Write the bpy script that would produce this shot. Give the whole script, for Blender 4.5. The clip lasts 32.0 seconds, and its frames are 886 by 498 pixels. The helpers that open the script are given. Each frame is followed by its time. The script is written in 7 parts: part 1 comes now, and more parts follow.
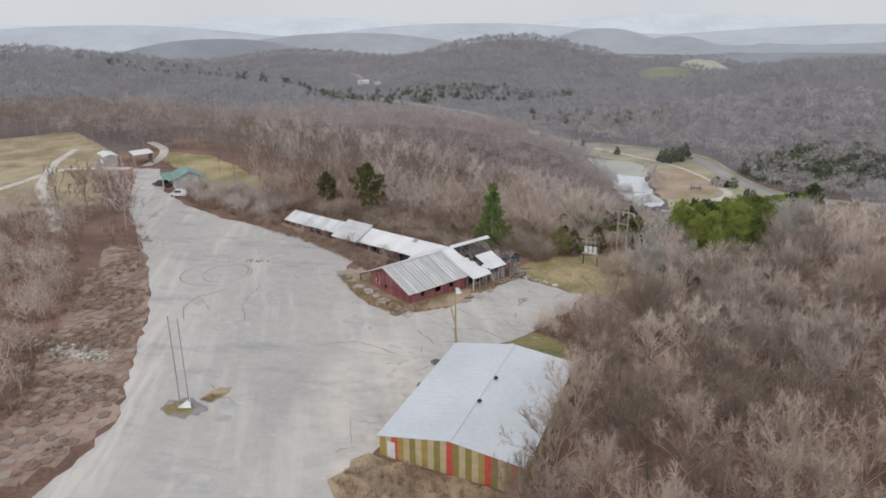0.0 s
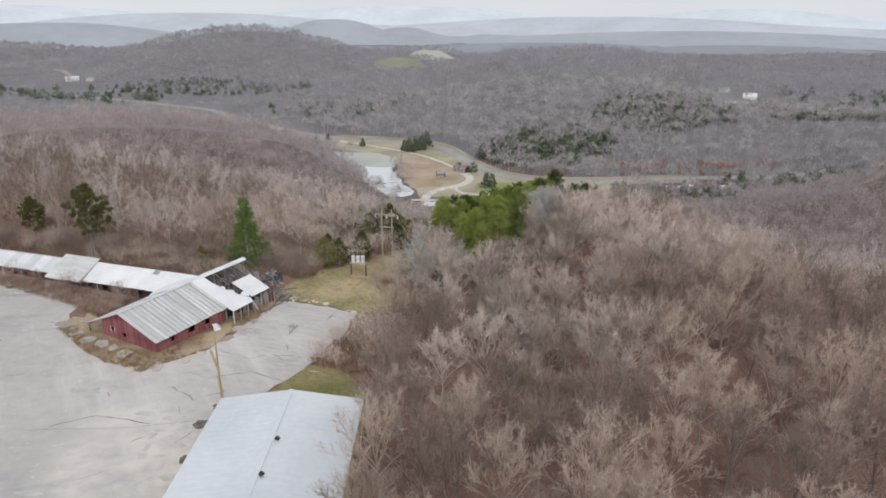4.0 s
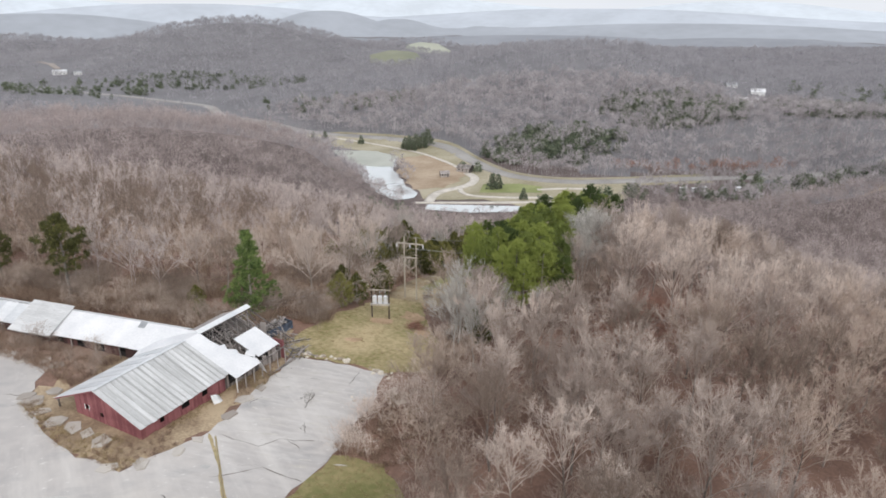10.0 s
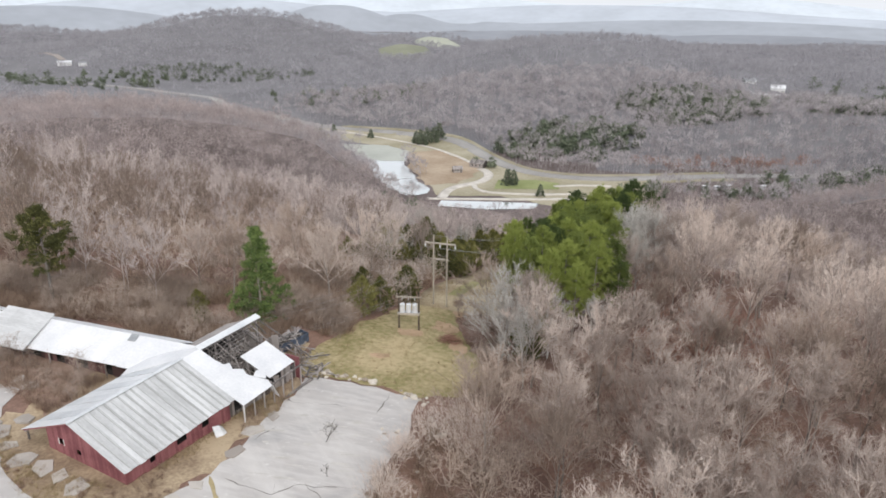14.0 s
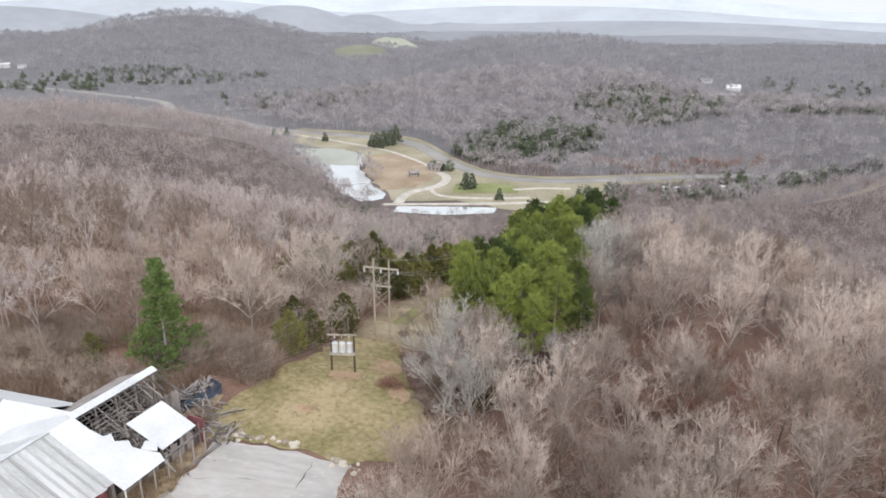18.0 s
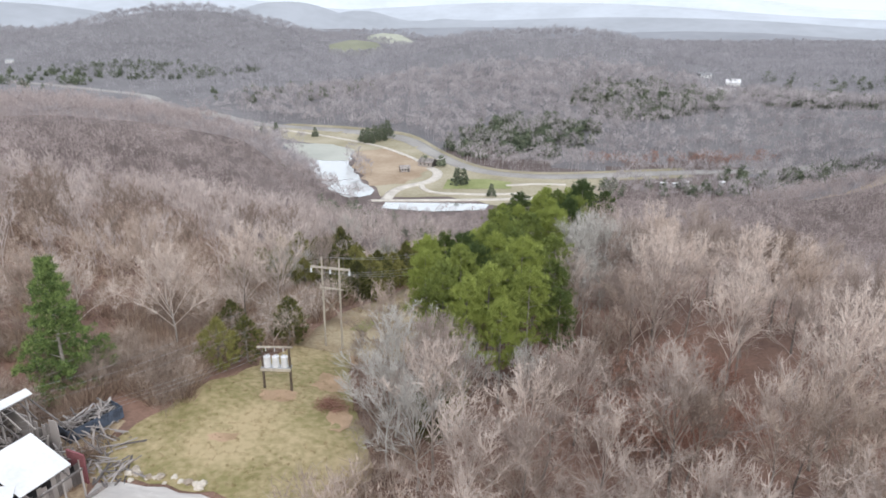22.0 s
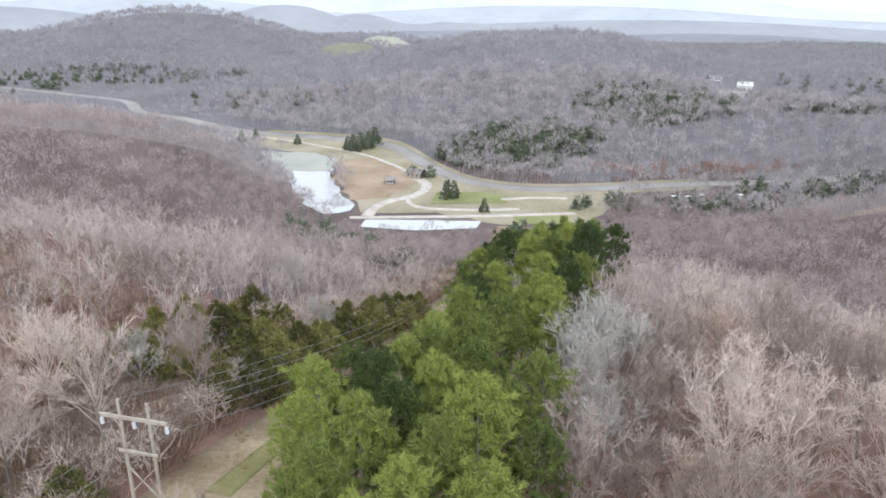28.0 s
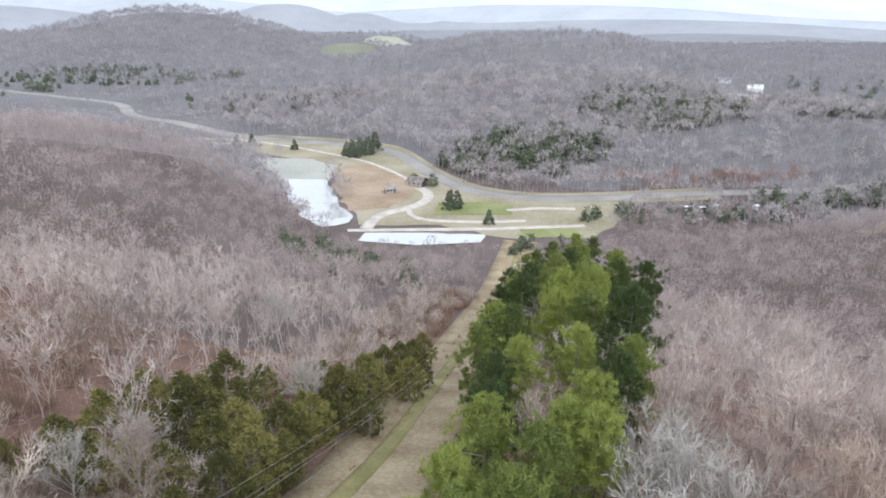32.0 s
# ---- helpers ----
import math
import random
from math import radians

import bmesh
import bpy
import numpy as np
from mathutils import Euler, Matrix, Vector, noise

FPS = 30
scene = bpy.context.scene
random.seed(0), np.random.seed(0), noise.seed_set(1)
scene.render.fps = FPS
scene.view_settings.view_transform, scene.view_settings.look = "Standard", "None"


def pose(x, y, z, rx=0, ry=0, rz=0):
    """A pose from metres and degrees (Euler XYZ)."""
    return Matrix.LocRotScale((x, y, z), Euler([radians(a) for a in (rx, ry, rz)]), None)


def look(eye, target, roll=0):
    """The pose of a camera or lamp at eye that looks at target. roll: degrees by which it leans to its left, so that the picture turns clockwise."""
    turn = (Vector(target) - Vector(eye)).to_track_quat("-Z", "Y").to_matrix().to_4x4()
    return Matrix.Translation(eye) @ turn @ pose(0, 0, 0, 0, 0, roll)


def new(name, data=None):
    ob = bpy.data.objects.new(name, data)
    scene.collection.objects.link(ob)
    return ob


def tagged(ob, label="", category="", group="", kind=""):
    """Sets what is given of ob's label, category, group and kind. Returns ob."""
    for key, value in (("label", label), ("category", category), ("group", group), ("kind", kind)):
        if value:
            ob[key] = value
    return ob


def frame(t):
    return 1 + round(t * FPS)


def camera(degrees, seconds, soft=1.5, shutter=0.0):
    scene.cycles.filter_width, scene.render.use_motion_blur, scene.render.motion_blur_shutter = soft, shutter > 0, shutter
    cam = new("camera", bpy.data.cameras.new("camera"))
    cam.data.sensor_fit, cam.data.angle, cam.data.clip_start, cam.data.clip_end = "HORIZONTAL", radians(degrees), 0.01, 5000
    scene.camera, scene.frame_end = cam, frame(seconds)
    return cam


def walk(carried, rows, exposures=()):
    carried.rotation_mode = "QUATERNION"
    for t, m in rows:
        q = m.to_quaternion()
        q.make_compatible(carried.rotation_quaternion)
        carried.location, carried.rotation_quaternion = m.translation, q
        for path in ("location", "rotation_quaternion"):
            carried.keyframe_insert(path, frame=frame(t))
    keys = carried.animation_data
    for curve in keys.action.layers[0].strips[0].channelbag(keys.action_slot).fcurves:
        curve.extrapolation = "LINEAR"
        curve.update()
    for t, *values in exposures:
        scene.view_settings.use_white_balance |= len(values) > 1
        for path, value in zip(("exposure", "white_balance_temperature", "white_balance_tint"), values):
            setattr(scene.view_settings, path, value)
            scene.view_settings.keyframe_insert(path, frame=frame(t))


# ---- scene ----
cam = camera(65.4, 32.0, soft=1.7)
PATH = [
    (0, (6.38, -18.54, 47.22), (-0.69, -0.91, 40.94), -0.66),
    (0.5, (5.91, -17.91, 47.25), (-0.18, 0.07, 40.94), -0.61),
    (1, (5.50, -17.05, 47.48), (0.34, 1.20, 41.11), -0.66),
    (1.5, (5.11, -15.86, 47.60), (1.04, 2.64, 41.18), -0.68),
    (2, (4.23, -14.34, 47.53), (1.29, 4.36, 41.08), -0.29),
    (2.5, (3.69, -12.91, 47.73), (1.51, 5.89, 41.26), -0.19),
    (3, (3.32, -11.31, 47.72), (2.03, 7.57, 41.24), -0.18),
    (3.5, (2.68, -9.46, 47.71), (2.30, 9.44, 41.20), -0.06),
    (5.5, (0.42, -1.87, 47.75), (0.40, 17.01, 41.13), 0.07),
    (6, (-0.00, 0.00, 47.60), (-0.00, 18.87, 40.97), 0.02),
    (6.5, (-0.37, 1.71, 47.84), (-0.38, 20.57, 41.17), 0.02),
    (7, (-0.96, 3.45, 48.02), (-0.95, 22.29, 41.32), 0.04),
    (7.5, (-1.66, 5.08, 48.15), (-1.63, 23.92, 41.44), 0.06),
    (8, (-2.34, 6.69, 48.31), (-2.31, 25.53, 41.58), 0.08),
    (8.5, (-3.10, 8.56, 48.34), (-3.08, 27.39, 41.60), 0.11),
    (9, (-3.85, 10.14, 48.50), (-3.82, 28.96, 41.75), 0.15),
    (9.5, (-4.61, 11.77, 48.66), (-4.59, 30.60, 41.90), 0.17),
    (10, (-5.40, 13.45, 48.65), (-5.38, 32.27, 41.89), 0.16),
    (10.5, (-6.24, 15.13, 48.70), (-6.23, 33.94, 41.91), 0.16),
    (11, (-7.11, 16.73, 48.48), (-7.11, 35.54, 41.68), 0.21),
    (11.5, (-8.00, 18.07, 47.86), (-8.02, 36.88, 41.06), 0.23),
    (12, (-8.91, 19.75, 46.99), (-8.95, 38.54, 40.16), 0.25),
    (12.5, (-9.70, 21.65, 46.14), (-9.76, 40.44, 39.30), 0.35),
    (13, (-10.25, 23.78, 45.31), (-10.33, 42.57, 38.46), 0.42),
    (13.5, (-10.41, 25.94, 44.61), (-10.51, 44.73, 37.76), 0.50),
    (15.5, (-9.26, 33.91, 43.25), (-9.41, 52.70, 36.40), 0.67),
    (16, (-8.90, 35.78, 43.19), (-9.06, 54.57, 36.34), 0.65),
    (16.5, (-8.51, 37.36, 43.15), (-8.37, 56.15, 36.28), 0.68),
    (17, (-8.16, 38.95, 43.01), (-7.57, 57.74, 36.17), 0.71),
    (17.5, (-7.73, 40.26, 42.95), (-6.92, 59.04, 36.13), 0.70),
    (18, (-7.24, 41.45, 42.90), (-6.28, 60.23, 36.08), 0.65),
    (18.5, (-6.64, 42.37, 42.98), (-5.66, 61.15, 36.18), 0.63),
    (19, (-5.94, 43.09, 42.94), (-4.95, 61.87, 36.13), 0.61),
    (19.5, (-5.40, 44.19, 42.09), (-4.40, 62.96, 35.27), 0.69),
    (20, (-4.68, 45.50, 41.06), (-3.69, 64.27, 34.23), 0.73),
    (20.5, (-3.91, 47.09, 40.38), (-2.92, 65.85, 33.54), 0.69),
    (21, (-3.11, 49.01, 39.76), (-2.12, 67.78, 32.90), 0.70),
    (21.5, (-2.34, 51.17, 39.06), (-1.36, 69.93, 32.20), 0.68),
    (22, (-1.54, 53.51, 38.34), (-0.56, 72.26, 31.47), 0.67),
    (22.5, (-0.75, 55.89, 37.59), (0.23, 74.65, 30.71), 0.79),
    (23, (0.10, 58.78, 36.77), (1.07, 77.53, 29.90), 0.60),
    (23.5, (0.91, 61.67, 36.13), (1.88, 80.44, 29.29), 0.63),
    (24, (1.75, 64.82, 35.50), (2.71, 83.60, 28.69), 0.64),
    (24.5, (2.69, 68.05, 34.91), (3.65, 86.83, 28.10), 0.62),
    (25, (3.53, 71.50, 34.18), (4.48, 90.29, 27.42), 0.59),
    (25.5, (4.40, 74.98, 33.93), (5.35, 93.77, 27.15), 0.58),
    (27.5, (7.24, 89.54, 33.45), (8.16, 108.34, 26.69), 0.56),
    (28, (7.76, 92.65, 33.54), (8.68, 111.45, 26.77), 0.53),
    (28.5, (8.16, 95.38, 33.61), (9.09, 114.18, 26.82), 0.48),
    (29, (8.53, 98.23, 33.84), (9.46, 117.01, 27.02), 0.46),
    (29.5, (8.53, 100.18, 34.23), (9.47, 118.96, 27.43), 0.46),
    (30, (8.54, 102.52, 34.36), (9.49, 121.30, 27.54), 0.51),
    (30.5, (8.45, 104.60, 34.56), (9.38, 123.37, 27.72), 0.54),
    (31, (8.12, 106.60, 34.71), (9.04, 125.37, 27.86), 0.56),
    (31.5, (7.79, 108.49, 34.70), (8.71, 127.27, 27.89), 0.58),
    (32, (7.41, 110.58, 34.77), (8.32, 129.37, 27.97), 0.55),
]
walk(cam, [(t, look(eye, target, roll)) for t, eye, target, roll in PATH], ((0, -0.30, 6550, 10), (3.5, -0.15, 6550, 10), (6, -0.01, 6500, 10), (13, 0.15, 6550, 10), (19, 0.30, 6450, 10), (25, 0.40, 6200, 10), (32, 0.42, 6150, 10)))

# ---- sky and sun: bright overcast winter day ----
world = bpy.data.worlds.new("overcast_sky")
scene.world = world
world.use_nodes = True
wn, wl = world.node_tree.nodes, world.node_tree.links
sky = wn.new("ShaderNodeTexSky")
sky.sky_type, sky.sun_disc = "NISHITA", False
sky.sun_elevation, sky.sun_rotation = radians(38), radians(200)
sky.air_density, sky.dust_density, sky.ozone_density = 1.0, 4.0, 1.0
tint = wn.new("ShaderNodeMix")
tint.data_type = "RGBA"
tint.inputs[0].default_value = 0.86
cloud_noise = wn.new("ShaderNodeTexNoise")
cloud_noise.inputs["Scale"].default_value = 3.0
cloud_noise.inputs["Detail"].default_value = 5.0
cloud_ramp = wn.new("ShaderNodeValToRGB")
cloud_ramp.color_ramp.elements[0].color = (8.6, 9.2, 10.2, 1)
cloud_ramp.color_ramp.elements[1].color = (11.0, 11.2, 11.6, 1)
wl.new(cloud_noise.outputs["Fac"], cloud_ramp.inputs["Fac"])
wl.new(sky.outputs["Color"], tint.inputs[6])
wl.new(cloud_ramp.outputs["Color"], tint.inputs[7])
wl.new(tint.outputs[2], wn["Background"].inputs["Color"])
wn["Background"].inputs["Strength"].default_value = 0.09
sun_data = bpy.data.lights.new("sun", "SUN")
sun_data.energy, sun_data.angle, sun_data.color = 1.2, radians(20), (1.0, 0.97, 0.92)
sun = new("sun", sun_data)
sun.matrix_world = look((60, -160, 150), (0, 40, 0))


# ---- materials ----
def material(name, dark, light, scale=1.0, rough=0.9, metal=0.0, bump=0.0, fine=12.0, per_object=0.0, per_island=0.0, contrast=0.5, spread=(1, 1, 1)):
    """Two colours mixed by noise at two scales, with fine relief; scale is in cycles per metre."""
    m = bpy.data.materials.new(name)
    m.use_nodes = True
    n, l = m.node_tree.nodes, m.node_tree.links
    b = n["Principled BSDF"]
    tc = n.new("ShaderNodeTexCoord")
    mp = n.new("ShaderNodeMapping")
    mp.inputs["Scale"].default_value = spread
    l.new(tc.outputs["Object"], mp.inputs["Vector"])
    big = n.new("ShaderNodeTexNoise")
    big.inputs["Scale"].default_value, big.inputs["Detail"].default_value = scale, 6
    small = n.new("ShaderNodeTexNoise")
    small.inputs["Scale"].default_value, small.inputs["Detail"].default_value = scale * fine, 4
    for t in (big, small):
        l.new(mp.outputs["Vector"], t.inputs["Vector"])
    mix = n.new("ShaderNodeMath")
    mix.operation = "MULTIPLY_ADD"
    mix.inputs[1].default_value = 0.35
    l.new(small.outputs["Fac"], mix.inputs[0])
    low = n.new("ShaderNodeMath")
    low.operation = "MULTIPLY"
    low.inputs[1].default_value = 0.65
    l.new(big.outputs["Fac"], low.inputs[0])
    l.new(low.outputs[0], mix.inputs[2])
    ramp = n.new("ShaderNodeValToRGB")
    ramp.color_ramp.elements[0].position = 0.5 - 0.25 * contrast
    ramp.color_ramp.elements[1].position = 0.5 + 0.25 * contrast
    ramp.color_ramp.elements[0].color, ramp.color_ramp.elements[1].color = (*dark, 1), (*light, 1)
    fac = mix.outputs[0]
    for amount, node, out in ((per_object, "ShaderNodeObjectInfo", "Random"), (per_island, "ShaderNodeNewGeometry", "Random Per Island")):
        if amount:
            src, off = n.new(node), n.new("ShaderNodeMath")
            add = n.new("ShaderNodeMath")
            off.operation, add.operation = "MULTIPLY_ADD", "ADD"
            off.inputs[1].default_value, off.inputs[2].default_value = amount, -amount / 2
            l.new(src.outputs[out], off.inputs[0])
            l.new(off.outputs[0], add.inputs[0])
            l.new(fac, add.inputs[1])
            fac = add.outputs[0]
    l.new(fac, ramp.inputs["Fac"])
    l.new(ramp.outputs["Color"], b.inputs["Base Color"])
    b.inputs["Roughness"].default_value, b.inputs["Metallic"].default_value = rough, metal
    if bump:
        bm_node = n.new("ShaderNodeBump")
        bm_node.inputs["Strength"].default_value = bump
        bm_node.inputs["Distance"].default_value = 0.05
        l.new(small.outputs["Fac"], bm_node.inputs["Height"])
        l.new(bm_node.outputs["Normal"], b.inputs["Normal"])
    return m


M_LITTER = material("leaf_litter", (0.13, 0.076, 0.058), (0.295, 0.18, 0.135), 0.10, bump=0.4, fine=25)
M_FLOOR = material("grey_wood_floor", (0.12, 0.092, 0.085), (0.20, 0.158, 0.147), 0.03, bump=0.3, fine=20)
# Distance haze is put into these two base colours, paler and bluer.
M_FLOOR_HAZE = material("haze_greyed_floor", (0.17, 0.163, 0.172), (0.23, 0.222, 0.232), 0.02, bump=0.2, fine=20)
M_WOOD_HAZE = material("haze_greyed_woods", (0.30, 0.29, 0.31), (0.47, 0.455, 0.48), 0.03, fine=4, contrast=0.7)
M_GRASS = material("dormant_grass", (0.16, 0.16, 0.055), (0.34, 0.28, 0.14), 0.10, bump=0.4, fine=14)
M_LOT = material("worn_asphalt", (0.425, 0.402, 0.392), (0.565, 0.53, 0.50), 0.03, rough=0.85, bump=0.15, fine=22, contrast=0.6)


def weather_lot(m):
    """Drifted pale dust along the drive, scuffs, dark damp bands and a bleached concrete apron beside the shed."""
    n, l = m.node_tree.nodes, m.node_tree.links
    b = n["Principled BSDF"]
    color = b.inputs["Base Color"].links[0].from_socket
    tc = n.new("ShaderNodeTexCoord")

    def field(kind, place, turn, size, detail, lo, hi):
        mp, ramp = n.new("ShaderNodeMapping"), n.new("ShaderNodeValToRGB")
        mp.vector_type = "TEXTURE"
        mp.inputs["Location"].default_value, mp.inputs["Rotation"].default_value, mp.inputs["Scale"].default_value = place, (0, 0, radians(turn)), size
        t = n.new(kind)
        if kind == "ShaderNodeTexNoise":
            t.inputs["Scale"].default_value, t.inputs["Detail"].default_value, t.inputs["Roughness"].default_value = 1.0, detail, 0.62
        else:
            t.gradient_type = "SPHERICAL"
        l.new(tc.outputs["Object"], mp.inputs["Vector"])
        l.new(mp.outputs["Vector"], t.inputs["Vector"])
        l.new(t.outputs["Fac"], ramp.inputs["Fac"])
        ramp.color_ramp.elements[0].position, ramp.color_ramp.elements[1].position = lo, hi
        return ramp.outputs["Color"]

    def times(p, q):
        node = n.new("ShaderNodeMath")
        node.operation = "MULTIPLY"
        l.new(p, node.inputs[0])
        if isinstance(q, float):
            node.inputs[1].default_value = q
        else:
            l.new(q, node.inputs[1])
        return node.outputs[0]

    def over(base, tone, fac):
        mix = n.new("ShaderNodeMix")
        mix.data_type = "RGBA"
        mix.inputs[7].default_value = (*tone, 1)
        l.new(fac, mix.inputs[0])
        l.new(base, mix.inputs[6])
        return mix.outputs[2]

    noise_kind, ball = "ShaderNodeTexNoise", "ShaderNodeTexGradient"
    blotch = field(noise_kind, (3, 7, 0), 20, (4.5, 3.0, 3.0), 9, 0.3, 0.66)
    color = over(color, (0.67, 0.64, 0.605), times(field(noise_kind, (0, 0, 0), 122, (26, 3.2, 8), 7, 0.5, 0.72), 0.75))
    color = over(color, (0.29, 0.29, 0.30), times(field(noise_kind, (9, 4, 0), 15, (14, 5, 8), 6, 0.54, 0.7), 0.55))
    apron = times(field(ball, (-31, 50, 0), 14, (11, 26, 30), 0, 0.08, 0.42), blotch)
    color = over(color, (0.70, 0.645, 0.58), times(apron, 0.95))
    drive = times(field(ball, (-57, 32, 0), 28, (7, 46, 30), 0, 0.1, 0.6), field(noise_kind, (1, 2, 0), 118, (9, 1.1, 3), 6, 0.4, 0.62))
    color = over(color, (0.70, 0.66, 0.615), times(drive, 0.75))
    far_end = times(field(ball, (-28, 92, 0), 0, (20, 26, 30), 0, 0.05, 0.5), field(noise_kind, (5, 2, 0), -14, (5, 0.9, 3), 7, 0.44, 0.62))
    color = over(color, (0.66, 0.635, 0.61), times(far_end, 0.5))
    color = over(color, (0.72, 0.70, 0.67), times(field(noise_kind, (2, 5, 0), 30, (0.9, 0.5, 1), 5, 0.63, 0.7), 0.7))
    l.new(color, b.inputs["Base Color"])


weather_lot(M_LOT)
M_LAWN = material("straw_and_green_grass", (0.245, 0.215, 0.09), (0.47, 0.375, 0.22), 0.09, bump=0.4, fine=16, contrast=0.35)
M_BARK = material("grey_bark", (0.17, 0.15, 0.135), (0.38, 0.34, 0.31), 0.7, per_object=0.5)
M_TWIG = material("bare_twigs", (0.36, 0.295, 0.26), (0.70, 0.60, 0.535), 0.16, per_object=0.4, contrast=0.5, fine=3)
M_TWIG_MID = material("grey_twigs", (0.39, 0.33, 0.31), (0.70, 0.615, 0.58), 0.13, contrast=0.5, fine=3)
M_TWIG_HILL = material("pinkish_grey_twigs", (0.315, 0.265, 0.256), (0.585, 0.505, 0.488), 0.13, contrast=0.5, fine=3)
M_TWIG_BROWN = material("brown_twigs", (0.265, 0.205, 0.168), (0.56, 0.455, 0.385), 0.16, per_object=0.5, contrast=0.5, fine=3)
M_CUT = material("cut_clay", (0.30, 0.255, 0.225), (0.40, 0.345, 0.31), 0.05)
M_PALE = material("silver_twigs", (0.40, 0.38, 0.35), (0.60, 0.575, 0.54), 0.25)
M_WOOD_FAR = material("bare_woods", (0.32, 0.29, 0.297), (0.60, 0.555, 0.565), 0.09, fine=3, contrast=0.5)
# Greens lightened in colour for the haze over the far slopes.
M_PINE_FAR = material("far_evergreens", (0.11, 0.135, 0.092), (0.215, 0.245, 0.165), 0.03, per_island=0.5)
M_NEEDLE = material("pine_needles", (0.058, 0.09, 0.026), (0.285, 0.335, 0.078), 0.25, per_object=0.62, per_island=0.14, contrast=0.75)
M_FARGREEN = material("muted_green_field", (0.22, 0.228, 0.165), (0.28, 0.285, 0.205), 0.02)
# Green field colour washed out to carry the haze before it.
M_FIELD_HAZE = material("hazed_far_field", (0.36, 0.38, 0.30), (0.50, 0.50, 0.42), 0.02)
M_WHITE_ROOF = material("white_painted_metal", (0.70, 0.71, 0.73), (0.84, 0.84, 0.85), 0.3, rough=0.5, bump=0.05)
M_RED = material("faded_red_boards", (0.20, 0.066, 0.076), (0.35, 0.14, 0.15), 0.5, bump=0.2, per_object=0.18)
M_CONC = material("pale_gravel", (0.50, 0.455, 0.40), (0.70, 0.655, 0.59), 0.2, bump=0.2)
# Pale base and part-metal finish stand in for the sky's bright reflection.
M_WATER = material("pond_water", (0.74, 0.76, 0.75), (0.82, 0.84, 0.83), 0.01, rough=0.06, metal=0.6)
M_SHALLOW = material("weedy_shallows", (0.35, 0.36, 0.30), (0.50, 0.51, 0.44), 0.05, rough=0.35, contrast=0.6)
M_ROAD = material("highway_asphalt", (0.30, 0.285, 0.27), (0.41, 0.39, 0.37), 0.05)
M_POLE = material("weathered_pole", (0.34, 0.30, 0.25), (0.56, 0.51, 0.44), 1.5, spread=(1, 1, 0.15))

M_MEADOW = material("pale_meadow", (0.29, 0.26, 0.165), (0.46, 0.41, 0.305), 0.03, bump=0.2, fine=18)
M_GREEN = material("mown_lawn", (0.20, 0.23, 0.08), (0.32, 0.34, 0.15), 0.05, bump=0.2, fine=14)
M_TRACK = material("greenish_track_grass", (0.23, 0.22, 0.085), (0.40, 0.35, 0.17), 0.2, bump=0.4, fine=14)
M_STRAW_GROUND = material("tan_dead_grass", (0.27, 0.20, 0.12), (0.50, 0.41, 0.27), 0.12, bump=0.4, fine=16)


# ---- building materials ----
def plain(name, color, rough=0.6, metal=0.0, vary=0.12):
    return material(name, tuple(c * (1 - vary) for c in color), tuple(min(1, c * (1 + vary)) for c in color), 1.2, rough, metal, bump=0.08)


M_TIN = material("weathered_tin", (0.52, 0.52, 0.515), (0.76, 0.76, 0.76), 0.35, rough=0.45, metal=0.2, bump=0.08, per_object=0.12, spread=(0.4, 2.5, 1))
M_TIN_SMOOTH = material("pale_tin", (0.60, 0.62, 0.64), (0.80, 0.81, 0.82), 0.3, rough=0.45, metal=0.15, bump=0.05, per_object=0.2)
M_SHED_ROOF = material("pale_blue_white_metal", (0.58, 0.61, 0.65), (0.68, 0.71, 0.74), 0.12, rough=0.45, bump=0.03)
M_STRIPE = {"Y": plain("mustard_panel", (0.42, 0.31, 0.11)), "C": plain("cream_panel", (0.55, 0.47, 0.30)), "O": plain("olive_panel", (0.30, 0.25, 0.09)), "R": plain("red_panel", (0.62, 0.10, 0.08))}
M_WHITE = plain("white_paint", (0.78, 0.78, 0.78))
# Near-black: vent hood colour, and indoor shade put into floors and walls.
M_DARK = plain("inner_shade_and_black", (0.03, 0.028, 0.028), 0.9)
M_GREYWOOD = material("grey_weathered_timber", (0.13, 0.115, 0.11), (0.42, 0.38, 0.36), 0.6, bump=0.3, per_object=0.7, per_island=0.4)
M_STEEL = plain("galvanised_steel", (0.42, 0.43, 0.44), 0.4, 0.6)
M_PORCELAIN = plain("pale_grey_enamel", (0.70, 0.71, 0.73), 0.35)
M_GREENROOF = plain("green_roof", (0.20, 0.32, 0.29), 0.5)
M_GLASS = plain("dark_window", (0.06, 0.07, 0.08), 0.15)
M_RUBBER = plain("tyre_rubber", (0.03, 0.03, 0.03), 0.8)
M_ROCK = material("pale_limestone", (0.36, 0.30, 0.24), (0.66, 0.60, 0.52), 1.5, bump=0.5, per_object=0.6)
M_BLUE = plain("faded_blue_paint", (0.075, 0.095, 0.135), 0.8, vary=0.5)
M_WIRE = plain("aluminium_wire", (0.42, 0.42, 0.43), 0.5, 0.3)
M_CRACK = plain("dark_crack", (0.15, 0.135, 0.115), 0.95, vary=0.4)
M_PATCH = material("bleached_asphalt", (0.42, 0.41, 0.40), (0.60, 0.58, 0.55), 0.4, bump=0.1)
M_STAIN = material("dark_asphalt_patch", (0.24, 0.235, 0.235), (0.34, 0.335, 0.33), 0.6, bump=0.1)
M_YARD = material("yard_soil", (0.27, 0.195, 0.13), (0.50, 0.39, 0.26), 0.2, bump=0.4, fine=16, contrast=0.4)
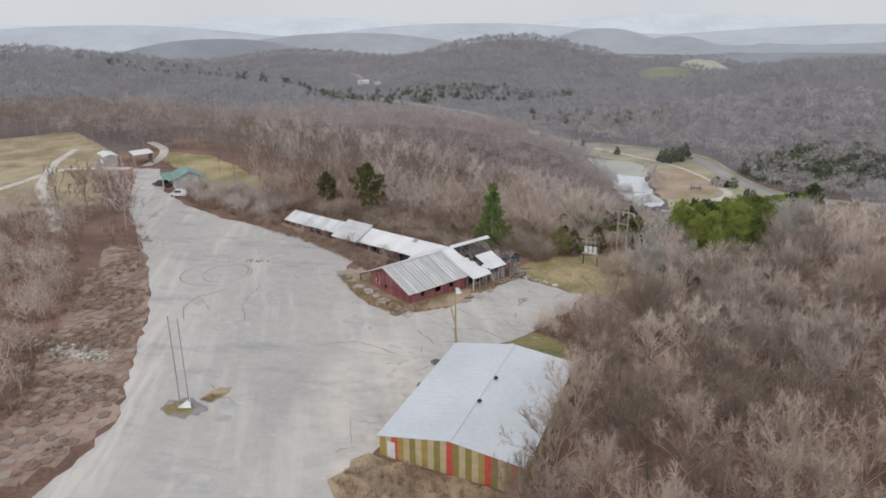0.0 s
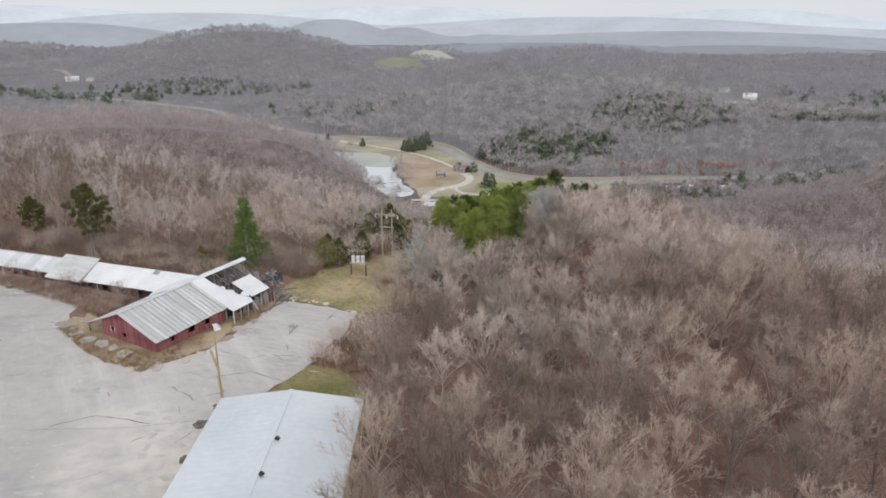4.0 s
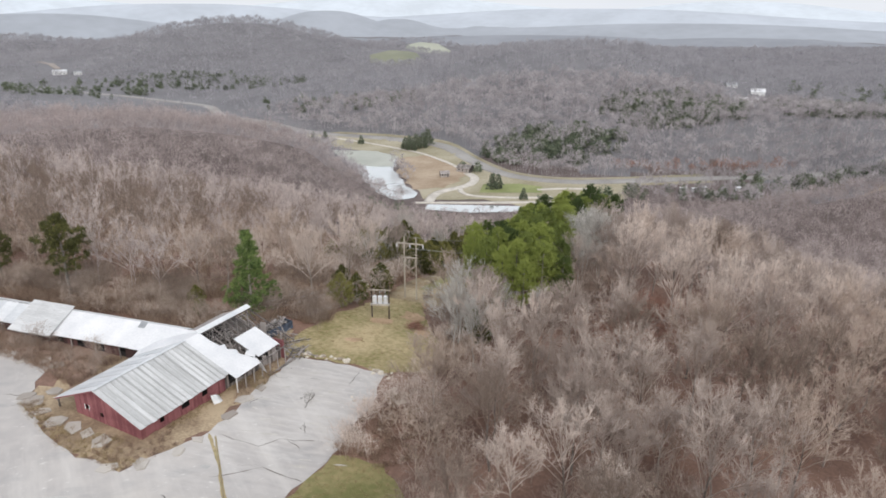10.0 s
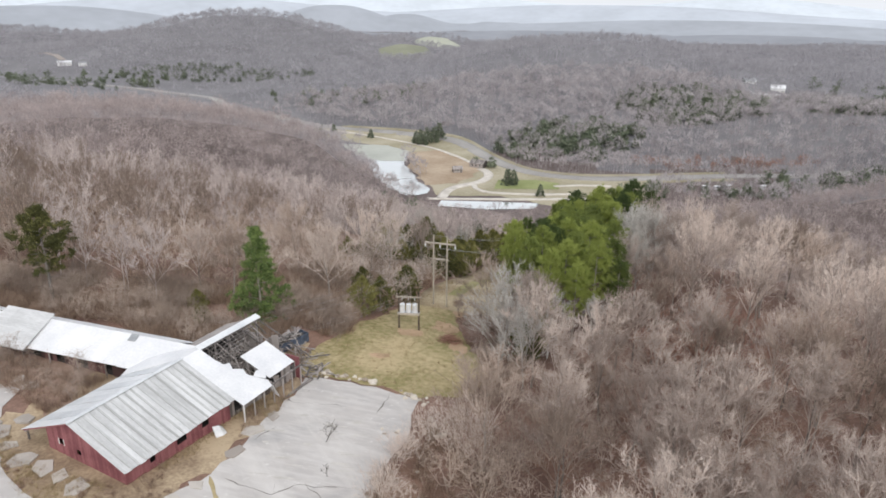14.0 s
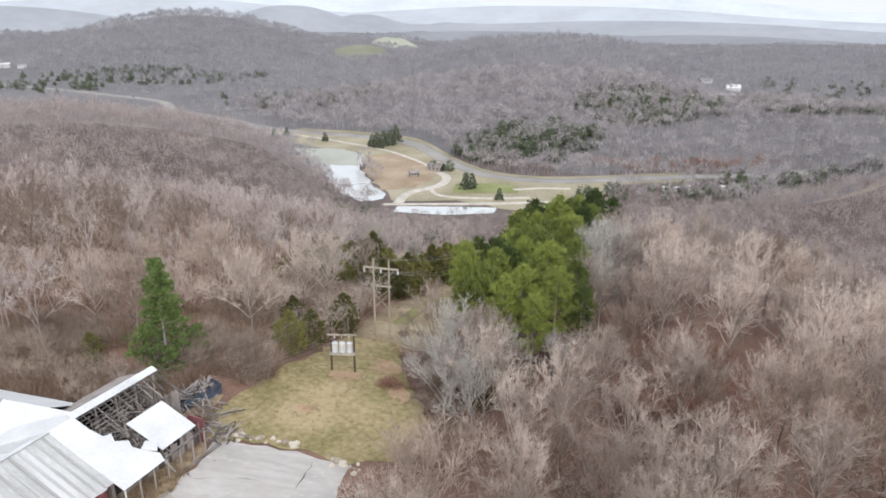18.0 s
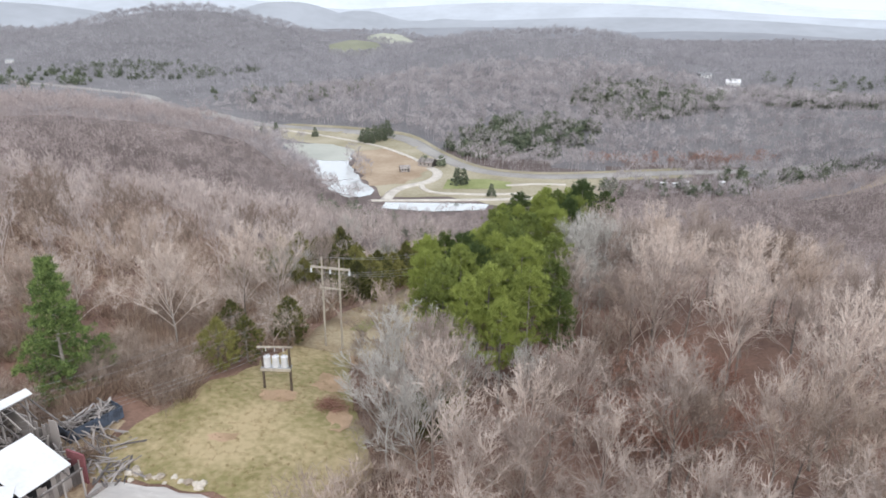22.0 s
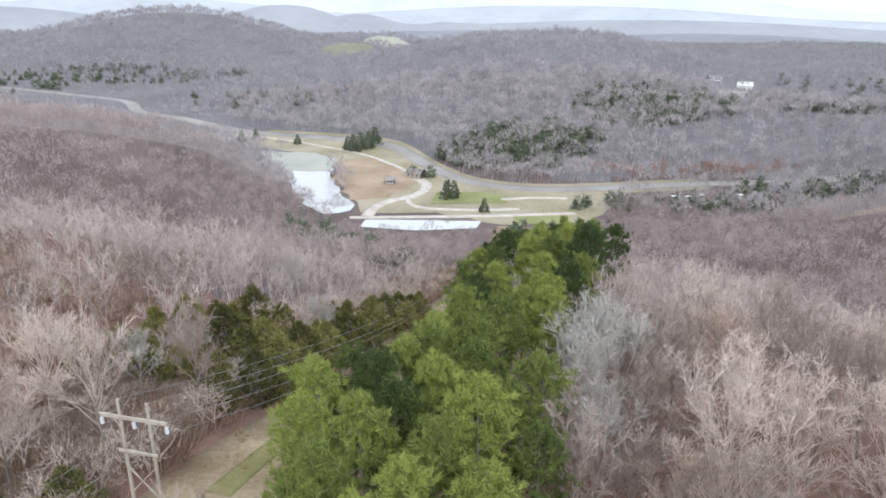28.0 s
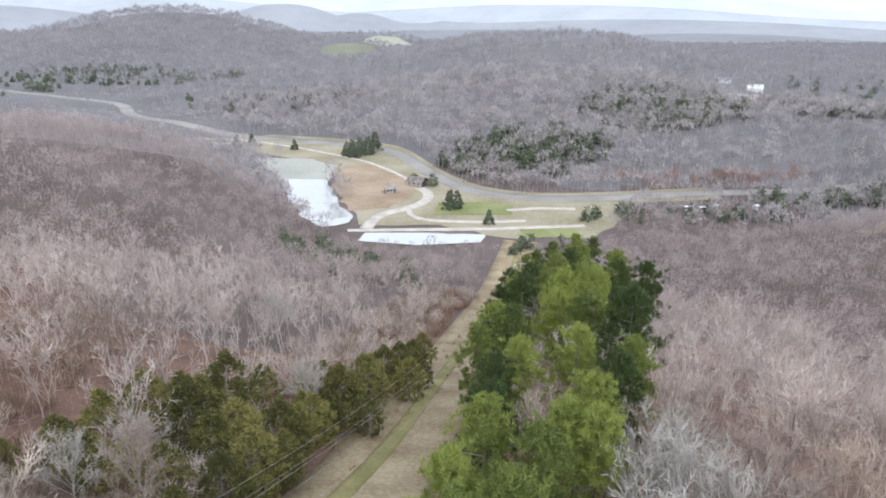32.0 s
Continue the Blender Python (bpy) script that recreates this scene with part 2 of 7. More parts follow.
M_REDSOIL = material("reddish_weedy_soil", (0.25, 0.16, 0.12), (0.43, 0.31, 0.245), 0.15, bump=0.3)
M_TAN = material("tan_bare_field", (0.33, 0.24, 0.16), (0.48, 0.38, 0.28), 0.05, bump=0.2)
M_CLAY = material("orange_clay", (0.36, 0.25, 0.15), (0.52, 0.36, 0.24), 0.5, bump=0.3)
M_BRUSH = material("dry_brush", (0.22, 0.145, 0.11), (0.46, 0.345, 0.265), 0.3, per_island=0.7)
M_RUSSET = material("russet_twigs", (0.26, 0.13, 0.095), (0.47, 0.28, 0.215), 0.3, per_island=0.6)
# Weathered red boards, darkened in colour for the shadow under the eave.
M_MAROON = material("shaded_weathered_maroon", (0.07, 0.04, 0.038), (0.17, 0.09, 0.085), 0.5, bump=0.2, per_object=0.5)
M_STRAW = material("dead_grass", (0.26, 0.19, 0.10), (0.50, 0.40, 0.24), 0.3, per_island=0.7)
M_CEDAR = material("cedar_foliage", (0.066, 0.07, 0.02), (0.265, 0.25, 0.08), 0.5, per_object=0.5, per_island=0.5)
M_SPRUCE = material("spruce_foliage", (0.06, 0.105, 0.03), (0.24, 0.32, 0.10), 0.6, per_island=0.3)


# ---- building helpers ----
def link(name, me, mat, parent=None, label=""):
    ob = new(name, me)
    if mat is not None and not me.materials:
        me.materials.append(mat)
    if parent is not None:
        ob.parent = parent
    if label:
        ob["label"] = label
    return ob


def part(name, bm, mat, parent=None, label=""):
    me = bpy.data.meshes.new(name)
    bm.normal_update()
    bm.to_mesh(me)
    bm.free()
    return link(name, me, mat, parent, label)


def arrays(name, verts, faces):
    """A mesh from numpy arrays of vertices and of faces with equal corner counts."""
    me = bpy.data.meshes.new(name)
    verts, faces = np.asarray(verts, np.float32), np.asarray(faces, np.int32)
    k = faces.shape[1]
    me.vertices.add(len(verts))
    me.vertices.foreach_set("co", verts.ravel())
    me.loops.add(faces.size)
    me.loops.foreach_set("vertex_index", faces.ravel())
    me.polygons.add(len(faces))
    me.polygons.foreach_set("loop_start", np.arange(0, faces.size, k, dtype=np.int32))
    me.update(calc_edges=True)
    return me


def empty(name, place=(0, 0, 0), turn=0.0, **tags):
    e = new(name)
    e.matrix_world = pose(*place, 0, 0, turn)
    return tagged(e, **tags)


def box(bm, x0, x1, y0, y1, z0, z1):
    v = [bm.verts.new((x, y, z)) for x in (x0, x1) for y in (y0, y1) for z in (z0, z1)]
    for q in ((0, 1, 3, 2), (4, 6, 7, 5), (0, 4, 5, 1), (2, 3, 7, 6), (0, 2, 6, 4), (1, 5, 7, 3)):
        bm.faces.new([v[i] for i in q])
    return bm


def slab(bm, corners, thick):
    """A sheet through the corners with that thickness downwards."""
    top = [bm.verts.new(c) for c in corners]
    bot = [bm.verts.new((c[0], c[1], c[2] - thick)) for c in corners]
    bm.faces.new(top)
    bm.faces.new(bot[::-1])
    for i in range(len(top)):
        j = (i + 1) % len(top)
        bm.faces.new((top[j], top[i], bot[i], bot[j]))
    return bm


def beam(bm, a, b, w, h=None):
    """A square bar from a to b."""
    a, b = Vector(a), Vector(b)
    d = (b - a).normalized()
    side = d.cross(Vector((0, 0, 1)))
    side = Vector((1, 0, 0)) if side.length < 1e-3 else side.normalized()
    up = side.cross(d)
    h = h or w
    q = [[bm.verts.new(p + side * sx * w / 2 + up * sz * h / 2) for sx, sz in ((-1, -1), (1, -1), (1, 1), (-1, 1))] for p in (a, b)]
    for i in range(4):
        j = (i + 1) % 4
        bm.faces.new((q[0][i], q[0][j], q[1][j], q[1][i]))
    bm.faces.new(q[0][::-1])
    bm.faces.new(q[1])
    return bm


def rod(bm, a, b, r0, r1, sides=8):
    a, b = Vector(a), Vector(b)
    d = (b - a).normalized()
    side = d.orthogonal().normalized()
    up = d.cross(side)
    ring = [[bm.verts.new(p + (side * math.cos(k * math.tau / sides) + up * math.sin(k * math.tau / sides)) * r) for k in range(sides)] for p, r in ((a, r0), (b, r1))]
    for i in range(sides):
        j = (i + 1) % sides
        bm.faces.new((ring[0][i], ring[0][j], ring[1][j], ring[1][i]))
    bm.faces.new(ring[0][::-1])
    bm.faces.new(ring[1])
    return bm


# ---- the lie of the land ----
def smooth(t):
    t = np.clip(t, 0, 1)
    return t * t * (3 - 2 * t)


def hill(x, y, cx, cy, sx, sy, top, turn=0.0):
    c, s = math.cos(radians(turn)), math.sin(radians(turn))
    u, v = (x - cx) * c + (y - cy) * s, -(x - cx) * s + (y - cy) * c
    return (top + 66) * np.exp(-0.5 * ((u / sx) ** 2 + (v / sy) ** 2))


def near_line(x, y, pts):
    """Distance to a polyline."""
    best = np.full(np.shape(x), 1e9)
    for (ax, ay), (bx, by) in zip(pts, pts[1:]):
        dx, dy = bx - ax, by - ay
        t = np.clip(((x - ax) * dx + (y - ay) * dy) / (dx * dx + dy * dy), 0, 1)
        best = np.minimum(best, np.hypot(x - ax - t * dx, y - ay - t * dy))
    return best


def inside(x, y, pts):
    res = np.zeros(np.shape(x), bool)
    for (ax, ay), (bx, by) in zip(pts, pts[1:] + pts[:1]):
        cross = (ay > y) != (by > y)
        with np.errstate(divide="ignore", invalid="ignore"):
            res ^= cross & (x < (bx - ax) * (y - ay) / (by - ay + 1e-12) + ax)
    return res


def wobble(x, y, size, seed=0):
    """Cheap smooth noise from crossed waves."""
    r = np.random.RandomState(seed)
    out = 0
    for k in range(6):
        a, f, p = r.rand() * math.tau, (0.6 + 1.2 * r.rand()) / size, r.rand() * math.tau
        out = out + np.sin((x * math.cos(a) + y * math.sin(a)) * f * math.tau / 2 + p)
    return out / 3


HIGHWAY = [(-900, 930), (-560, 860), (-345, 790), (-252, 758), (-225, 695), (-172, 672), (-120, 648), (-62, 625), (-2, 587), (20, 524), (41, 481), (76, 466), (125, 472), (176, 480), (250, 484), (330, 476), (620, 470), (1100, 470)]
VALLEY = [(-120, 600), (-45, 540), (0, 470), (60, 440), (200, 450)]


def height(x, y):
    x, y = np.asarray(x, float), np.asarray(y, float)
    # hilltop with the lot, a long flat ridge
    t = np.clip(((x - 60) * -320 + (y - 40) * 150) / (320**2 + 150**2), 0, 1)
    px, py = 60 - 320 * t, 40 + 150 * t
    d = np.hypot(x - px, y - py)
    front = (x - 60) * 0.425 + (y - 40) * 0.906 > 0
    s = np.clip((d - np.where(front, 35, 110)) / 235, 0, 1)
    fall = 0.0685 * (x + 21.7)
    tilt = np.where(fall < 0, -5.5 * np.tanh(fall / 5.5), -1.5 * np.tanh(fall / 1.5)) - 0.0312 * np.clip(y - 89.9, -60, 25)
    top1 = tilt * (1 - smooth(s)) - 66 * (0.6 * s + 0.4 * smooth(s))
    # spur to the left that runs down to the pond
    t = np.clip(((x + 215) * 100 + (y - 190) * 230) / 62900, 0, 1.3)
    d = np.hypot(x + 215 - 100 * t, y - 190 - 230 * t)
    s = np.clip((d - 25) / (150 - 80 * smooth((t - 0.7) / 0.3)), 0, 1)
    peak = -3 - 30 * t**3
    top2 = peak - (68 + peak) * (0.5 * s + 0.5 * smooth(s))
    h = np.logaddexp(top1 / 3, top2 / 3) * 3
    h = np.logaddexp(h / 2, np.full_like(h, -68.0) / 2) * 2
    rise = hill(x, y, 149, 880, 180, 170, -9, -19) + hill(x, y, -373, 1270, 137, 190, 4, -22) + hill(x, y, -50, 1570, 75, 80, -40) + hill(x, y, -80, 1210, 60, 60, -42) + hill(x, y, 350, 400, 110, 130, -18)
    rise = rise + hill(x, y, 950, 1250, 380, 260, -48) + hill(x, y, -900, 1430, 260, 170, -26) + hill(x, y, -960, 660, 330, 230, 12)
    h = h + rise
    far = smooth((np.hypot(x, y - 60) - 250) / 500)
    h = h + far * (4 * wobble(x, y, 300, 3) + 2.5 * wobble(x, y, 120, 4))
    h = h + 0.8 * wobble(x, y, 40, 5) * smooth((near_line(x, y, [(60, 40), (-260, 190)]) - 38) / 40)
    h = h + 7.5 * np.exp(-(((x - 50) / 32) ** 2) - ((y - 140) / 55) ** 2)
    h = h + 5.5 * np.exp(-(((x - 34) / 20) ** 2) - ((y - 172) / 38) ** 2)
    h = h + 8 * np.exp(-(((x - 62) / 28) ** 2) - ((y - 240) / 45) ** 2)
    road = near_line(x, y, HIGHWAY)
    bed = -60 + 10 * smooth((-x - 150) / 300)
    h = bed + (h - bed) * smooth((road - 9) / 70)
    flat = near_line(x, y, VALLEY)
    h = -66.5 + (h + 66.5) * smooth((flat - 45) / 60)
    return h


def ground_z(x, y):
    return float(height(np.array([x]), np.array([y]))[0])


def polar_ground():
    """One sheet of ground out to the horizon, finer ahead of the flight line."""
    az = np.concatenate([np.linspace(-48, 66, 320), np.linspace(66, 312, 90)[1:-1]])
    rr = np.concatenate([[0.5], np.geomspace(4, 4700, 250)])
    a, r = np.meshgrid(np.radians(az), rr)
    x, y = -np.sin(a) * r, np.cos(a) * r + 30
    z = height(x, y)
    v = np.stack([x, y, z], -1).reshape(-1, 3)
    n = len(az)
    i, j = np.meshgrid(np.arange(len(rr) - 1), np.arange(n), indexing="ij")
    k = (j + 1) % n
    f = np.stack([i * n + j, i * n + k, (i + 1) * n + k, (i + 1) * n + j], -1).reshape(-1, 4)
    return arrays("ground", v, f[:, ::-1])


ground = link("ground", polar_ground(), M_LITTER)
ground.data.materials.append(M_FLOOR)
# Ground past about 470 m takes the floor colour tinted for haze.
ground.data.materials.append(M_FLOOR_HAZE)
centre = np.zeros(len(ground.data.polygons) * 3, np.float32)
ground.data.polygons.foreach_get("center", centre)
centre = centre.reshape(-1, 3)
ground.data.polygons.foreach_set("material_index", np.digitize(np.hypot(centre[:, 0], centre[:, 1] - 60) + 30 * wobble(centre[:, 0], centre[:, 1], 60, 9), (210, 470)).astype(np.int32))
ground.data.polygons.foreach_set("use_smooth", np.ones(len(ground.data.polygons), bool))
tagged(ground, "brown leaf-littered hills falling to a valley", "ground", kind="structure")


def ragged(outline, amp, seed, step=1.3):
    """An outline broken into short uneven pieces."""
    r, out = random.Random(seed), []
    for (ax, ay), (bx, by) in zip(outline, outline[1:] + outline[:1]):
        n = max(1, int(math.hypot(bx - ax, by - ay) / step))
        for k in range(n):
            j = amp if k else 0.3 * amp
            out.append((ax + (bx - ax) * k / n + r.uniform(-j, j), ay + (by - ay) * k / n + r.uniform(-j, j)))
    return out


def draped(name, outline, mat, lift=0.05, step=2.0, label="", category=""):
    """A patch of surface laid on the ground inside an outline, cut along its rim."""
    bm = bmesh.new()
    bm.faces.new([bm.verts.new((x, y, 0)) for x, y in outline])
    xs, ys = [p[0] for p in outline], [p[1] for p in outline]
    for lo, hi, axis in ((min(xs), max(xs), 0), (min(ys), max(ys), 1)):
        for k in range(1, int((hi - lo) / step)):
            co = [0, 0, 0]
            co[axis] = lo + k * step
            no = [0, 0, 0]
            no[axis] = 1
            bmesh.ops.bisect_plane(bm, geom=bm.verts[:] + bm.edges[:] + bm.faces[:], plane_co=co, plane_no=no)
    zs = height(np.array([v.co.x for v in bm.verts]), np.array([v.co.y for v in bm.verts]))
    for v, z in zip(bm.verts, zs):
        v.co.z = z + lift
    bmesh.ops.recalc_face_normals(bm, faces=bm.faces[:])
    if bm.faces[:] and sum(f.normal.z for f in bm.faces) < 0:
        bmesh.ops.reverse_faces(bm, faces=bm.faces[:])
    return tagged(part(name, bm, mat), label, category, kind="structure")


def ribbon(name, line, width, mat, lift=0.25, step=8.0, label="", category="road"):
    """A road or track that follows a line over the ground."""
    pts = []
    for (ax, ay), (bx, by) in zip(line, line[1:]):
        n = max(1, int(math.hypot(bx - ax, by - ay) / step))
        pts += [(ax + (bx - ax) * k / n, ay + (by - ay) * k / n) for k in range(n)]
    pts.append(line[-1])
    p = np.array(pts, float)
    for _ in range(4):
        p[1:-1] = (p[:-2] + 2 * p[1:-1] + p[2:]) / 4
    d = np.gradient(p, axis=0)
    d /= np.linalg.norm(d, axis=1)[:, None]
    side = np.stack([-d[:, 1], d[:, 0]], 1) * width / 2
    n, cols = len(p), (1, 0.5, 0, -0.5, -1)
    rows = [p + side * c for c in cols]
    v = np.concatenate([np.c_[q, height(q[:, 0], q[:, 1]) + lift] for q in rows] + [np.c_[rows[0], height(rows[0][:, 0], rows[0][:, 1]) - 0.5], np.c_[rows[-1], height(rows[-1][:, 0], rows[-1][:, 1]) - 0.5]])
    i = np.arange(n - 1)
    f = np.concatenate([np.stack([i + (c + 1) * n, i + (c + 1) * n + 1, i + c * n + 1, i + c * n], 1) for c in range(4)] + [np.stack([i, i + 1, i + 1 + 5 * n, i + 5 * n], 1), np.stack([i + 4 * n + 1, i + 4 * n, i + 6 * n, i + 1 + 6 * n], 1)])
    return tagged(link(name, arrays(name, v, f), mat), label, category, kind="structure")

# ---- the lot, lawns, valley floor ----
LOT = [(-46, -5), (-55, 32), (-73, 56), (-88, 72), (-99, 82), (-126, 105), (-154, 135.6), (-162, 142), (-153, 144.5), (-131, 122.5), (-115, 113), (-98, 107), (-85, 105.5), (-71, 101.5), (-58, 95), (-56.5, 86), (-48, 78), (-39.5, 74), (-32.5, 82.5), (-29, 94), (-27.5, 101.8), (-22, 101.6), (-13.2, 98.7), (-14.5, 90), (-16.5, 84), (-17.8, 79.2), (-20, 74), (-22.3, 69.5), (-25.2, 64), (-25.3, 38), (-23, -5)]
lot = draped("parking_lot", ragged(LOT, 0.45, 1, 1.6), M_LOT, 0.06, 4.0, "grey worn and cracked asphalt parking lot", "parking lot")
LAWN = [(-28, 102.5), (-22, 102), (-13, 99), (-8, 99.5), (-5, 103), (-6.5, 112), (-7.8, 118), (-9, 126), (-8.6, 140), (-8.8, 149), (-14.5, 140), (-17, 132.5), (-20, 124.5), (-24.5, 116), (-28.6, 108)]
draped("grass_clearing", ragged(LAWN, 0.5, 2), M_LAWN, 0.05, 2.0, "patchy dormant grass clearing under the power line", "grass")
LAWN2 = [(-22.3, 69.5), (-20, 74), (-17.8, 79.2), (-12, 78), (-8.5, 70), (-8.2, 63.4), (-25, 63.6)]
draped("grass_strip", ragged(LAWN2, 0.4, 3), M_GRASS, 0.05, 2.0, "green grass strip beside the lot", "grass")
ribbon("power_line_clearing", [(-9.5, 132), (-6, 146), (1, 167), (5.5, 184), (10, 202), (16, 232), (23.5, 270), (38, 330), (56, 400)], 15, M_STRAW_GROUND, 0.12, 4, "tan dry grass strip cleared under the power line", "grass")
ribbon("grass_track", [(-9, 142), (-2, 166), (2.5, 178), (7.5, 194), (16.5, 240), (25, 276), (40, 332), (56, 398)], 2.4, M_TRACK, 0.17, 4, "greener wheel track along the clearing", "track")
FIELD = [(-150, 645), (-100, 640), (-30, 615), (5, 570), (24, 512), (44, 474), (95, 460), (122, 463), (120, 440), (90, 404), (50, 404), (20, 424), (-18, 425), (-30, 480), (-45, 555), (-100, 590), (-150, 625)]
draped("valley_meadow", ragged(FIELD, 2.5, 6, 9), M_MEADOW, 0.15, 10.0, "pale mown meadow in the valley", "meadow")
POND = [(-34, 418), (-22, 428), (-24, 445), (-32, 468), (-41, 500), (-42, 530), (-40, 548), (-58, 568), (-96, 573), (-86, 548), (-73, 522), (-60, 480), (-48, 440)]
draped("pond", ragged(POND, 2.2, 4, 6), M_WATER, 0.3, 30.0, "pale reflecting pond", "water")
SHALLOWS = [(-70, 514), (-41, 512), (-42, 530), (-40, 548), (-58, 568), (-96, 573), (-86, 548)]
draped("pond_shallows", ragged(SHALLOWS, 1.5, 14, 6), M_SHALLOW, 0.34, 30.0, "grey-green weedy shallows at the pond's upper end", "water")
POND2 = [(-16, 396), (-14, 411), (20, 412), (42, 409), (38, 398), (10, 392)]
draped("lower_pond", POND2, M_WATER, 0.25, 30.0, "pale pond below the dam road", "water")
TANF = [(-25, 447), (-38, 500), (-39, 540), (-20, 552), (2, 522), (10, 495), (7, 470), (-4, 452)]
draped("bare_field", ragged(TANF, 2.0, 5, 6), M_TAN, 0.25, 10.0, "tan bare ground beside the pond", "field")
SHED_YARD = [(-26, 39.2), (-7.5, 39.2), (-6, 30), (-9, 24), (-21, 26), (-27.5, 33)]
draped("shed_yard", ragged(SHED_YARD, 0.7, 15), M_YARD, 0.09, 2.0, "tan trampled earth before the shed", "ground")
HOUSE_LAWN = [(-127, 124), (-116, 122), (-106, 128), (-112, 142), (-132, 156), (-152, 168), (-172, 168), (-162, 156), (-146, 146), (-134, 138)]
draped("house_lawn", ragged(HOUSE_LAWN, 0.9, 16, 2.5), M_LAWN, 0.06, 4.0, "patchy straw-coloured grass round the house", "grass")
GREEN = [(18, 440), (22, 462), (46, 463), (60, 455), (58, 440)]
draped("green_lawn", GREEN, M_GREEN, 0.3, 10.0, "green mown lawn in the valley", "lawn")
GREEN2 = [(58, 404), (58, 416), (84, 417), (86, 404)]
draped("lower_lawn", GREEN2, M_GREEN, 0.3, 10.0, "green lawn below the dam road", "lawn")
ribbon("highway", HIGHWAY, 11, M_ROAD, 0.3, 10, "grey two-lane highway curving through the valley", "road")
ribbon("highway_verge", [(x + 2, y - 9) for x, y in HIGHWAY[6:14]], 6, M_MEADOW, 0.2, 10, "pale grassy highway verge", "verge")
ribbon("far_verge", [(x + 3, y + 9) for x, y in HIGHWAY[6:14]], 6, M_MEADOW, 0.2, 10, "pale grassy verge below the woods", "verge")
ribbon("dam_road", [(-22, 414), (-10, 416), (42, 417), (90, 421)], 3.5, M_CONC, 0.5, 5, "pale gravel road along the dam", "road")
ribbon("gravel_drive", [(-14, 417), (-11, 436), (-2, 448), (9, 452), (16, 466), (18, 481), (12, 492)], 6.0, M_CONC, 0.5, 4, "pale gravel drive", "road")
ribbon("gravel_loop", [(6, 449), (5, 440), (11, 431), (40, 427), (63, 429)], 3.2, M_CONC, 0.55, 4, "pale gravel loop", "road")
ribbon("farm_track", [(-155, 640), (-113, 632), (-75, 607), (-47, 584), (-22, 561), (0, 525), (10, 500)], 3.0, M_CONC, 0.45, 6, "pale track across the meadow", "road")
ribbon("bare_strip", [(56, 447), (72, 451), (92, 449)], 3.5, M_CONC, 0.45, 4, "pale bare strip", "track")


# ---- woods ----
def tubes(segs, sides):
    """Tapered tubes for rows of (ax, ay, az, bx, by, bz, r0, r1); one triangle fan to a point where r1 is 0."""
    s = np.asarray(segs, float)
    a, b, r0, r1 = s[:, 0:3], s[:, 3:6], s[:, 6], s[:, 7]
    d = b - a
    d /= np.linalg.norm(d, axis=1)[:, None] + 1e-9
    ref = np.where(np.abs(d[:, 2:3]) > 0.9, [[1.0, 0, 0]], [[0, 0, 1.0]])
    u = np.cross(d, ref)
    u /= np.linalg.norm(u, axis=1)[:, None] + 1e-9
    w = np.cross(d, u)
    ang = np.arange(sides) * math.tau / sides
    circle = np.cos(ang)[None, :, None] * u[:, None] + np.sin(ang)[None, :, None] * w[:, None]
    lo = a[:, None] + circle * r0[:, None, None]
    hi = b[:, None] + circle * r1[:, None, None]
    n = len(s)
    v = np.concatenate([lo, hi], 1).reshape(-1, 3)
    base = np.arange(n)[:, None] * 2 * sides
    i, j = np.arange(sides), (np.arange(sides) + 1) % sides
    f1 = np.stack([base + i, base + j, base + sides + j], -1).reshape(-1, 3)
    f2 = np.stack([base + i, base + sides + j, base + sides + i], -1)
    f2 = f2[r1 > 0].reshape(-1, 3)
    return v, np.concatenate([f1, f2])


def blades(segs, seed):
    """Fine twigs as one slim triangle each, turned at random."""
    s = np.asarray(segs, float)
    a, b = s[:, 0:3], s[:, 3:6]
    w = np.cross(b - a, np.random.RandomState(seed).normal(0, 1, (len(s), 3)))
    w *= s[:, 6:7] / (np.linalg.norm(w, axis=1)[:, None] + 1e-9)
    return np.stack([a - w, a + w, b], 1).reshape(-1, 3), np.arange(3 * len(s)).reshape(-1, 3)


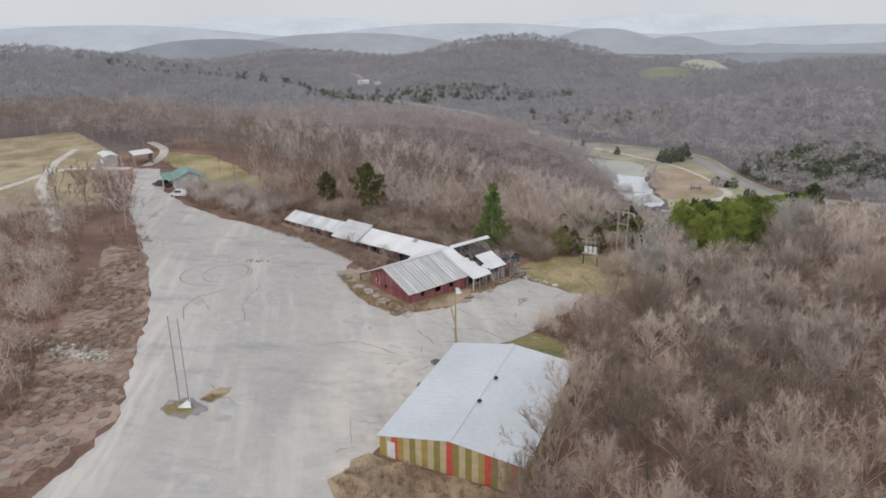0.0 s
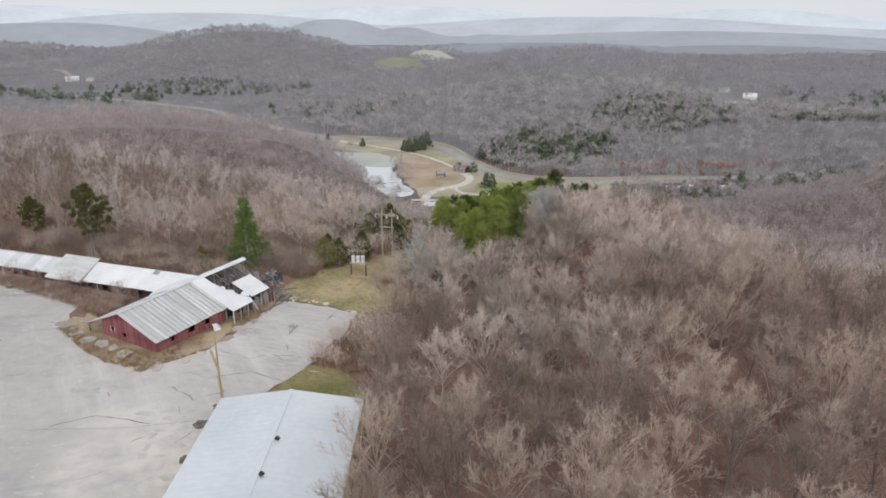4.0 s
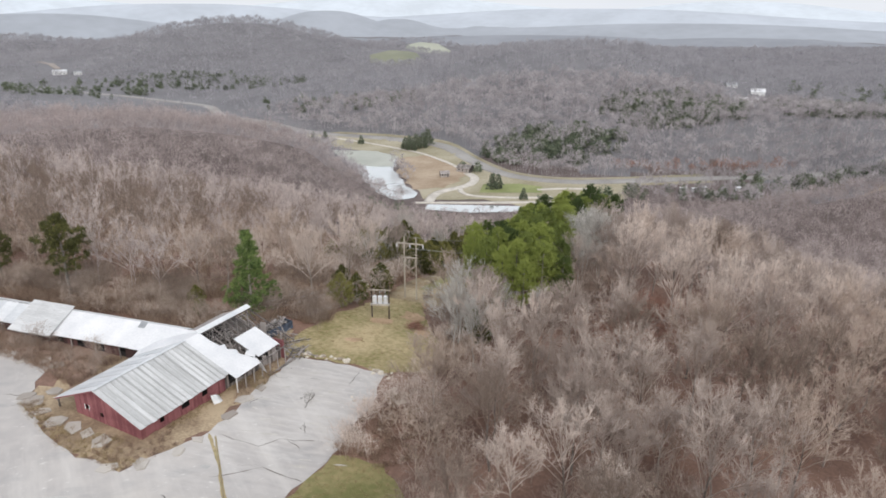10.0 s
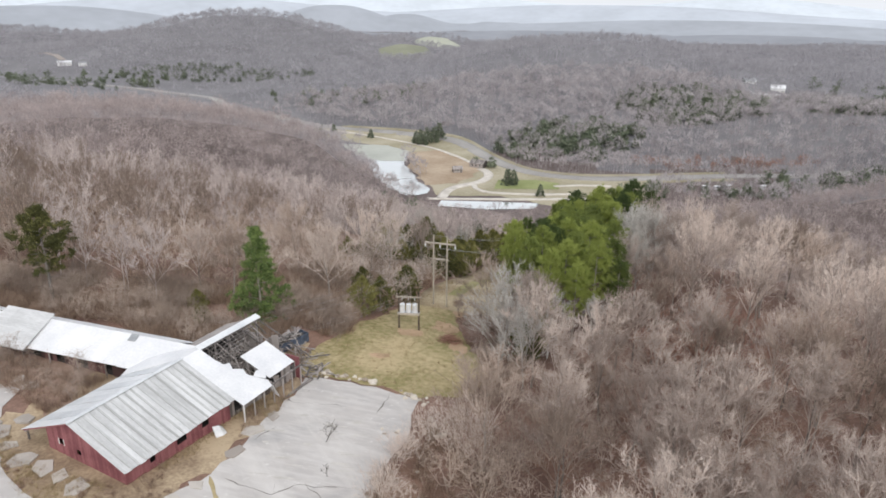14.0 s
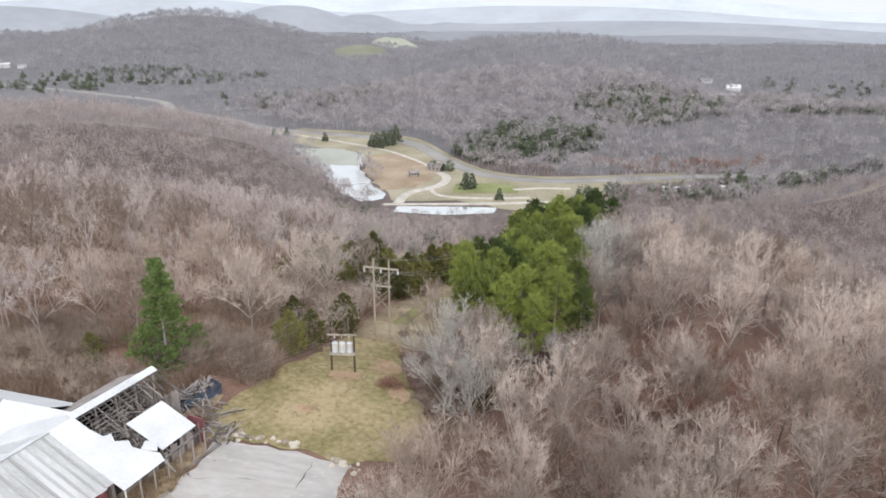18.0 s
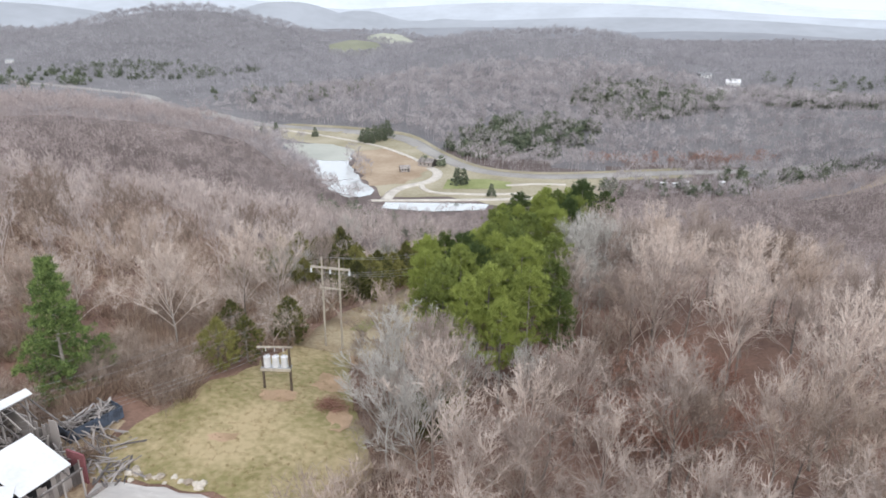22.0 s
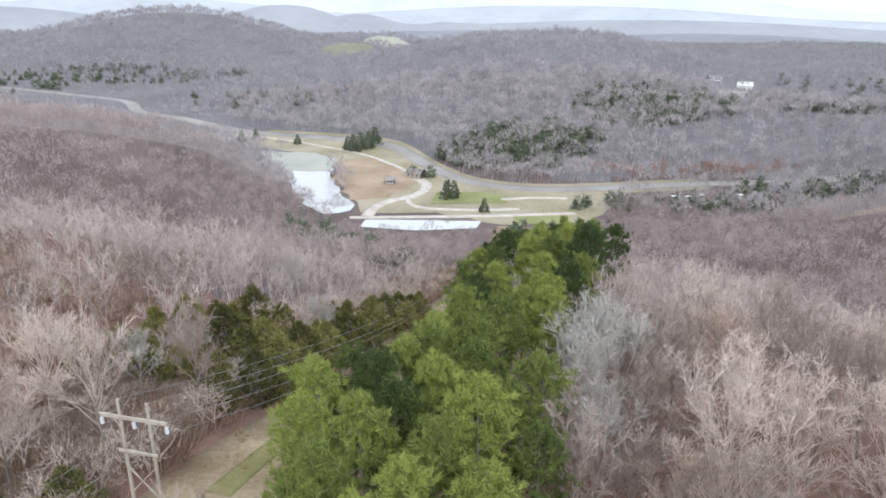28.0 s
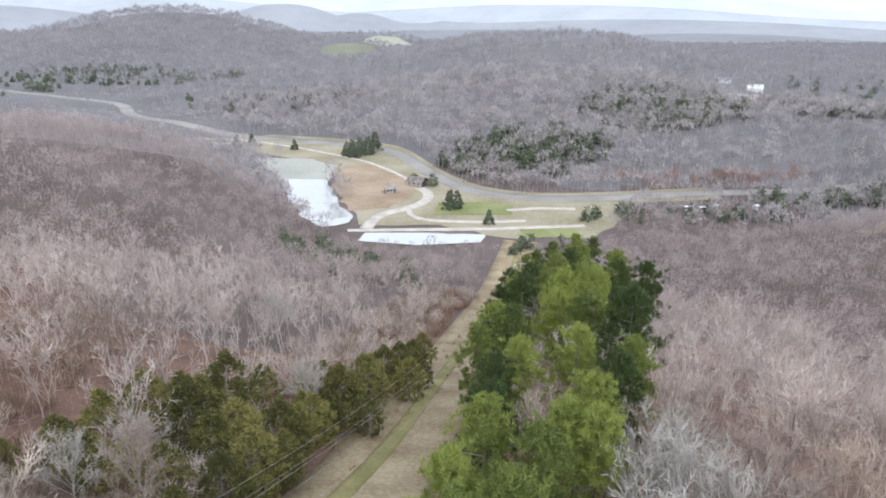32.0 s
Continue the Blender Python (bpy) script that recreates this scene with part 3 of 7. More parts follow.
def bare_tree(seed, tall, wide, limbs, sprays, per, length, radius, upright=0.35, stems=0):
    """Segments of a leafless tree: trunk and, apart, a domed crown of limbs and fine twig sprays."""
    r = np.random.RandomState(seed)
    n, lean = 5, r.normal(0, 0.06, 2)
    path = [np.array([0, 0, -0.4])]
    for k in range(n):
        path.append(path[-1] + np.array([lean[0] + r.normal(0, 0.05), lean[1] + r.normal(0, 0.05), 1.0]) * tall * 0.6 / n)
    rad = tall * 0.011
    rad = rad if limbs > 6 else rad * 0.6
    trunk = [(*path[k], *path[k + 1], rad * (1 - 0.85 * k / n) + 0.02, rad * (1 - 0.85 * (k + 1) / n) + 0.02) for k in range(n)]
    crown = []
    core = path[-1] * [1, 1, 0] + [0, 0, tall * 0.6]
    deep, lobes = tall * (0.34 + 0.08 * r.rand()), r.uniform(0.75, 1.2, 7)

    def dome(az, pol, rho):
        lobe = lobes[int(az / math.tau * 7) % 7]
        return core + np.array([math.cos(az) * math.sin(pol) * wide * lobe, math.sin(az) * math.sin(pol) * wide * lobe, math.cos(pol) * deep * (0.85 + 0.15 * lobe)]) * rho

    for k in range(limbs):
        f = 0.45 + 0.5 * (k + r.rand()) / limbs
        i = min(int(f * n), n - 1)
        a = path[i] + (path[i + 1] - path[i]) * (f * n - i)
        end = dome(k * 2.4 % math.tau, radians(88 - 80 * (k + r.rand()) / limbs), 0.9)
        m = (a + end) / 2 + [0, 0, -0.06 * tall * r.rand()] + r.normal(0, 0.25, 3)
        rl = 0.03 + 0.3 * rad
        crown += [(*a, *m, rl, rl * 0.6), (*m, *end, rl * 0.6, 0.012)]
        for _ in range(3):
            c = m + (end - m) * r.rand()
            crown.append((*c, *(c + (c - core) * 0.35 + r.normal(0, 0.5, 3) + [0, 0, 0.5]), rl * 0.35, 0.01))
    for _ in range(sprays):
        az, pol, rho = r.rand() * math.tau, math.acos(1 - 1.25 * r.rand()), 0.5 + 0.5 * r.rand() ** 0.6
        b = dome(az, pol, rho)
        out = b - core
        out = out / (np.linalg.norm(out) + 0.1) + [0, 0, upright]
        for _ in range(per):
            d = out + r.normal(0, 0.5, 3)
            d /= np.linalg.norm(d)
            crown.append((*(b - d * length * 0.4), *(b + d * length * (0.4 + 0.5 * r.rand())), radius, 0))
    for _ in range(stems):
        a, q, h = r.rand() * math.tau, wide * 0.9 * math.sqrt(r.rand()), tall * r.uniform(*((0.12, 0.5) if limbs == 4 else (0.35, 0.85)))
        b = np.array([math.cos(a) * q, math.sin(a) * q, -0.3])
        crown.append((*b, *(b + [r.normal(0, 0.05) * h, r.normal(0, 0.05) * h, h]), radius * r.uniform(0.7, 1.3), 0))
    return np.array(trunk), np.array(crown)


def broad_tree(seed, tall, wide, limbs, subs, shoots, twigs, reach, fine):
    """Segments of a spreading hardwood: trunk and, apart, limbs that rise and fan out into boughs, shoots and fine twigs."""
    r = np.random.RandomState(seed)
    rad, fork = tall * 0.013, tall * r.uniform(0.22, 0.36)
    lean = r.normal(0, 0.05, 2)
    path = [np.array([0, 0, -0.4])]
    for k in range(5):
        path.append(path[-1] + np.array([lean[0] + r.normal(0, 0.06), lean[1] + r.normal(0, 0.06), 1.0]) * tall * 0.15)
    trunk = [(*path[k], *path[k + 1], rad * (1 - 0.18 * k), rad * (0.82 - 0.18 * k)) for k in range(5)]
    core = path[3] * [1, 1, 0] + [0, 0, tall * 0.46]
    lobes = r.uniform(0.72, 1.18, limbs)
    crown = []

    def turned(d, spread):
        d = d / (np.linalg.norm(d) + 1e-6) + r.normal(0, spread, 3)
        return d / (np.linalg.norm(d) + 1e-6)

    for k in range(limbs):
        u = (k + 0.6 * r.rand()) / limbs
        az, pol = k * 2.4 + r.normal(0, 0.2), radians(76 - 68 * u)
        end = core + np.array([math.cos(az) * math.sin(pol) * wide * lobes[k], math.sin(az) * math.sin(pol) * wide * lobes[k], math.cos(pol) * tall * 0.52 * (0.86 + 0.14 * lobes[k])])
        h = (fork + 0.36 * tall * u) / (tall * 0.15)
        i = min(int(h), 4)
        a = path[i] + (path[i + 1] - path[i]) * (h - i)
        bend = (a + end) / 2 + np.array([0, 0, 0.10 * tall * (1 - u)]) + r.normal(0, 0.25, 3)
        line = [a * (1 - t) ** 2 + 2 * bend * t * (1 - t) + end * t * t for t in (0, 0.33, 0.66, 1)]
        rl = rad * r.uniform(0.26, 0.4)
        crown += [(*line[q], *line[q + 1], rl * (1 - 0.3 * q), rl * (0.7 - 0.3 * q) + 0.008) for q in range(3)]
        for b in range(subs):
            t = 0.3 + 0.7 * (b + r.rand()) / subs
            q = min(int(t * 3), 2)
            p = line[q] + (line[q + 1] - line[q]) * (t * 3 - q)
            way = turned(0.6 * (line[q + 1] - line[q]) / np.linalg.norm(line[q + 1] - line[q]) + 0.5 * (p - core) / (np.linalg.norm(p - core) + 0.3) + [0, 0, 0.45], 0.34)
            tip = p + way * wide * r.uniform(0.22, 0.42) * (1.15 - 0.4 * t)
            crown.append((*p, *tip, rl * 0.42, 0.008))
            for _ in range(shoots):
                f = r.uniform(0.25, 1.0)
                c = p + (tip - p) * f
                d = turned(way + [0, 0, 0.45], 0.42)
                e = c + d * reach * r.uniform(0.7, 1.4)
                crown.append((*c, *e, fine * 1.5, 0))
                for _ in range(twigs):
                    g = c + (e - c) * r.uniform(0.25, 1.0)
                    crown.append((*g, *(g + turned(d + [0, 0, 0.3], 0.5) * reach * r.uniform(0.4, 0.85)), fine, 0))
    return np.array(trunk), np.array(crown)


def scatter(cells, rnd):
    """Jittered places from (x0, x1, y0, y1, step)."""
    x0, x1, y0, y1, step = cells
    gx, gy = np.meshgrid(np.arange(x0, x1, step), np.arange(y0, y1, step))
    x = gx.ravel() + rnd.uniform(-0.45, 0.45, gx.size) * step
    y = gy.ravel() + rnd.uniform(-0.45, 0.45, gx.size) * step
    return x, y


CORRIDOR = [(-16, 125), (-9, 142), (-1, 167), (4, 184), (9, 204), (15, 232), (24, 275), (38, 330), (56, 400)]
PINES = [(30.6, 175.6, 1.06), (15.6, 128.3, 0.78), (17.2, 136.2, 0.84), (15.2, 122.8, 0.68), (20.2, 150.2, 0.88), (24.4, 160, 0.9), (8.0, 118.0, 0.7), (27, 164, 0.88), (28, 183.8, 1.0), (33, 187, 1.0), (24, 172, 0.92), (20.1, 188.3, 0.95), (18.3, 171.6, 0.92), (15.6, 170, 0.88), (15.3, 184, 0.9), (18.5, 194, 0.95), (25.6, 189.8, 1.0), (13.9, 160.6, 0.88), (22, 158, 0.86), (18.5, 152.7, 0.88), (15.8, 148.1, 0.92), (12.9, 154.6, 0.92), (13.3, 143.6, 0.9), (9.8, 147.5, 0.88), (9.5, 140.8, 0.92), (7.2, 141.5, 0.88), (3.2, 138.6, 0.9), (1.0, 135.9, 0.9), (0.4, 131.5, 0.86), (5.3, 136.6, 0.92), (6.6, 132.3, 0.9), (9.4, 135, 0.92), (12.4, 138.2, 0.9), (11.9, 129.7, 0.95), (9, 126.9, 0.88), (7.2, 122.6, 0.86), (4.6, 120.2, 0.8), (2.2, 125, 0.85), (11.6, 122.3, 0.84), (4.5, 129, 0.92), (14.2, 133, 0.84), (45.6, 227.6, 1.05), (48, 220.2, 1.05), (38.4, 218.7, 1.05), (64.4, 334.4, 1.05), (54.1, 322.6, 1.05), (68.9, 328.1, 1.05), (37.1, 277.3, 1.0), (27.2, 231.1, 0.95), (31, 221.7, 1.0), (41, 236, 1.0), (35, 205, 1.0), (29, 201, 1.0), (24, 206, 1.0), (33, 248, 1.0), (41, 258, 1.05), (47, 272, 1.05), (53, 292, 1.05), (45, 303, 1.0), (60, 308, 1.1), (31, 263, 0.9), (22, 213, 0.9), (51, 246, 1.05), (36, 232, 1.0)]
SCRUB_BANK = [(-16, 130), (-9.5, 168), (1, 212), (14, 262), (30, 326), (12, 338), (-2, 285), (-14, 235), (-29, 198), (-40, 176), (-56, 158), (-60, 132), (-34, 120), (-26, 118)]
RED_FLAT = [(116, 496), (190, 493), (250, 496), (246, 507), (187, 512), (122, 508)]
SPOTS = [(x, y) for x, y, s in PINES]


def wooded(x, y):
    ok = np.ones(np.shape(x), bool)
    for area in (LOT, LAWN, LAWN2, FIELD, POND, POND2, GREEN2):
        ok &= ~inside(x, y, area)
    ok &= (near_line(x, y, HIGHWAY) > 9) & (near_line(x, y, CORRIDOR) > 8) & (near_line(x, y, [(px + 6, py) for px, py in CORRIDOR[1:7]]) > 8)
    ok &= near_line(x, y, [(-560, 822), (-345, 752), (-262, 725), (-240, 660), (-172, 638)]) > 7
    ok &= ~((x > -30) & (x < 100) & (y > 386) & (y < 432))
    ok &= ~((x > -32) & (x < -5.5) & (y > 14) & (y < 66))
    ok &= near_line(x, y, [(-48, 80), (-34, 108)]) > 15
    ok &= near_line(x, y, [(-38, 98), (-86, 114)]) > 10.5
    ok &= near_line(x, y, [(-90, 112), (-130, 128), (-165, 152)]) > 13
    ok &= ~((x < -40) & (y < 0.35 * -x + 45) & (y < -0.83 * x + 8))
    ok &= ~((x < -135) & (y < 168))
    ok &= ~((x < -6.5) & (x > -30) & (y > 66) & (y < 106))
    ok &= ~inside(x, y, SCRUB_BANK) | (np.sin(x * 12.7 + y * 7.3) > 0.75)
    for area in (LAWN, LAWN2):
        ok &= near_line(x, y, area + area[:1]) > 2.6
    for px, py in SPOTS:
        ok &= np.hypot(x - px, y - py) > 3.4
    for cx, cy, r in ((-35, 1495, 40), (-72, 1153, 42), (378, 712, 16), (-492, 912, 22), (313, 722, 12), (292, 738, 12), (282, 676, 16), (285, 672, 26), (345, 652, 16), (-520, 960, 40)):
        ok &= np.hypot(x - cx, y - cy) > r
    ok &= near_line(x, y, [(-532, 985), (-590, 1050), (-640, 1110)]) > 9
    ok &= near_line(x, y, [(225, 420), (290, 380)]) > 16
    ok &= (((x + 75) / 48) ** 2 + ((y - 1150) / 55) ** 2 > 1) & (((x + 40) / 60) ** 2 + ((y - 1510) / 60) ** 2 > 1)
    ok &= ~inside(x, y, RED_FLAT) & (near_line(x, y, [(140, 447), (200, 446)]) > 9)
    ok &= ((x - 9) / 7.5) ** 2 + ((y - 113) / 6.5) ** 2 > 1
    thin = np.sin(x * 1.7 + y * 2.3) < -0.3
    ok &= ~(thin & (((x - 80) / 52) ** 2 + ((y - 545) / 36) ** 2 < 1))
    ok &= (((x - 25) / 6.5) ** 2 + ((y - 112) / 7) ** 2 > 1) | (np.sin(x * 9.1 + y * 5.7) > 0.4)
    return ok


def in_view(x, y):
    a = np.degrees(np.arctan2(-(x - 5), y + 60))
    return (a > -42) & (a < 62)


def stamp(name, templates, x, y, z, size, turn, mat, label, category):
    """Many plants joined into one mesh."""
    rnd = np.random.RandomState(len(x))
    pick = rnd.randint(0, len(templates), len(x))
    vs, fs, base = [], [], 0
    for k, (tv, tf) in enumerate(templates):
        m = pick == k
        if not m.any():
            continue
        c, s = np.cos(turn[m])[:, None], np.sin(turn[m])[:, None]
        sc = size[m][:, None]
        vx = (tv[None, :, 0] * c - tv[None, :, 1] * s) * sc + x[m][:, None]
        vy = (tv[None, :, 0] * s + tv[None, :, 1] * c) * sc + y[m][:, None]
        vz = tv[None, :, 2] * sc + z[m][:, None]
        vs.append(np.stack([vx, vy, vz], -1).reshape(-1, 3))
        fs.append((tf[None] + (np.arange(m.sum()) * len(tv))[:, None, None]).reshape(-1, tf.shape[1]) + base)
        base += vs[-1].shape[0]
    return tagged(link(name, arrays(name, np.concatenate(vs), np.concatenate(fs)), mat), label, category, kind="stuff")


rnd = np.random.RandomState(11)


FLIGHT = [(6, -18), (-8, 40), (8, 110)]


def woods(name, r0, r1, step, templates, mat, grow=1.0):
    """Hardwoods between two distances from the flight line, joined into one mesh."""
    x, y = scatter((-1.1 * r1 - 30, 0.9 * r1 + 30, -20, r1 + 120, step), rnd)
    d = near_line(x, y, FLIGHT)
    k = (d > r0) & (d < r1) & in_view(x, y) & wooded(x, y)
    x, y = x[k], y[k]
    n = len(x)
    z = height(x, y)
    size = grow * rnd.uniform(0.7, 1.2, n) * (1 - 0.35 * smooth((near_line(x, y, [(-60, 350), (0, 370), (140, 390)]) - 60) / -40)) * (1 - 0.5 * smooth((110 - near_line(x, y, [(-560, 820), (-345, 750), (-240, 660)])) / 40))
    turn = rnd.uniform(0, math.tau, n)
    brown = ((x > 28) & (y + 8 * np.sin(x * 0.13) < 98)) | ((x > 46) & (y < 135)) | ((x < -22) & (y < 200 - 0.1 * x) & (np.sin(x * 0.9 + y * 1.3) > -0.2))
    for k, m, end, tone in ((brown, M_TWIG_BROWN, "_brown", "brownish"), (~brown, mat, "", "grey")):
        if k.any():
            stamp(name + end, templates, x[k], y[k], z[k], size[k], turn[k], m, tone + " leafless hardwood forest covering the hills", "woods")


def mixed(c, seed):
    """Limbs as tubes and twigs as blades, in one mesh."""
    thick = c[:, 7] > 0
    (v1, f1), (v2, f2) = tubes(c[thick], 3), blades(c[~thick], seed)
    return np.concatenate([v1, v2]), np.concatenate([f1, f2 + len(v1)])


def joined_broad(seed, *form):
    """A spreading hardwood as one light mesh, with a few saplings round its foot."""
    t, c = broad_tree(seed, *form)
    r, low = np.random.RandomState(seed), []
    for _ in range(9):
        a, q, h = r.rand() * math.tau, form[1] * math.sqrt(r.rand()), form[0] * r.uniform(0.15, 0.5)
        b = np.array([math.cos(a) * q, math.sin(a) * q, -0.3])
        low.append((*b, *(b + [r.normal(0, 0.07) * h, r.normal(0, 0.07) * h, h]), form[-1], 0))
    thick = c[:, 7] > 0
    rows = [tubes(t * [1, 1, 1, 1, 1, 1, 0.7, 0.7], 3), blades(np.concatenate([c[~thick], low]), seed), tubes(c[thick], 3)]
    base = np.cumsum([0] + [len(v) for v, f in rows])
    return np.concatenate([v for v, f in rows]), np.concatenate([f + b for (v, f), b in zip(rows, base)])


def joined_tree(seed, tall, wide, limbs, sprays, per, length, radius, upright=0.35, stems=0):
    t, c = bare_tree(seed, tall, wide, limbs, sprays, per, length, radius, upright, stems)
    thick = c[:, 7] > 0
    rows = [tubes(t[[0, 2, 4]] * [1, 1, 1, 1, 1, 1, 0.6, 0.6] if limbs < 3 else t * [1, 1, 1, 1, 1, 1, 0.45, 0.45], 3), blades(c[~thick], seed)]
    if thick.any():
        rows.append(tubes(c[thick], 3))
    base = np.cumsum([0] + [len(v) for v, f in rows])
    return np.concatenate([v for v, f in rows]), np.concatenate([f + b for (v, f), b in zip(rows, base)])


NEAR_M = [joined_broad(20 + s, 11.2 + 0.8 * (s % 4), 4.0 + 0.4 * (s % 3), 8, 4, 4, 5, 1.1, 0.028) for s in range(6)]
MID = [joined_tree(40 + s, 10.5 + s % 4, 4.5, 2, 84, 3, 1.5, 0.045, 0.5, 6) for s in range(6)]
FAR = [joined_tree(50 + s, 11 + s % 3, 4.8, 0, 50, 3, 2.4, 0.1, 0.8, 8) for s in range(6)]
VFAR = [joined_tree(55 + s, 13, 7.0, 0, 26, 3, 3.6, 0.19, 0.8, 10) for s in range(5)]
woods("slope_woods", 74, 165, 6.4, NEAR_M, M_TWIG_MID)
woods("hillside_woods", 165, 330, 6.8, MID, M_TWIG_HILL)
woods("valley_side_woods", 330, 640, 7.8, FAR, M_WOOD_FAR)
woods("far_woods", 640, 1700, 15.5, VFAR, M_WOOD_HAZE)

x, y = scatter((-120, 130, -20, 240, 6.3), rnd)
d = near_line(x, y, FLIGHT)
k = (d <= 74) & in_view(x, y) & wooded(x, y)
x, y, d = x[k], y[k], d[k]
order = np.argsort(d)
x, y = x[order], y[order]
z = height(x, y)
rest = np.arange(290, len(x))
for keep, m, nm, tone in (((x[rest] > 28) & (y[rest] < 98), M_TWIG_BROWN, "dense_brown_woods", "brownish"), ((x[rest] <= 28) | (y[rest] >= 98), M_TWIG_MID, "dense_woods", "grey")):
    q = rest[keep]
    if len(q):
        stamp(nm, NEAR_M, x[q], y[q], z[q], rnd.uniform(0.75, 1.1, len(q)), rnd.uniform(0, math.tau, len(q)), m, "dense " + tone + " leafless hardwoods on the slope", "woods")
kinds = []
for s in range(8):
    t, c = broad_tree(s, 11.4 + 0.7 * (s % 4), 4.2 + 0.5 * (s % 3), 13, 8, 5, 6, 0.95, 0.018)
    kinds.append((arrays("trunk", *tubes(t, 6)), arrays("crown", *mixed(c, s))))
brown_kinds = {}
for tm, cm in kinds:
    brown_kinds[cm.name] = cm.copy()
    brown_kinds[cm.name].materials.append(M_TWIG_BROWN)
for px, py, pz in zip(x[:290], y[:290], z[:290]):
    e = empty("bare_tree", (px, py, pz), rnd.uniform(0, 360), label="leafless grey hardwood tree on the wooded slope", category="tree", group="bare hardwood trees")
    e.scale = (rnd.uniform(0.84, 1.1),) * 3
    tm, cm = kinds[rnd.randint(len(kinds))]
    link("trunk", tm, M_BARK, e)
    brown = py + 0.5 * px + 14 * math.sin(px * 0.11 + py * 0.07) < 55 or (px > 28 and py < 95) or rnd.rand() < 0.2
    link("crown", brown_kinds[cm.name] if brown else cm, M_TWIG, e)


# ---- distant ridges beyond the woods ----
def ridge(name, dist, bumps, floor, mat, label, seed):
    """A far ridge line: a sloping strip round the horizon; bumps are (azimuth, half width, rise)."""
    az = np.linspace(-60, 80, 421)
    top = np.full(az.shape, float(floor)) + 6 * np.sin(az * 0.31 + seed) + 4 * np.sin(az * 0.83 + 2 * seed) + 1.5 * np.sin(az * 2.7 + seed)
    for a, w, r in bumps:
        top = np.maximum(top, floor + r * np.exp(-(np.abs((az - a) / w) ** 2.6)))
    rows = []
    for f, back in ((0, 0), (0.45, 0.05), (0.8, 0.09), (1, 0.13)):
        r = dist * (1 + back)
        z = -90 + (top + 90) * f
        rows.append(np.stack([-np.sin(np.radians(az)) * r, np.cos(np.radians(az)) * r + 30, z], -1))
    n = len(az)
    i, j = np.meshgrid(np.arange(3), np.arange(n - 1), indexing="ij")
    f = np.stack([i * n + j, (i + 1) * n + j, (i + 1) * n + j + 1, i * n + j + 1], -1).reshape(-1, 4)
    return tagged(link(name, arrays(name, np.concatenate(rows), f), mat), label, "hills", kind="structure")


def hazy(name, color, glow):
    """Far hills as a plain backdrop of distance, haze put into their colour and glow."""
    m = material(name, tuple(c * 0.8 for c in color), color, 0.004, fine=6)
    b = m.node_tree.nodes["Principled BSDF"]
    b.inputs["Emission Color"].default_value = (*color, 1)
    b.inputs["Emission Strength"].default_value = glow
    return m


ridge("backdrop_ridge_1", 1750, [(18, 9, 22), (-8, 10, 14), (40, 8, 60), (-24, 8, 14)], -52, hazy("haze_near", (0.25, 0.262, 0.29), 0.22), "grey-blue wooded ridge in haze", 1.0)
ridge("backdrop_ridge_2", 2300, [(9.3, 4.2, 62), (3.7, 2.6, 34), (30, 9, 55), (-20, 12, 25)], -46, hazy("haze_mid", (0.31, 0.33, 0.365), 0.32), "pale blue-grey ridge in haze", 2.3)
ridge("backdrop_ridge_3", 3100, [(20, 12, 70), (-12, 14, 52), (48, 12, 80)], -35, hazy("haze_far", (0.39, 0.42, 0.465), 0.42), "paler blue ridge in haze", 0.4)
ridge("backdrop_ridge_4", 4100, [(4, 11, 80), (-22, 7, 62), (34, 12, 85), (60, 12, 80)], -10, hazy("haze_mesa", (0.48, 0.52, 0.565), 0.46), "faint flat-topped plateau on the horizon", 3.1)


# ---- metal shed beside the lot ----
def ribbed(bm, length, run, z_top, z_low, pitch=0.9, rib=0.05, x0=0.0, sign=1.0):
    """A roof slope with raised ribs: ridge along y at x0, falling to x0 + sign * run."""
    ys = [0.0]
    n = int(round(length / pitch))
    for k in range(n):
        ys += [(k + 0.46) * length / n, (k + 0.5) * length / n, (k + 0.54) * length / n]
    ys.append(length)
    rows = []
    for m, y in enumerate(ys):
        up = rib if m % 3 == 2 else 0.0
        rows.append([bm.verts.new((x0, y, z_top + up)), bm.verts.new((x0 + sign * run, y, z_low + up)), bm.verts.new((x0 + sign * run, y, z_low - 0.09)), bm.verts.new((x0, y, z_top - 0.09))])
    for a, b in zip(rows, rows[1:]):
        for i, j in ((0, 1), (1, 2), (2, 3)):
            bm.faces.new((a[i], a[j], b[j], b[i]))
    bm.faces.new(rows[0])
    bm.faces.new(rows[-1][::-1])
    bmesh.ops.recalc_face_normals(bm, faces=bm.faces[:])
    return bm


shed = empty("metal_shed", (-24.6, 39.4, 0), label="long metal shed with pale roof and striped yellow and red end", category="shed")
W, L, E, R, G = 16.4, 23.8, 4.4, 5.6, 0.2
for sign, x0 in ((-1, W / 2), (1, W / 2)):
    part("roof_slope", ribbed(bmesh.new(), L + 0.5, W / 2 + 0.25, R, E - 0.03, 0.9, 0.02, x0, sign), M_SHED_ROOF, shed).location.y = -0.25
part("ridge_cap", slab(bmesh.new(), [(W / 2 - 0.25, -0.27, R + 0.05), (W / 2 + 0.25, -0.27, R + 0.05), (W / 2 + 0.25, L + 0.27, R + 0.05), (W / 2 - 0.25, L + 0.27, R + 0.05)], 0.06), M_SHED_ROOF, shed)
pattern = "YCRYCOCYCOCROCOCYROCYRO"
n = len(pattern)
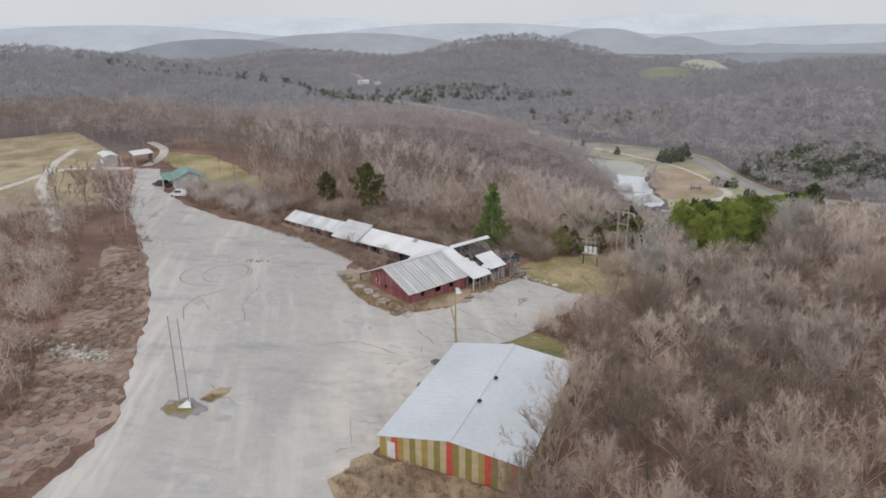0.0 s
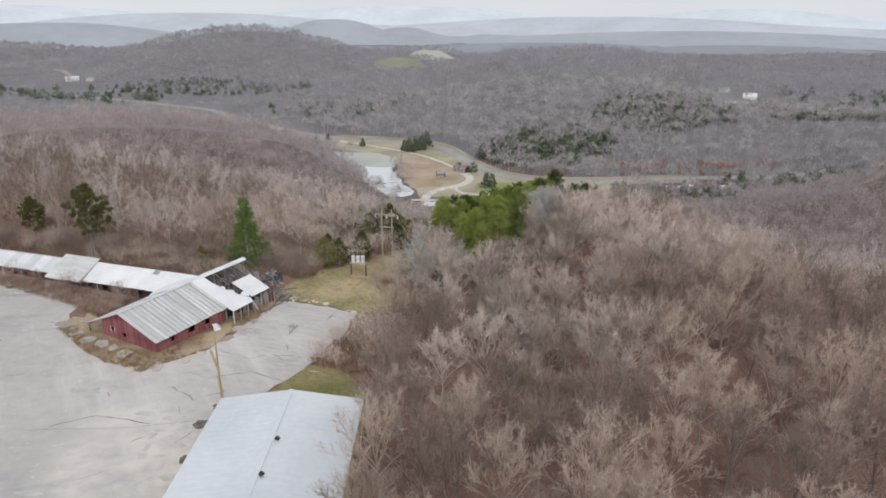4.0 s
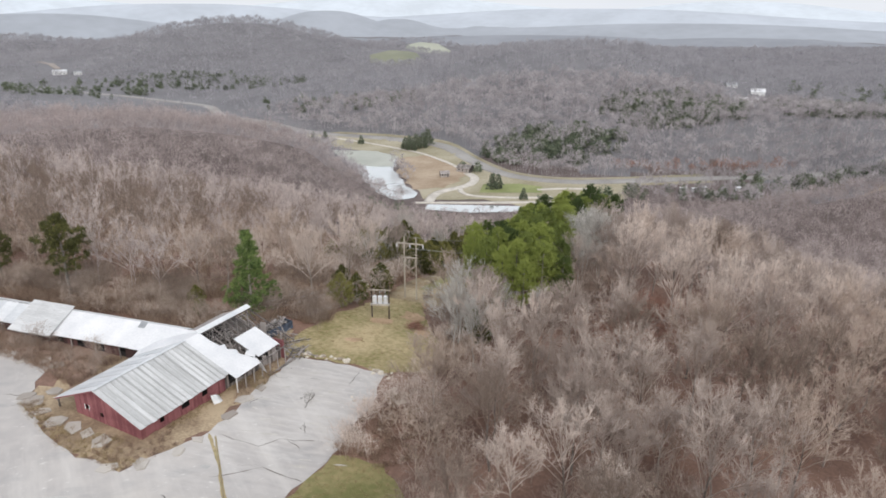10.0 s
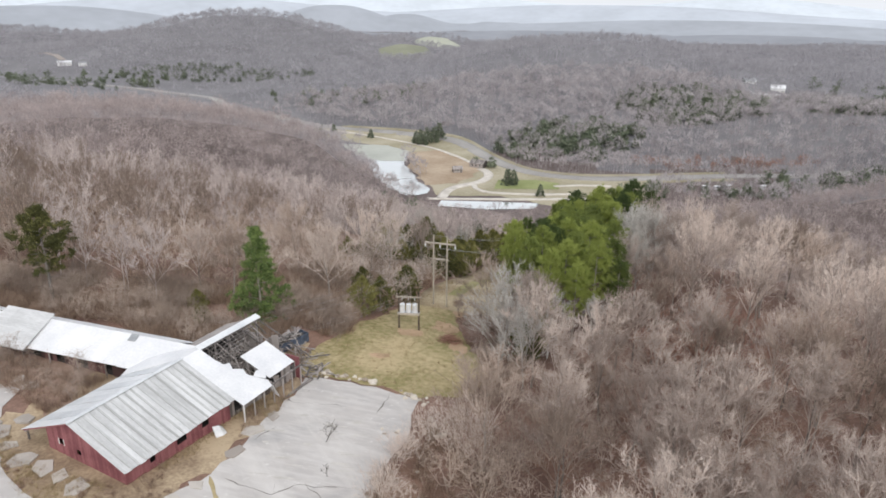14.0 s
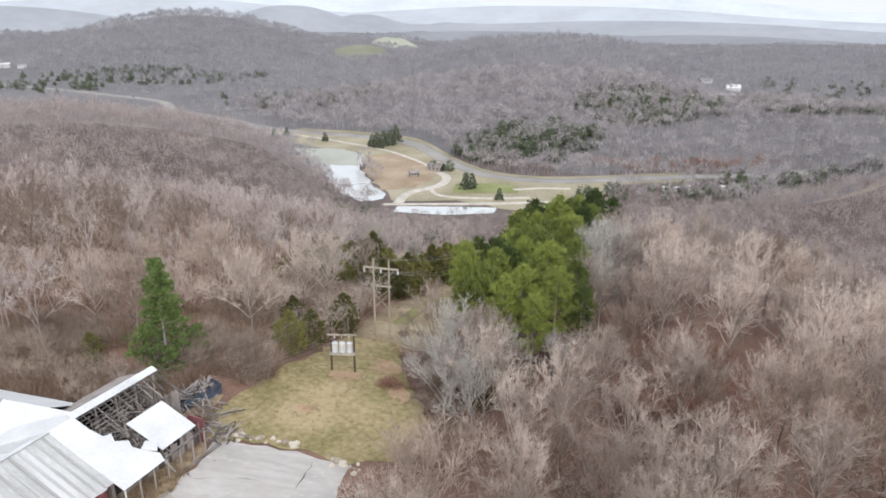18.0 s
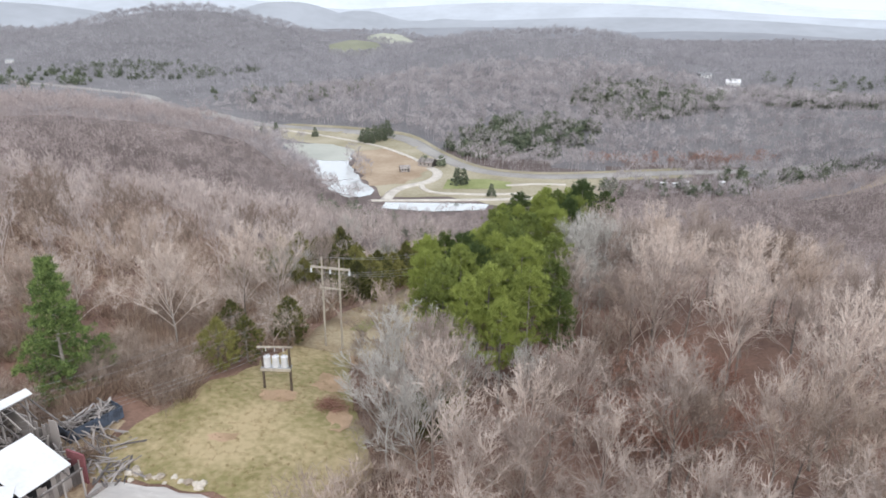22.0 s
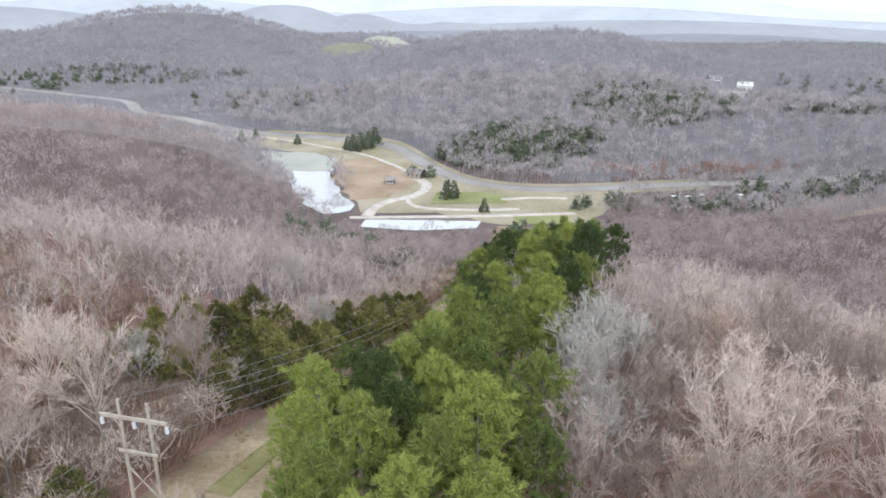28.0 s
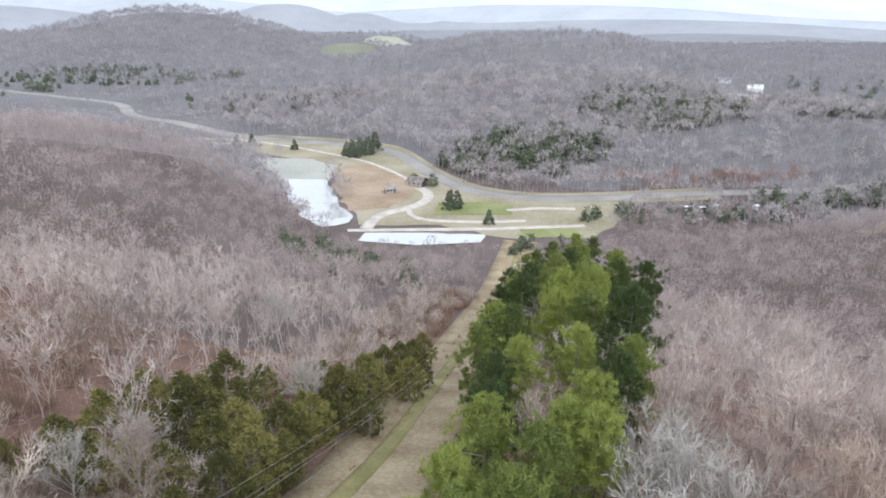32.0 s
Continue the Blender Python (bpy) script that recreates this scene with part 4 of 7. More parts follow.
for end_y, name in ((0.0, "front_panel"), (L, "back_panel")):
    for k, c in enumerate(pattern):
        xa, xb = k * W / n, (k + 1) * W / n
        za, zb = (E - 0.12 + (R - E) * (1 - abs(x / (W / 2) - 1)) for x in (xa, xb))
        bm = bmesh.new()
        d = 0.06 + 0.02 * (k % 2)
        v = [bm.verts.new(p) for p in ((xa, end_y, G), (xb, end_y, G), (xb, end_y, zb), (xa, end_y, za), (xa, end_y + d, G), (xb, end_y + d, G), (xb, end_y + d, zb), (xa, end_y + d, za))]
        for q in ((0, 1, 2, 3), (7, 6, 5, 4), (0, 4, 5, 1), (2, 6, 7, 3), (1, 5, 6, 2), (0, 3, 7, 4)):
            bm.faces.new([v[i] for i in q])
        part(name, bm, M_STRIPE[c], shed)
for x0, x1, name in ((0.0, 0.08, "side_wall"), (W - 0.08, W, "side_wall")):
    for k in range(12):
        part("side_panel", box(bmesh.new(), x0 - 0.01 * (k % 2), x1 + 0.01 * (k % 2), 0.1 + k * (L - 0.1) / 12, 0.1 + (k + 1) * (L - 0.1) / 12 - 0.01, G, E - 0.12), M_STRIPE["YCOC"[k % 4]], shed)
door = part("door", box(bmesh.new(), 0.95, 1.85, -0.06, -0.004, 1.7, 3.75), M_WHITE, shed, "small white door")
part("door_handle", box(bmesh.new(), 1.72, 1.8, -0.12, -0.06, 2.6, 2.75), M_STEEL, door)
for vx, vy in ((8.9, 14.0), (8.75, 8.2)):
    zz = R - (R - E) * (vx - W / 2) / (W / 2)
    vent = part("roof_vent", rod(bmesh.new(), (vx, vy, zz - 0.1), (vx, vy, zz + 0.25), 0.16, 0.16, 10), M_STEEL, shed, "dark round roof vent")
    part("vent_hood", rod(bmesh.new(), (vx, vy, zz + 0.25), (vx, vy, zz + 0.5), 0.3, 0.14, 12), M_DARK, vent)

# ---- red barn with tin roof ----
M_TIN_DARK = material("stained_tin", (0.44, 0.44, 0.43), (0.60, 0.60, 0.59), 0.4, rough=0.5, metal=0.2, bump=0.08, per_object=0.3)
barn = empty("red_barn", (-45.3, 82.9, 0), -26.7, label="derelict red board barn with weathered tin roof", category="barn")


def roof_sheets(parent, x_ridge, z_ridge, x_low, z_low, y0, y1, pitch, mat, name="roof_sheet", thick=0.05, droop=0.0, seed=0, seam=None):
    """Overlapping roofing sheets from the ridge down to the eave, one part each."""
    r = random.Random(seed)
    n = max(1, int(round((y1 - y0) / pitch)))
    for k in range(n):
        a, b = y0 + k * (y1 - y0) / n, y0 + (k + 1) * (y1 - y0) / n
        e = 0.12 * r.random()
        s = 1 if x_low > x_ridge else -1
        lift = 0.018 * (k % 2)
        mid = (a + b) / 2
        bm = bmesh.new()
        rows = []
        for y, up in ((a - 0.02, 0.05), (a + 0.1, 0.05), (a + 0.16, 0.0), (mid, 0.01), (b - 0.08, 0.0), (b + 0.02, 0.02)):
            up += lift
            rows.append([bm.verts.new((x, y, z + up - droop * t * r.random())) for t, x, z in ((0, x_ridge, z_ridge), (0.5, (x_ridge + x_low) / 2, (z_ridge + z_low) / 2 - 0.03), (1, x_low + s * e, z_low - 0.3 * e))])
            rows[-1] += [bm.verts.new((x_low + s * e, y, z_low + up - thick - 0.3 * e)), bm.verts.new((x_ridge, y, z_ridge + up - thick))]
        for p, q in zip(rows, rows[1:]):
            for i in range(4):
                bm.faces.new((p[i], p[i + 1], q[i + 1], q[i]))
        bm.faces.new(rows[0])
        bm.faces.new(rows[-1][::-1])
        bmesh.ops.recalc_face_normals(bm, faces=bm.faces[:])
        part(name, bm, mat, parent)
        if seam:
            d = [(x, y, z + 0.075) for x, z in ((x_ridge, z_ridge), (x_low, z_low)) for y in (a - 0.09, a + 0.12)]
            part("roof_seam", slab(bmesh.new(), [d[0], d[2], d[3], d[1]], 0.03), seam, parent)


roof_sheets(barn, 0.0, 6.5, 7.3, 3.5, -0.55, 13.4, 0.78, M_TIN, seed=1, seam=M_TIN_DARK)
roof_sheets(barn, 0.0, 6.48, -7.5, 3.45, -0.55, 13.4, 1.55, M_TIN_SMOOTH, seed=2)
part("ridge_cap", slab(bmesh.new(), [(-0.22, -0.6, 6.58), (0.22, -0.6, 6.58), (0.22, 13.4, 6.58), (-0.22, 13.4, 6.58)], 0.05), M_TIN_SMOOTH, barn)


def boards(parent, along, fixed, a0, a1, low, top, gaps=(), width=0.3, mat=M_RED, seed=0):
    """Upright boards along x or y with openings (from, to, sill, head)."""
    r = random.Random(seed)
    n = int(round((a1 - a0) / width))
    for k in range(n):
        u, v = a0 + k * (a1 - a0) / n, a0 + (k + 1) * (a1 - a0) / n - 0.012
        m = (u + v) / 2
        spans = [(low, top(m))]
        for g0, g1, sill, head in gaps:
            if g0 < m < g1:
                spans = [(low, sill), (head, top(m))]
        d = 0.035 + 0.02 * r.random()
        for z0, z1 in spans:
            if z1 - z0 < 0.05:
                continue
            z0 += 0.05 * r.random()
            bm = box(bmesh.new(), u, v, fixed - d, fixed + 0.02, z0, z1) if along == "x" else box(bmesh.new(), fixed - 0.02, fixed + d, u, v, z0, z1)
            part("wall_board", bm, mat, parent)


def gable(x):
    return 6.36 - 0.411 * abs(x)


boards(barn, "x", 0.05, -4.4, 6.5, 1.0, gable, ((-2.6, -1.9, 3.1, 3.7), (-0.2, 0.5, 2.7, 3.2)), seed=3)
boards(barn, "y", 6.5, 0.05, 13.2, 0.6, lambda y: 3.72, ((2.6, 3.3, 2.2, 3.2), (6.0, 7.2, 2.1, 3.1), (9.4, 10.3, 2.1, 3.1), (0.9, 2.1, 1.0, 1.6)), seed=4)
boards(barn, "y", -4.4, 0.05, 13.0, 1.2, lambda y: 4.5, ((3, 4, 2.4, 3.8), (8, 9.2, 1.2, 3.7)), seed=5)
part("back_wall", box(bmesh.new(), -4.3, 6.4, 12.9, 13.1, 0.6, 3.7), M_RED, barn)
# Floor coloured near-black in place of the shade indoors.
part("floor_slab", box(bmesh.new(), -4.4, 6.4, 0.1, 13.0, 0.4, 1.9), M_DARK, barn, "littered floor blackened for indoor shade")
for x in (-2.62, -1.88):
    part("window_frame", box(bmesh.new(), x - 0.05, x + 0.05, -0.04, 0.02, 3.05, 3.75), M_WHITE, barn, "broken white window frame")
part("gable_lamp", rod(bmesh.new(), (0, -0.06, 6.0), (0, 0.02, 6.0), 0.12, 0.12, 8), M_WHITE, barn, "white gable fixture")
for x, side in ((0.0, 1), (0.0, -1)):
    part("barge_board", beam(bmesh.new(), (0, -0.5, 6.42), (side * (7.2 if side > 0 else 7.4), -0.5, 3.42), 0.05, 0.16), M_RED, barn)
for y in (-0.3, 4.2, 8.6, 12.8):
    part("porch_post", box(bmesh.new(), -7.25, -7.1, y, y + 0.15, 1.4, 3.45), M_GREYWOOD, barn)
part("porch_beam", box(bmesh.new(), -7.27, -7.07, -0.5, 13.2, 3.25, 3.43), M_GREYWOOD, barn)
for k in range(8):
    part("rafter", beam(bmesh.new(), (-7.3, 0.2 + k * 1.8, 3.36), (-0.1, 0.2 + k * 1.8, 6.36), 0.06, 0.12), M_GREYWOOD, barn)

# ---- ruined rear wing in the same line as the barn ----
wing = empty("collapsed_wing", (-45.3, 82.9, 0), -26.7, label="collapsed wing with white roof torn open over bare rafters", category="ruin")


def slope_z(p):
    return 6.55 - 0.415 * p


def sheet(name, pts, mat, parent, label="", thick=0.07, lift=0.0):
    return part(name, slab(bmesh.new(), [(p, s, slope_z(p) + lift) for p, s in pts], thick), mat, parent, label)


sheet("roof_sheet", [(0, 13.3), (2.0, 13.3), (2.0, 15.95), (0, 15.9)], M_WHITE_ROOF, wing)
sheet("roof_sheet", [(2.0, 13.3), (4.2, 13.3), (4.2, 16.5), (3.4, 16.9), (3.2, 16.2), (2.0, 15.95)], M_WHITE_ROOF, wing, lift=0.012)
sheet("roof_sheet", [(4.2, 13.3), (6.4, 13.35), (6.4, 17.5), (5.6, 17.1), (4.9, 17.4), (4.2, 16.5)], M_WHITE_ROOF, wing)
sheet("roof_sheet", [(6.4, 13.35), (8.4, 13.4), (8.4, 18.0), (7.6, 18.3), (6.4, 17.5)], M_WHITE_ROOF, wing, lift=0.012)
sheet("loose_roof_sheet", [(3.4, 18.6), (7.5, 18.7), (7.5, 23.0), (3.4, 23.0)], M_WHITE_ROOF, wing, "loose white roof panel")
part("hanging_sheet", slab(bmesh.new(), [(7.7, 18.0, 3.4), (8.5, 18.1, 3.0), (8.6, 18.9, 1.2), (7.9, 18.8, 1.5)], 0.05), M_WHITE_ROOF, wing, "torn white sheet hanging at the eave")
part("torn_strip", slab(bmesh.new(), [(6.3, 17.4, 4.0), (7.4, 18.2, 3.6), (6.6, 19.1, 3.9), (5.9, 18.3, 4.2)], 0.04), M_WHITE_ROOF, wing, "crumpled white sheet")
sheet("ridge_strip", [(-0.5, 15.7), (0.25, 15.7), (0.35, 25.7), (-0.4, 25.7)], M_TIN_SMOOTH, wing, "white roof edge left along the ridge", lift=0.05)
part("rear_slope", slab(bmesh.new(), [(-0.4, 15.8, 6.3), (-5.4, 14.6, 4.2), (-5.4, 25.5, 4.2), (-0.4, 25.6, 6.3)], 0.06), M_GREYWOOD, wing, "grey boarded slope beyond the ridge")
for k in range(9):
    part("purlin", beam(bmesh.new(), (-0.5 - 0.52 * k, 15.9, 6.1 - 0.218 * k), (-0.5 - 0.52 * k, 25.4, 6.1 - 0.218 * k), 0.08, 0.07), M_GREYWOOD, wing)
# Wall colour carries the darkness of the ruin's inside.
part("rear_wall", box(bmesh.new(), -5.5, -5.35, 15.0, 25.4, 0.4, 4.15), M_DARK, wing, "rear wall blackened for indoor shade")
part("far_end_wall", box(bmesh.new(), -5.3, -0.5, 25.25, 25.4, 0.4, 4.2), M_GREYWOOD, wing)
for k in range(6):
    part("batten", beam(bmesh.new(), (0.45 + k * 0.42, 15.9 + 0.1 * k, slope_z(0.45 + k * 0.42)), (0.45 + k * 0.42, 25.0 - 1.1 * k, slope_z(0.45 + k * 0.42) - 0.03), 0.09, 0.05), M_GREYWOOD, wing)
for k in range(13):
    s0 = 15.9 + k * 0.78
    whole = k in (0, 1, 4, 8, 12)
    p1 = 8.2 if whole else 1.6 + 1.5 * random.random()
    part("rafter", beam(bmesh.new(), (0.0, s0, slope_z(0) - 0.14), (p1, s0 + 0.1, slope_z(p1) - 0.14 - (0 if whole else 0.5)), 0.06, 0.16), M_GREYWOOD, wing)
    if k % 3 == 0:
        part("ridge_post", box(bmesh.new(), -0.1, 0.05, s0 - 0.07, s0 + 0.07, 0.5, slope_z(0) - 0.2), M_GREYWOOD, wing)
for s0 in (13.6, 15.2, 16.8, 18.4, 20.0, 21.6, 23.2):
    part("porch_post", box(bmesh.new(), 8.1, 8.22, s0, s0 + 0.12, -0.4, slope_z(8.1) - 0.1), M_WHITE if s0 < 14 else M_GREYWOOD, wing)
part("eave_beam", box(bmesh.new(), 8.08, 8.24, 13.4, 23.4, 2.9, 3.04), M_GREYWOOD, wing)
part("sill_wall", box(bmesh.new(), 8.3, 8.55, 13.5, 25.0, -0.8, 0.45), M_GREYWOOD, wing, "low grey foundation wall")
boards(wing, "y", 6.3, 18.6, 24.8, -0.2, lambda y: 1.2 + 1.4 * random.random(), (), 0.4, M_GREYWOOD, 19)
boards(wing, "y", 6.3, 13.4, 18.4, 0.2, lambda y: 3.6, ((14.2, 15.4, 1.2, 2.8), (16.2, 17.6, 1.2, 2.8)), 0.35, M_GREYWOOD, 9)
boards(wing, "x", 25.4, -0.4, 3.2, 0.0, lambda x: 3.2 + 1.5 * random.random(), (), 0.5, M_GREYWOOD, 10)
part("red_wall_piece", box(bmesh.new(), 4.9, 6.9, 24.5, 24.66, 0.2, 3.0), M_RED, wing, "piece of red wall still standing")
# Shade under the torn roof is put into this floor's colour.
part("inner_floor", box(bmesh.new(), -5.3, 6.1, 13.6, 25.2, -0.5, 1.5), M_DARK, wing, "floor under rubble blackened for indoor shade")


def timber_heap(name, x0, x1, y0, y1, z, rise, count, seed, label, parent_pose, long=(1.2, 4.0)):
    """A heap of fallen planks and beams, each one a part."""
    heap = empty(name, *parent_pose, label=label, category="debris")
    r = random.Random(seed)
    shared = []
    for k in range(8):
        bm = bmesh.new()
        l = long[0] + (long[1] - long[0]) * k / 7
        box(bm, -l / 2, l / 2, -0.06 - 0.02 * (k % 3), 0.06 + 0.02 * (k % 3), -0.03, 0.03)
        me = bpy.data.meshes.new("plank")
        bm.to_mesh(me)
        bm.free()
        me.materials.append(M_GREYWOOD)
        shared.append(me)
    for k in range(count):
        ob = new("plank", r.choice(shared))
        ob.parent = heap
        u = r.random()
        ob.matrix_basis = pose(x0 + (x1 - x0) * r.random(), y0 + (y1 - y0) * r.random(), z + rise * u * u + 0.04, r.gauss(0, 10), r.gauss(0, 16 if u < 0.7 else 34), r.random() * 180)
    return heap


BARN_POSE = ((-45.3, 82.9, 0), -26.7)
timber_heap("fallen_rafters", -3.0, 4.6, 16.2, 24.8, 1.55, 2.0, 290, 5, "tangled grey rafters and planks fallen inside the ruin", BARN_POSE)
timber_heap("plank_heap", 4.5, 9.0, 24.6, 28.0, -0.2, 1.1, 70, 6, "grey splintered planks heaped beside the ruin", BARN_POSE)
timber_heap("splintered_boards", 1.0, 5.6, 26.8, 30.6, -0.5, 1.4, 90, 16, "dark splintered boards heaped behind the ruin", BARN_POSE)
timber_heap("roof_litter", 8.7, 9.8, 13.0, 23.0, 0.05, 0.3, 30, 7, "broken boards lying along the foundation", BARN_POSE, (0.4, 1.6))

# ---- long motel wing ----
motel = empty("motel_wing", (-39.0, 98.9, 0), 162.2, label="long low motel wing under a white metal roof", category="building")
MX = 46.8


def long_roof(y_low, z_low, x0, x1, pitch, mat, seed, z_ridge=5.9, y_ridge=0.0, name="roof_sheet", lift=0.0):
    r = random.Random(seed)
    n = int(round((x1 - x0) / pitch))
    for k in range(n):
        a, b = x0 + k * (x1 - x0) / n, x0 + (k + 1) * (x1 - x0) / n
        e, up = 0.06 * r.random(), lift + 0.012 * (k % 2)
        pts = [(a - 0.02, y_ridge, z_ridge + up), (b, y_ridge, z_ridge + up), (b, y_low * (1 + e * 0.3), z_low + up - e), (a - 0.02, y_low * (1 + e * 0.3), z_low + up - e)]
        if y_low > 0:
            pts = pts[::-1]
        part(name, slab(bmesh.new(), pts[::-1] if y_low > 0 else pts, 0.06), mat, motel)


long_roof(3.9, 3.85, -0.5, 29.5, 3.0, M_WHITE_ROOF, 1)
long_roof(3.3, 4.2, 29.5, MX, 2.2, M_TIN_SMOOTH, 2, 5.75)
long_roof(-3.9, 3.85, 3.0, MX, 3.0, M_WHITE_ROOF, 3, 5.88)
long_roof(4.7, 3.95, 21.6, 29.2, 1.9, M_TIN, 4, 6.35, -0.6, "dormer_sheet")
part("dormer_cheek", box(bmesh.new(), 21.7, 21.8, -0.4, 4.4, 3.6, 4.0), M_GREYWOOD, motel)
part("dormer_soffit", box(bmesh.new(), 21.7, 29.1, 3.9, 4.4, 3.55, 3.8), M_GREYWOOD, motel)
boards(motel, "x", 3.0, 0.5, MX - 0.2, 1.2, lambda x: 4.2, tuple((3.0 + 3.6 * k, 4.1 + 3.6 * k, 1.2, 3.5) for k in range(12)), 0.6, M_MAROON, 12)
boards(motel, "x", -3.2, 3.0, MX - 0.2, 1.2, lambda x: 4.1, (), 1.2, M_GREYWOOD, 13)
part("end_wall", box(bmesh.new(), MX - 0.3, MX - 0.15, -3.2, 3.0, 2.0, 4.2), M_RED, motel)
# Near-black block gives the shade seen through the doorways.
part("inner_floor", box(bmesh.new(), 0.5, MX - 0.3, -3.1, 2.9, 0.6, 2.4), M_DARK, motel, "floor blackened for the shade inside the rooms")
for k in range(11):
    part("porch_post", box(bmesh.new(), 2.0 + 4.2 * k, 2.12 + 4.2 * k, 3.55, 3.67, 1.2, 4.0), M_GREYWOOD, motel)
part("roof_patch", slab(bmesh.new(), [(8.2, -0.02, 5.97), (9.3, -0.02, 5.97), (9.3, 0.9, 5.5), (8.2, 0.9, 5.5)][::-1], 0.03), M_STEEL, motel, "grey patch on the roof")
# roof that joins barn and motel
link_roof = empty("valley_roof", (-45.3, 82.9, 0), -26.7, label="white roof joining the barn to the motel wing", category="roof")
part("roof_sheet", slab(bmesh.new(), [(0.0, 13.35, 6.52), (0.0, 16.8, 6.5), (-3.4, 15.5, 5.6), (-7.0, 11.5, 3.75), (-7.3, 13.2, 3.8)][:4], 0.06), M_WHITE_ROOF, link_roof)
part("roof_sheet", slab(bmesh.new(), [(-0.02, 13.38, 6.49), (-3.4, 15.5, 5.58), (-8.5, 14.2, 4.0), (-7.4, 11.0, 3.6), (-7.4, 13.4, 3.5)][:4], 0.06), M_WHITE_ROOF, link_roof)
for x, y in ((-6.8, 12.4), (-7.9, 13.6)):
    part("post", box(bmesh.new(), x - 0.07, x + 0.07, y - 0.07, y + 0.07, 1.2, 3.62), M_GREYWOOD, link_roof)

sheet_down = empty("fallen_sheet", (-34.0, 88.9, ground_z(-34.0, 88.9)), 30, label="crumpled pale sheet of roofing leaning on the barn", category="debris")
part("sheet", slab(bmesh.new(), [(-0.5, 0, 1.1), (0.2, 0.1, 1.0), (0.5, -0.5, 0.06), (-0.3, -0.6, 0.08)], 0.04), M_TIN_SMOOTH, sheet_down)
part("torn_end", slab(bmesh.new(), [(0.2, 0.1, 0.98), (0.6, 0.3, 0.6), (0.9, -0.2, 0.06), (0.5, -0.5, 0.05)], 0.03), M_TIN, sheet_down)

# ---- blue skip behind the ruin ----
skip = empty("waste_skip", (-31.2, 109.8, ground_z(-31.2, 109.8)), 52, label="rusty dark skip with faded blue paint full of scrap", category="skip")
part("body", box(bmesh.new(), -2.6, 2.6, -1.0, -0.94, 0.15, 1.4), M_BLUE, skip)
part("side", box(bmesh.new(), -2.6, 2.6, 0.94, 1.0, 0.15, 1.4), M_GREYWOOD, skip)
part("floor", box(bmesh.new(), -2.6, 2.6, -0.94, 0.94, 0.12, 0.9), M_DARK, skip)
for x in (-2.6, 2.54):
    part("end", box(bmesh.new(), x, x + 0.06, -0.94, 0.94, 0.15, 1.4), M_BLUE, skip)
for k in range(5):
    part("rib", box(bmesh.new(), -2.3 + k * 1.12, -2.2 + k * 1.12, -1.08, -1.0, 0.15, 1.35), M_BLUE, skip)
for x in (-2.0, 2.0):
    part("skid", box(bmesh.new(), x - 0.1, x + 0.1, -0.9, 0.9, -0.15, 0.15), M_GREYWOOD, skip)


timber_heap("skip_load", -2.3, 2.3, -0.7, 0.7, 0.95, 0.9, 46, 21, "splintered scrap boards piled in the skip", ((-31.2, 109.8, ground_z(-31.2, 109.8)), 52), (0.8, 2.6))


# ---- power line ----
def h_frame(x, y, turn, tall, spread, label):
    """Two poles with a crossarm, a lower arm, an X brace and insulators."""
    z = ground_z(x, y)
    e = empty("utility_h_frame", (x, y, z), turn, label=label, category="power pole")
    for s in (-1, 1):
        part("pole", rod(bmesh.new(), (s * spread / 2, 0, -2.5), (s * spread / 2, 0, tall), 0.17, 0.11, 10), M_POLE, e)
        part("arm_brace", beam(bmesh.new(), (s * spread / 2, 0.1, tall - 2.6), (s * (spread / 2 + 0.9), 0.12, tall - 1.35), 0.07), M_POLE, e)
    part("crossarm", box(bmesh.new(), -spread / 2 - 1.5, spread / 2 + 1.5, -0.2, -0.06, tall - 1.45, tall - 1.2), M_POLE, e)
    part("lower_arm", box(bmesh.new(), -spread / 2 - 0.4, spread / 2 + 0.4, -0.2, -0.06, tall - 4.2, tall - 4.0), M_POLE, e)
    for s in (-1, 1):
        part("x_brace", beam(bmesh.new(), (-s * spread / 2, -0.12 - 0.05 * s, tall - 5.2), (s * spread / 2, -0.12 - 0.05 * s, tall - 7.7), 0.09), M_POLE, e)
    for q in (-spread / 2 - 1.4, 0.0, spread / 2 + 1.4):
        ins = part("insulator", rod(bmesh.new(), (q, -0.13, tall - 1.45), (q, -0.13, tall - 2.1), 0.07, 0.09, 8), M_PORCELAIN, e)
        for m in range(3):
            part("disc", rod(bmesh.new(), (q, -0.13, tall - 1.6 - m * 0.18), (q, -0.13, tall - 1.66 - m * 0.18), 0.13, 0.15, 10), M_PORCELAIN, ins)
    return e, z


TALL, FAR_TALL = 12.6, 20.0
frame_a, za = h_frame(-11.4, 134.4, -16, TALL, 2.3, "wooden two-pole power frame with crossarm and X brace")
frame_b, zb = h_frame(35.3, 268.0, -16, FAR_TALL, 2.3, "wooden two-pole power frame down the cleared line")


def wire(name, a, b, sag, thick=0.019, label="thin aluminium power line sagging between poles"):
    cu = bpy.data.curves.new(name, "CURVE")
    cu.dimensions, cu.bevel_depth, cu.bevel_resolution = "3D", thick, 0
    sp = cu.splines.new("POLY")
    n = 14
    sp.points.add(n)
    for k in range(n + 1):
        t = k / n
        p = Vector(a).lerp(Vector(b), t)
        sp.points[k].co = (p.x, p.y, p.z - sag * 4 * t * (1 - t), 1)
    ob = new(name, cu)
    cu.materials.append(M_WIRE)
    return tagged(ob, label, "power line", "power lines")


def arm_end(ob, q, tall):
    return ob.matrix_world @ Vector((q, -0.13, tall - 2.1))


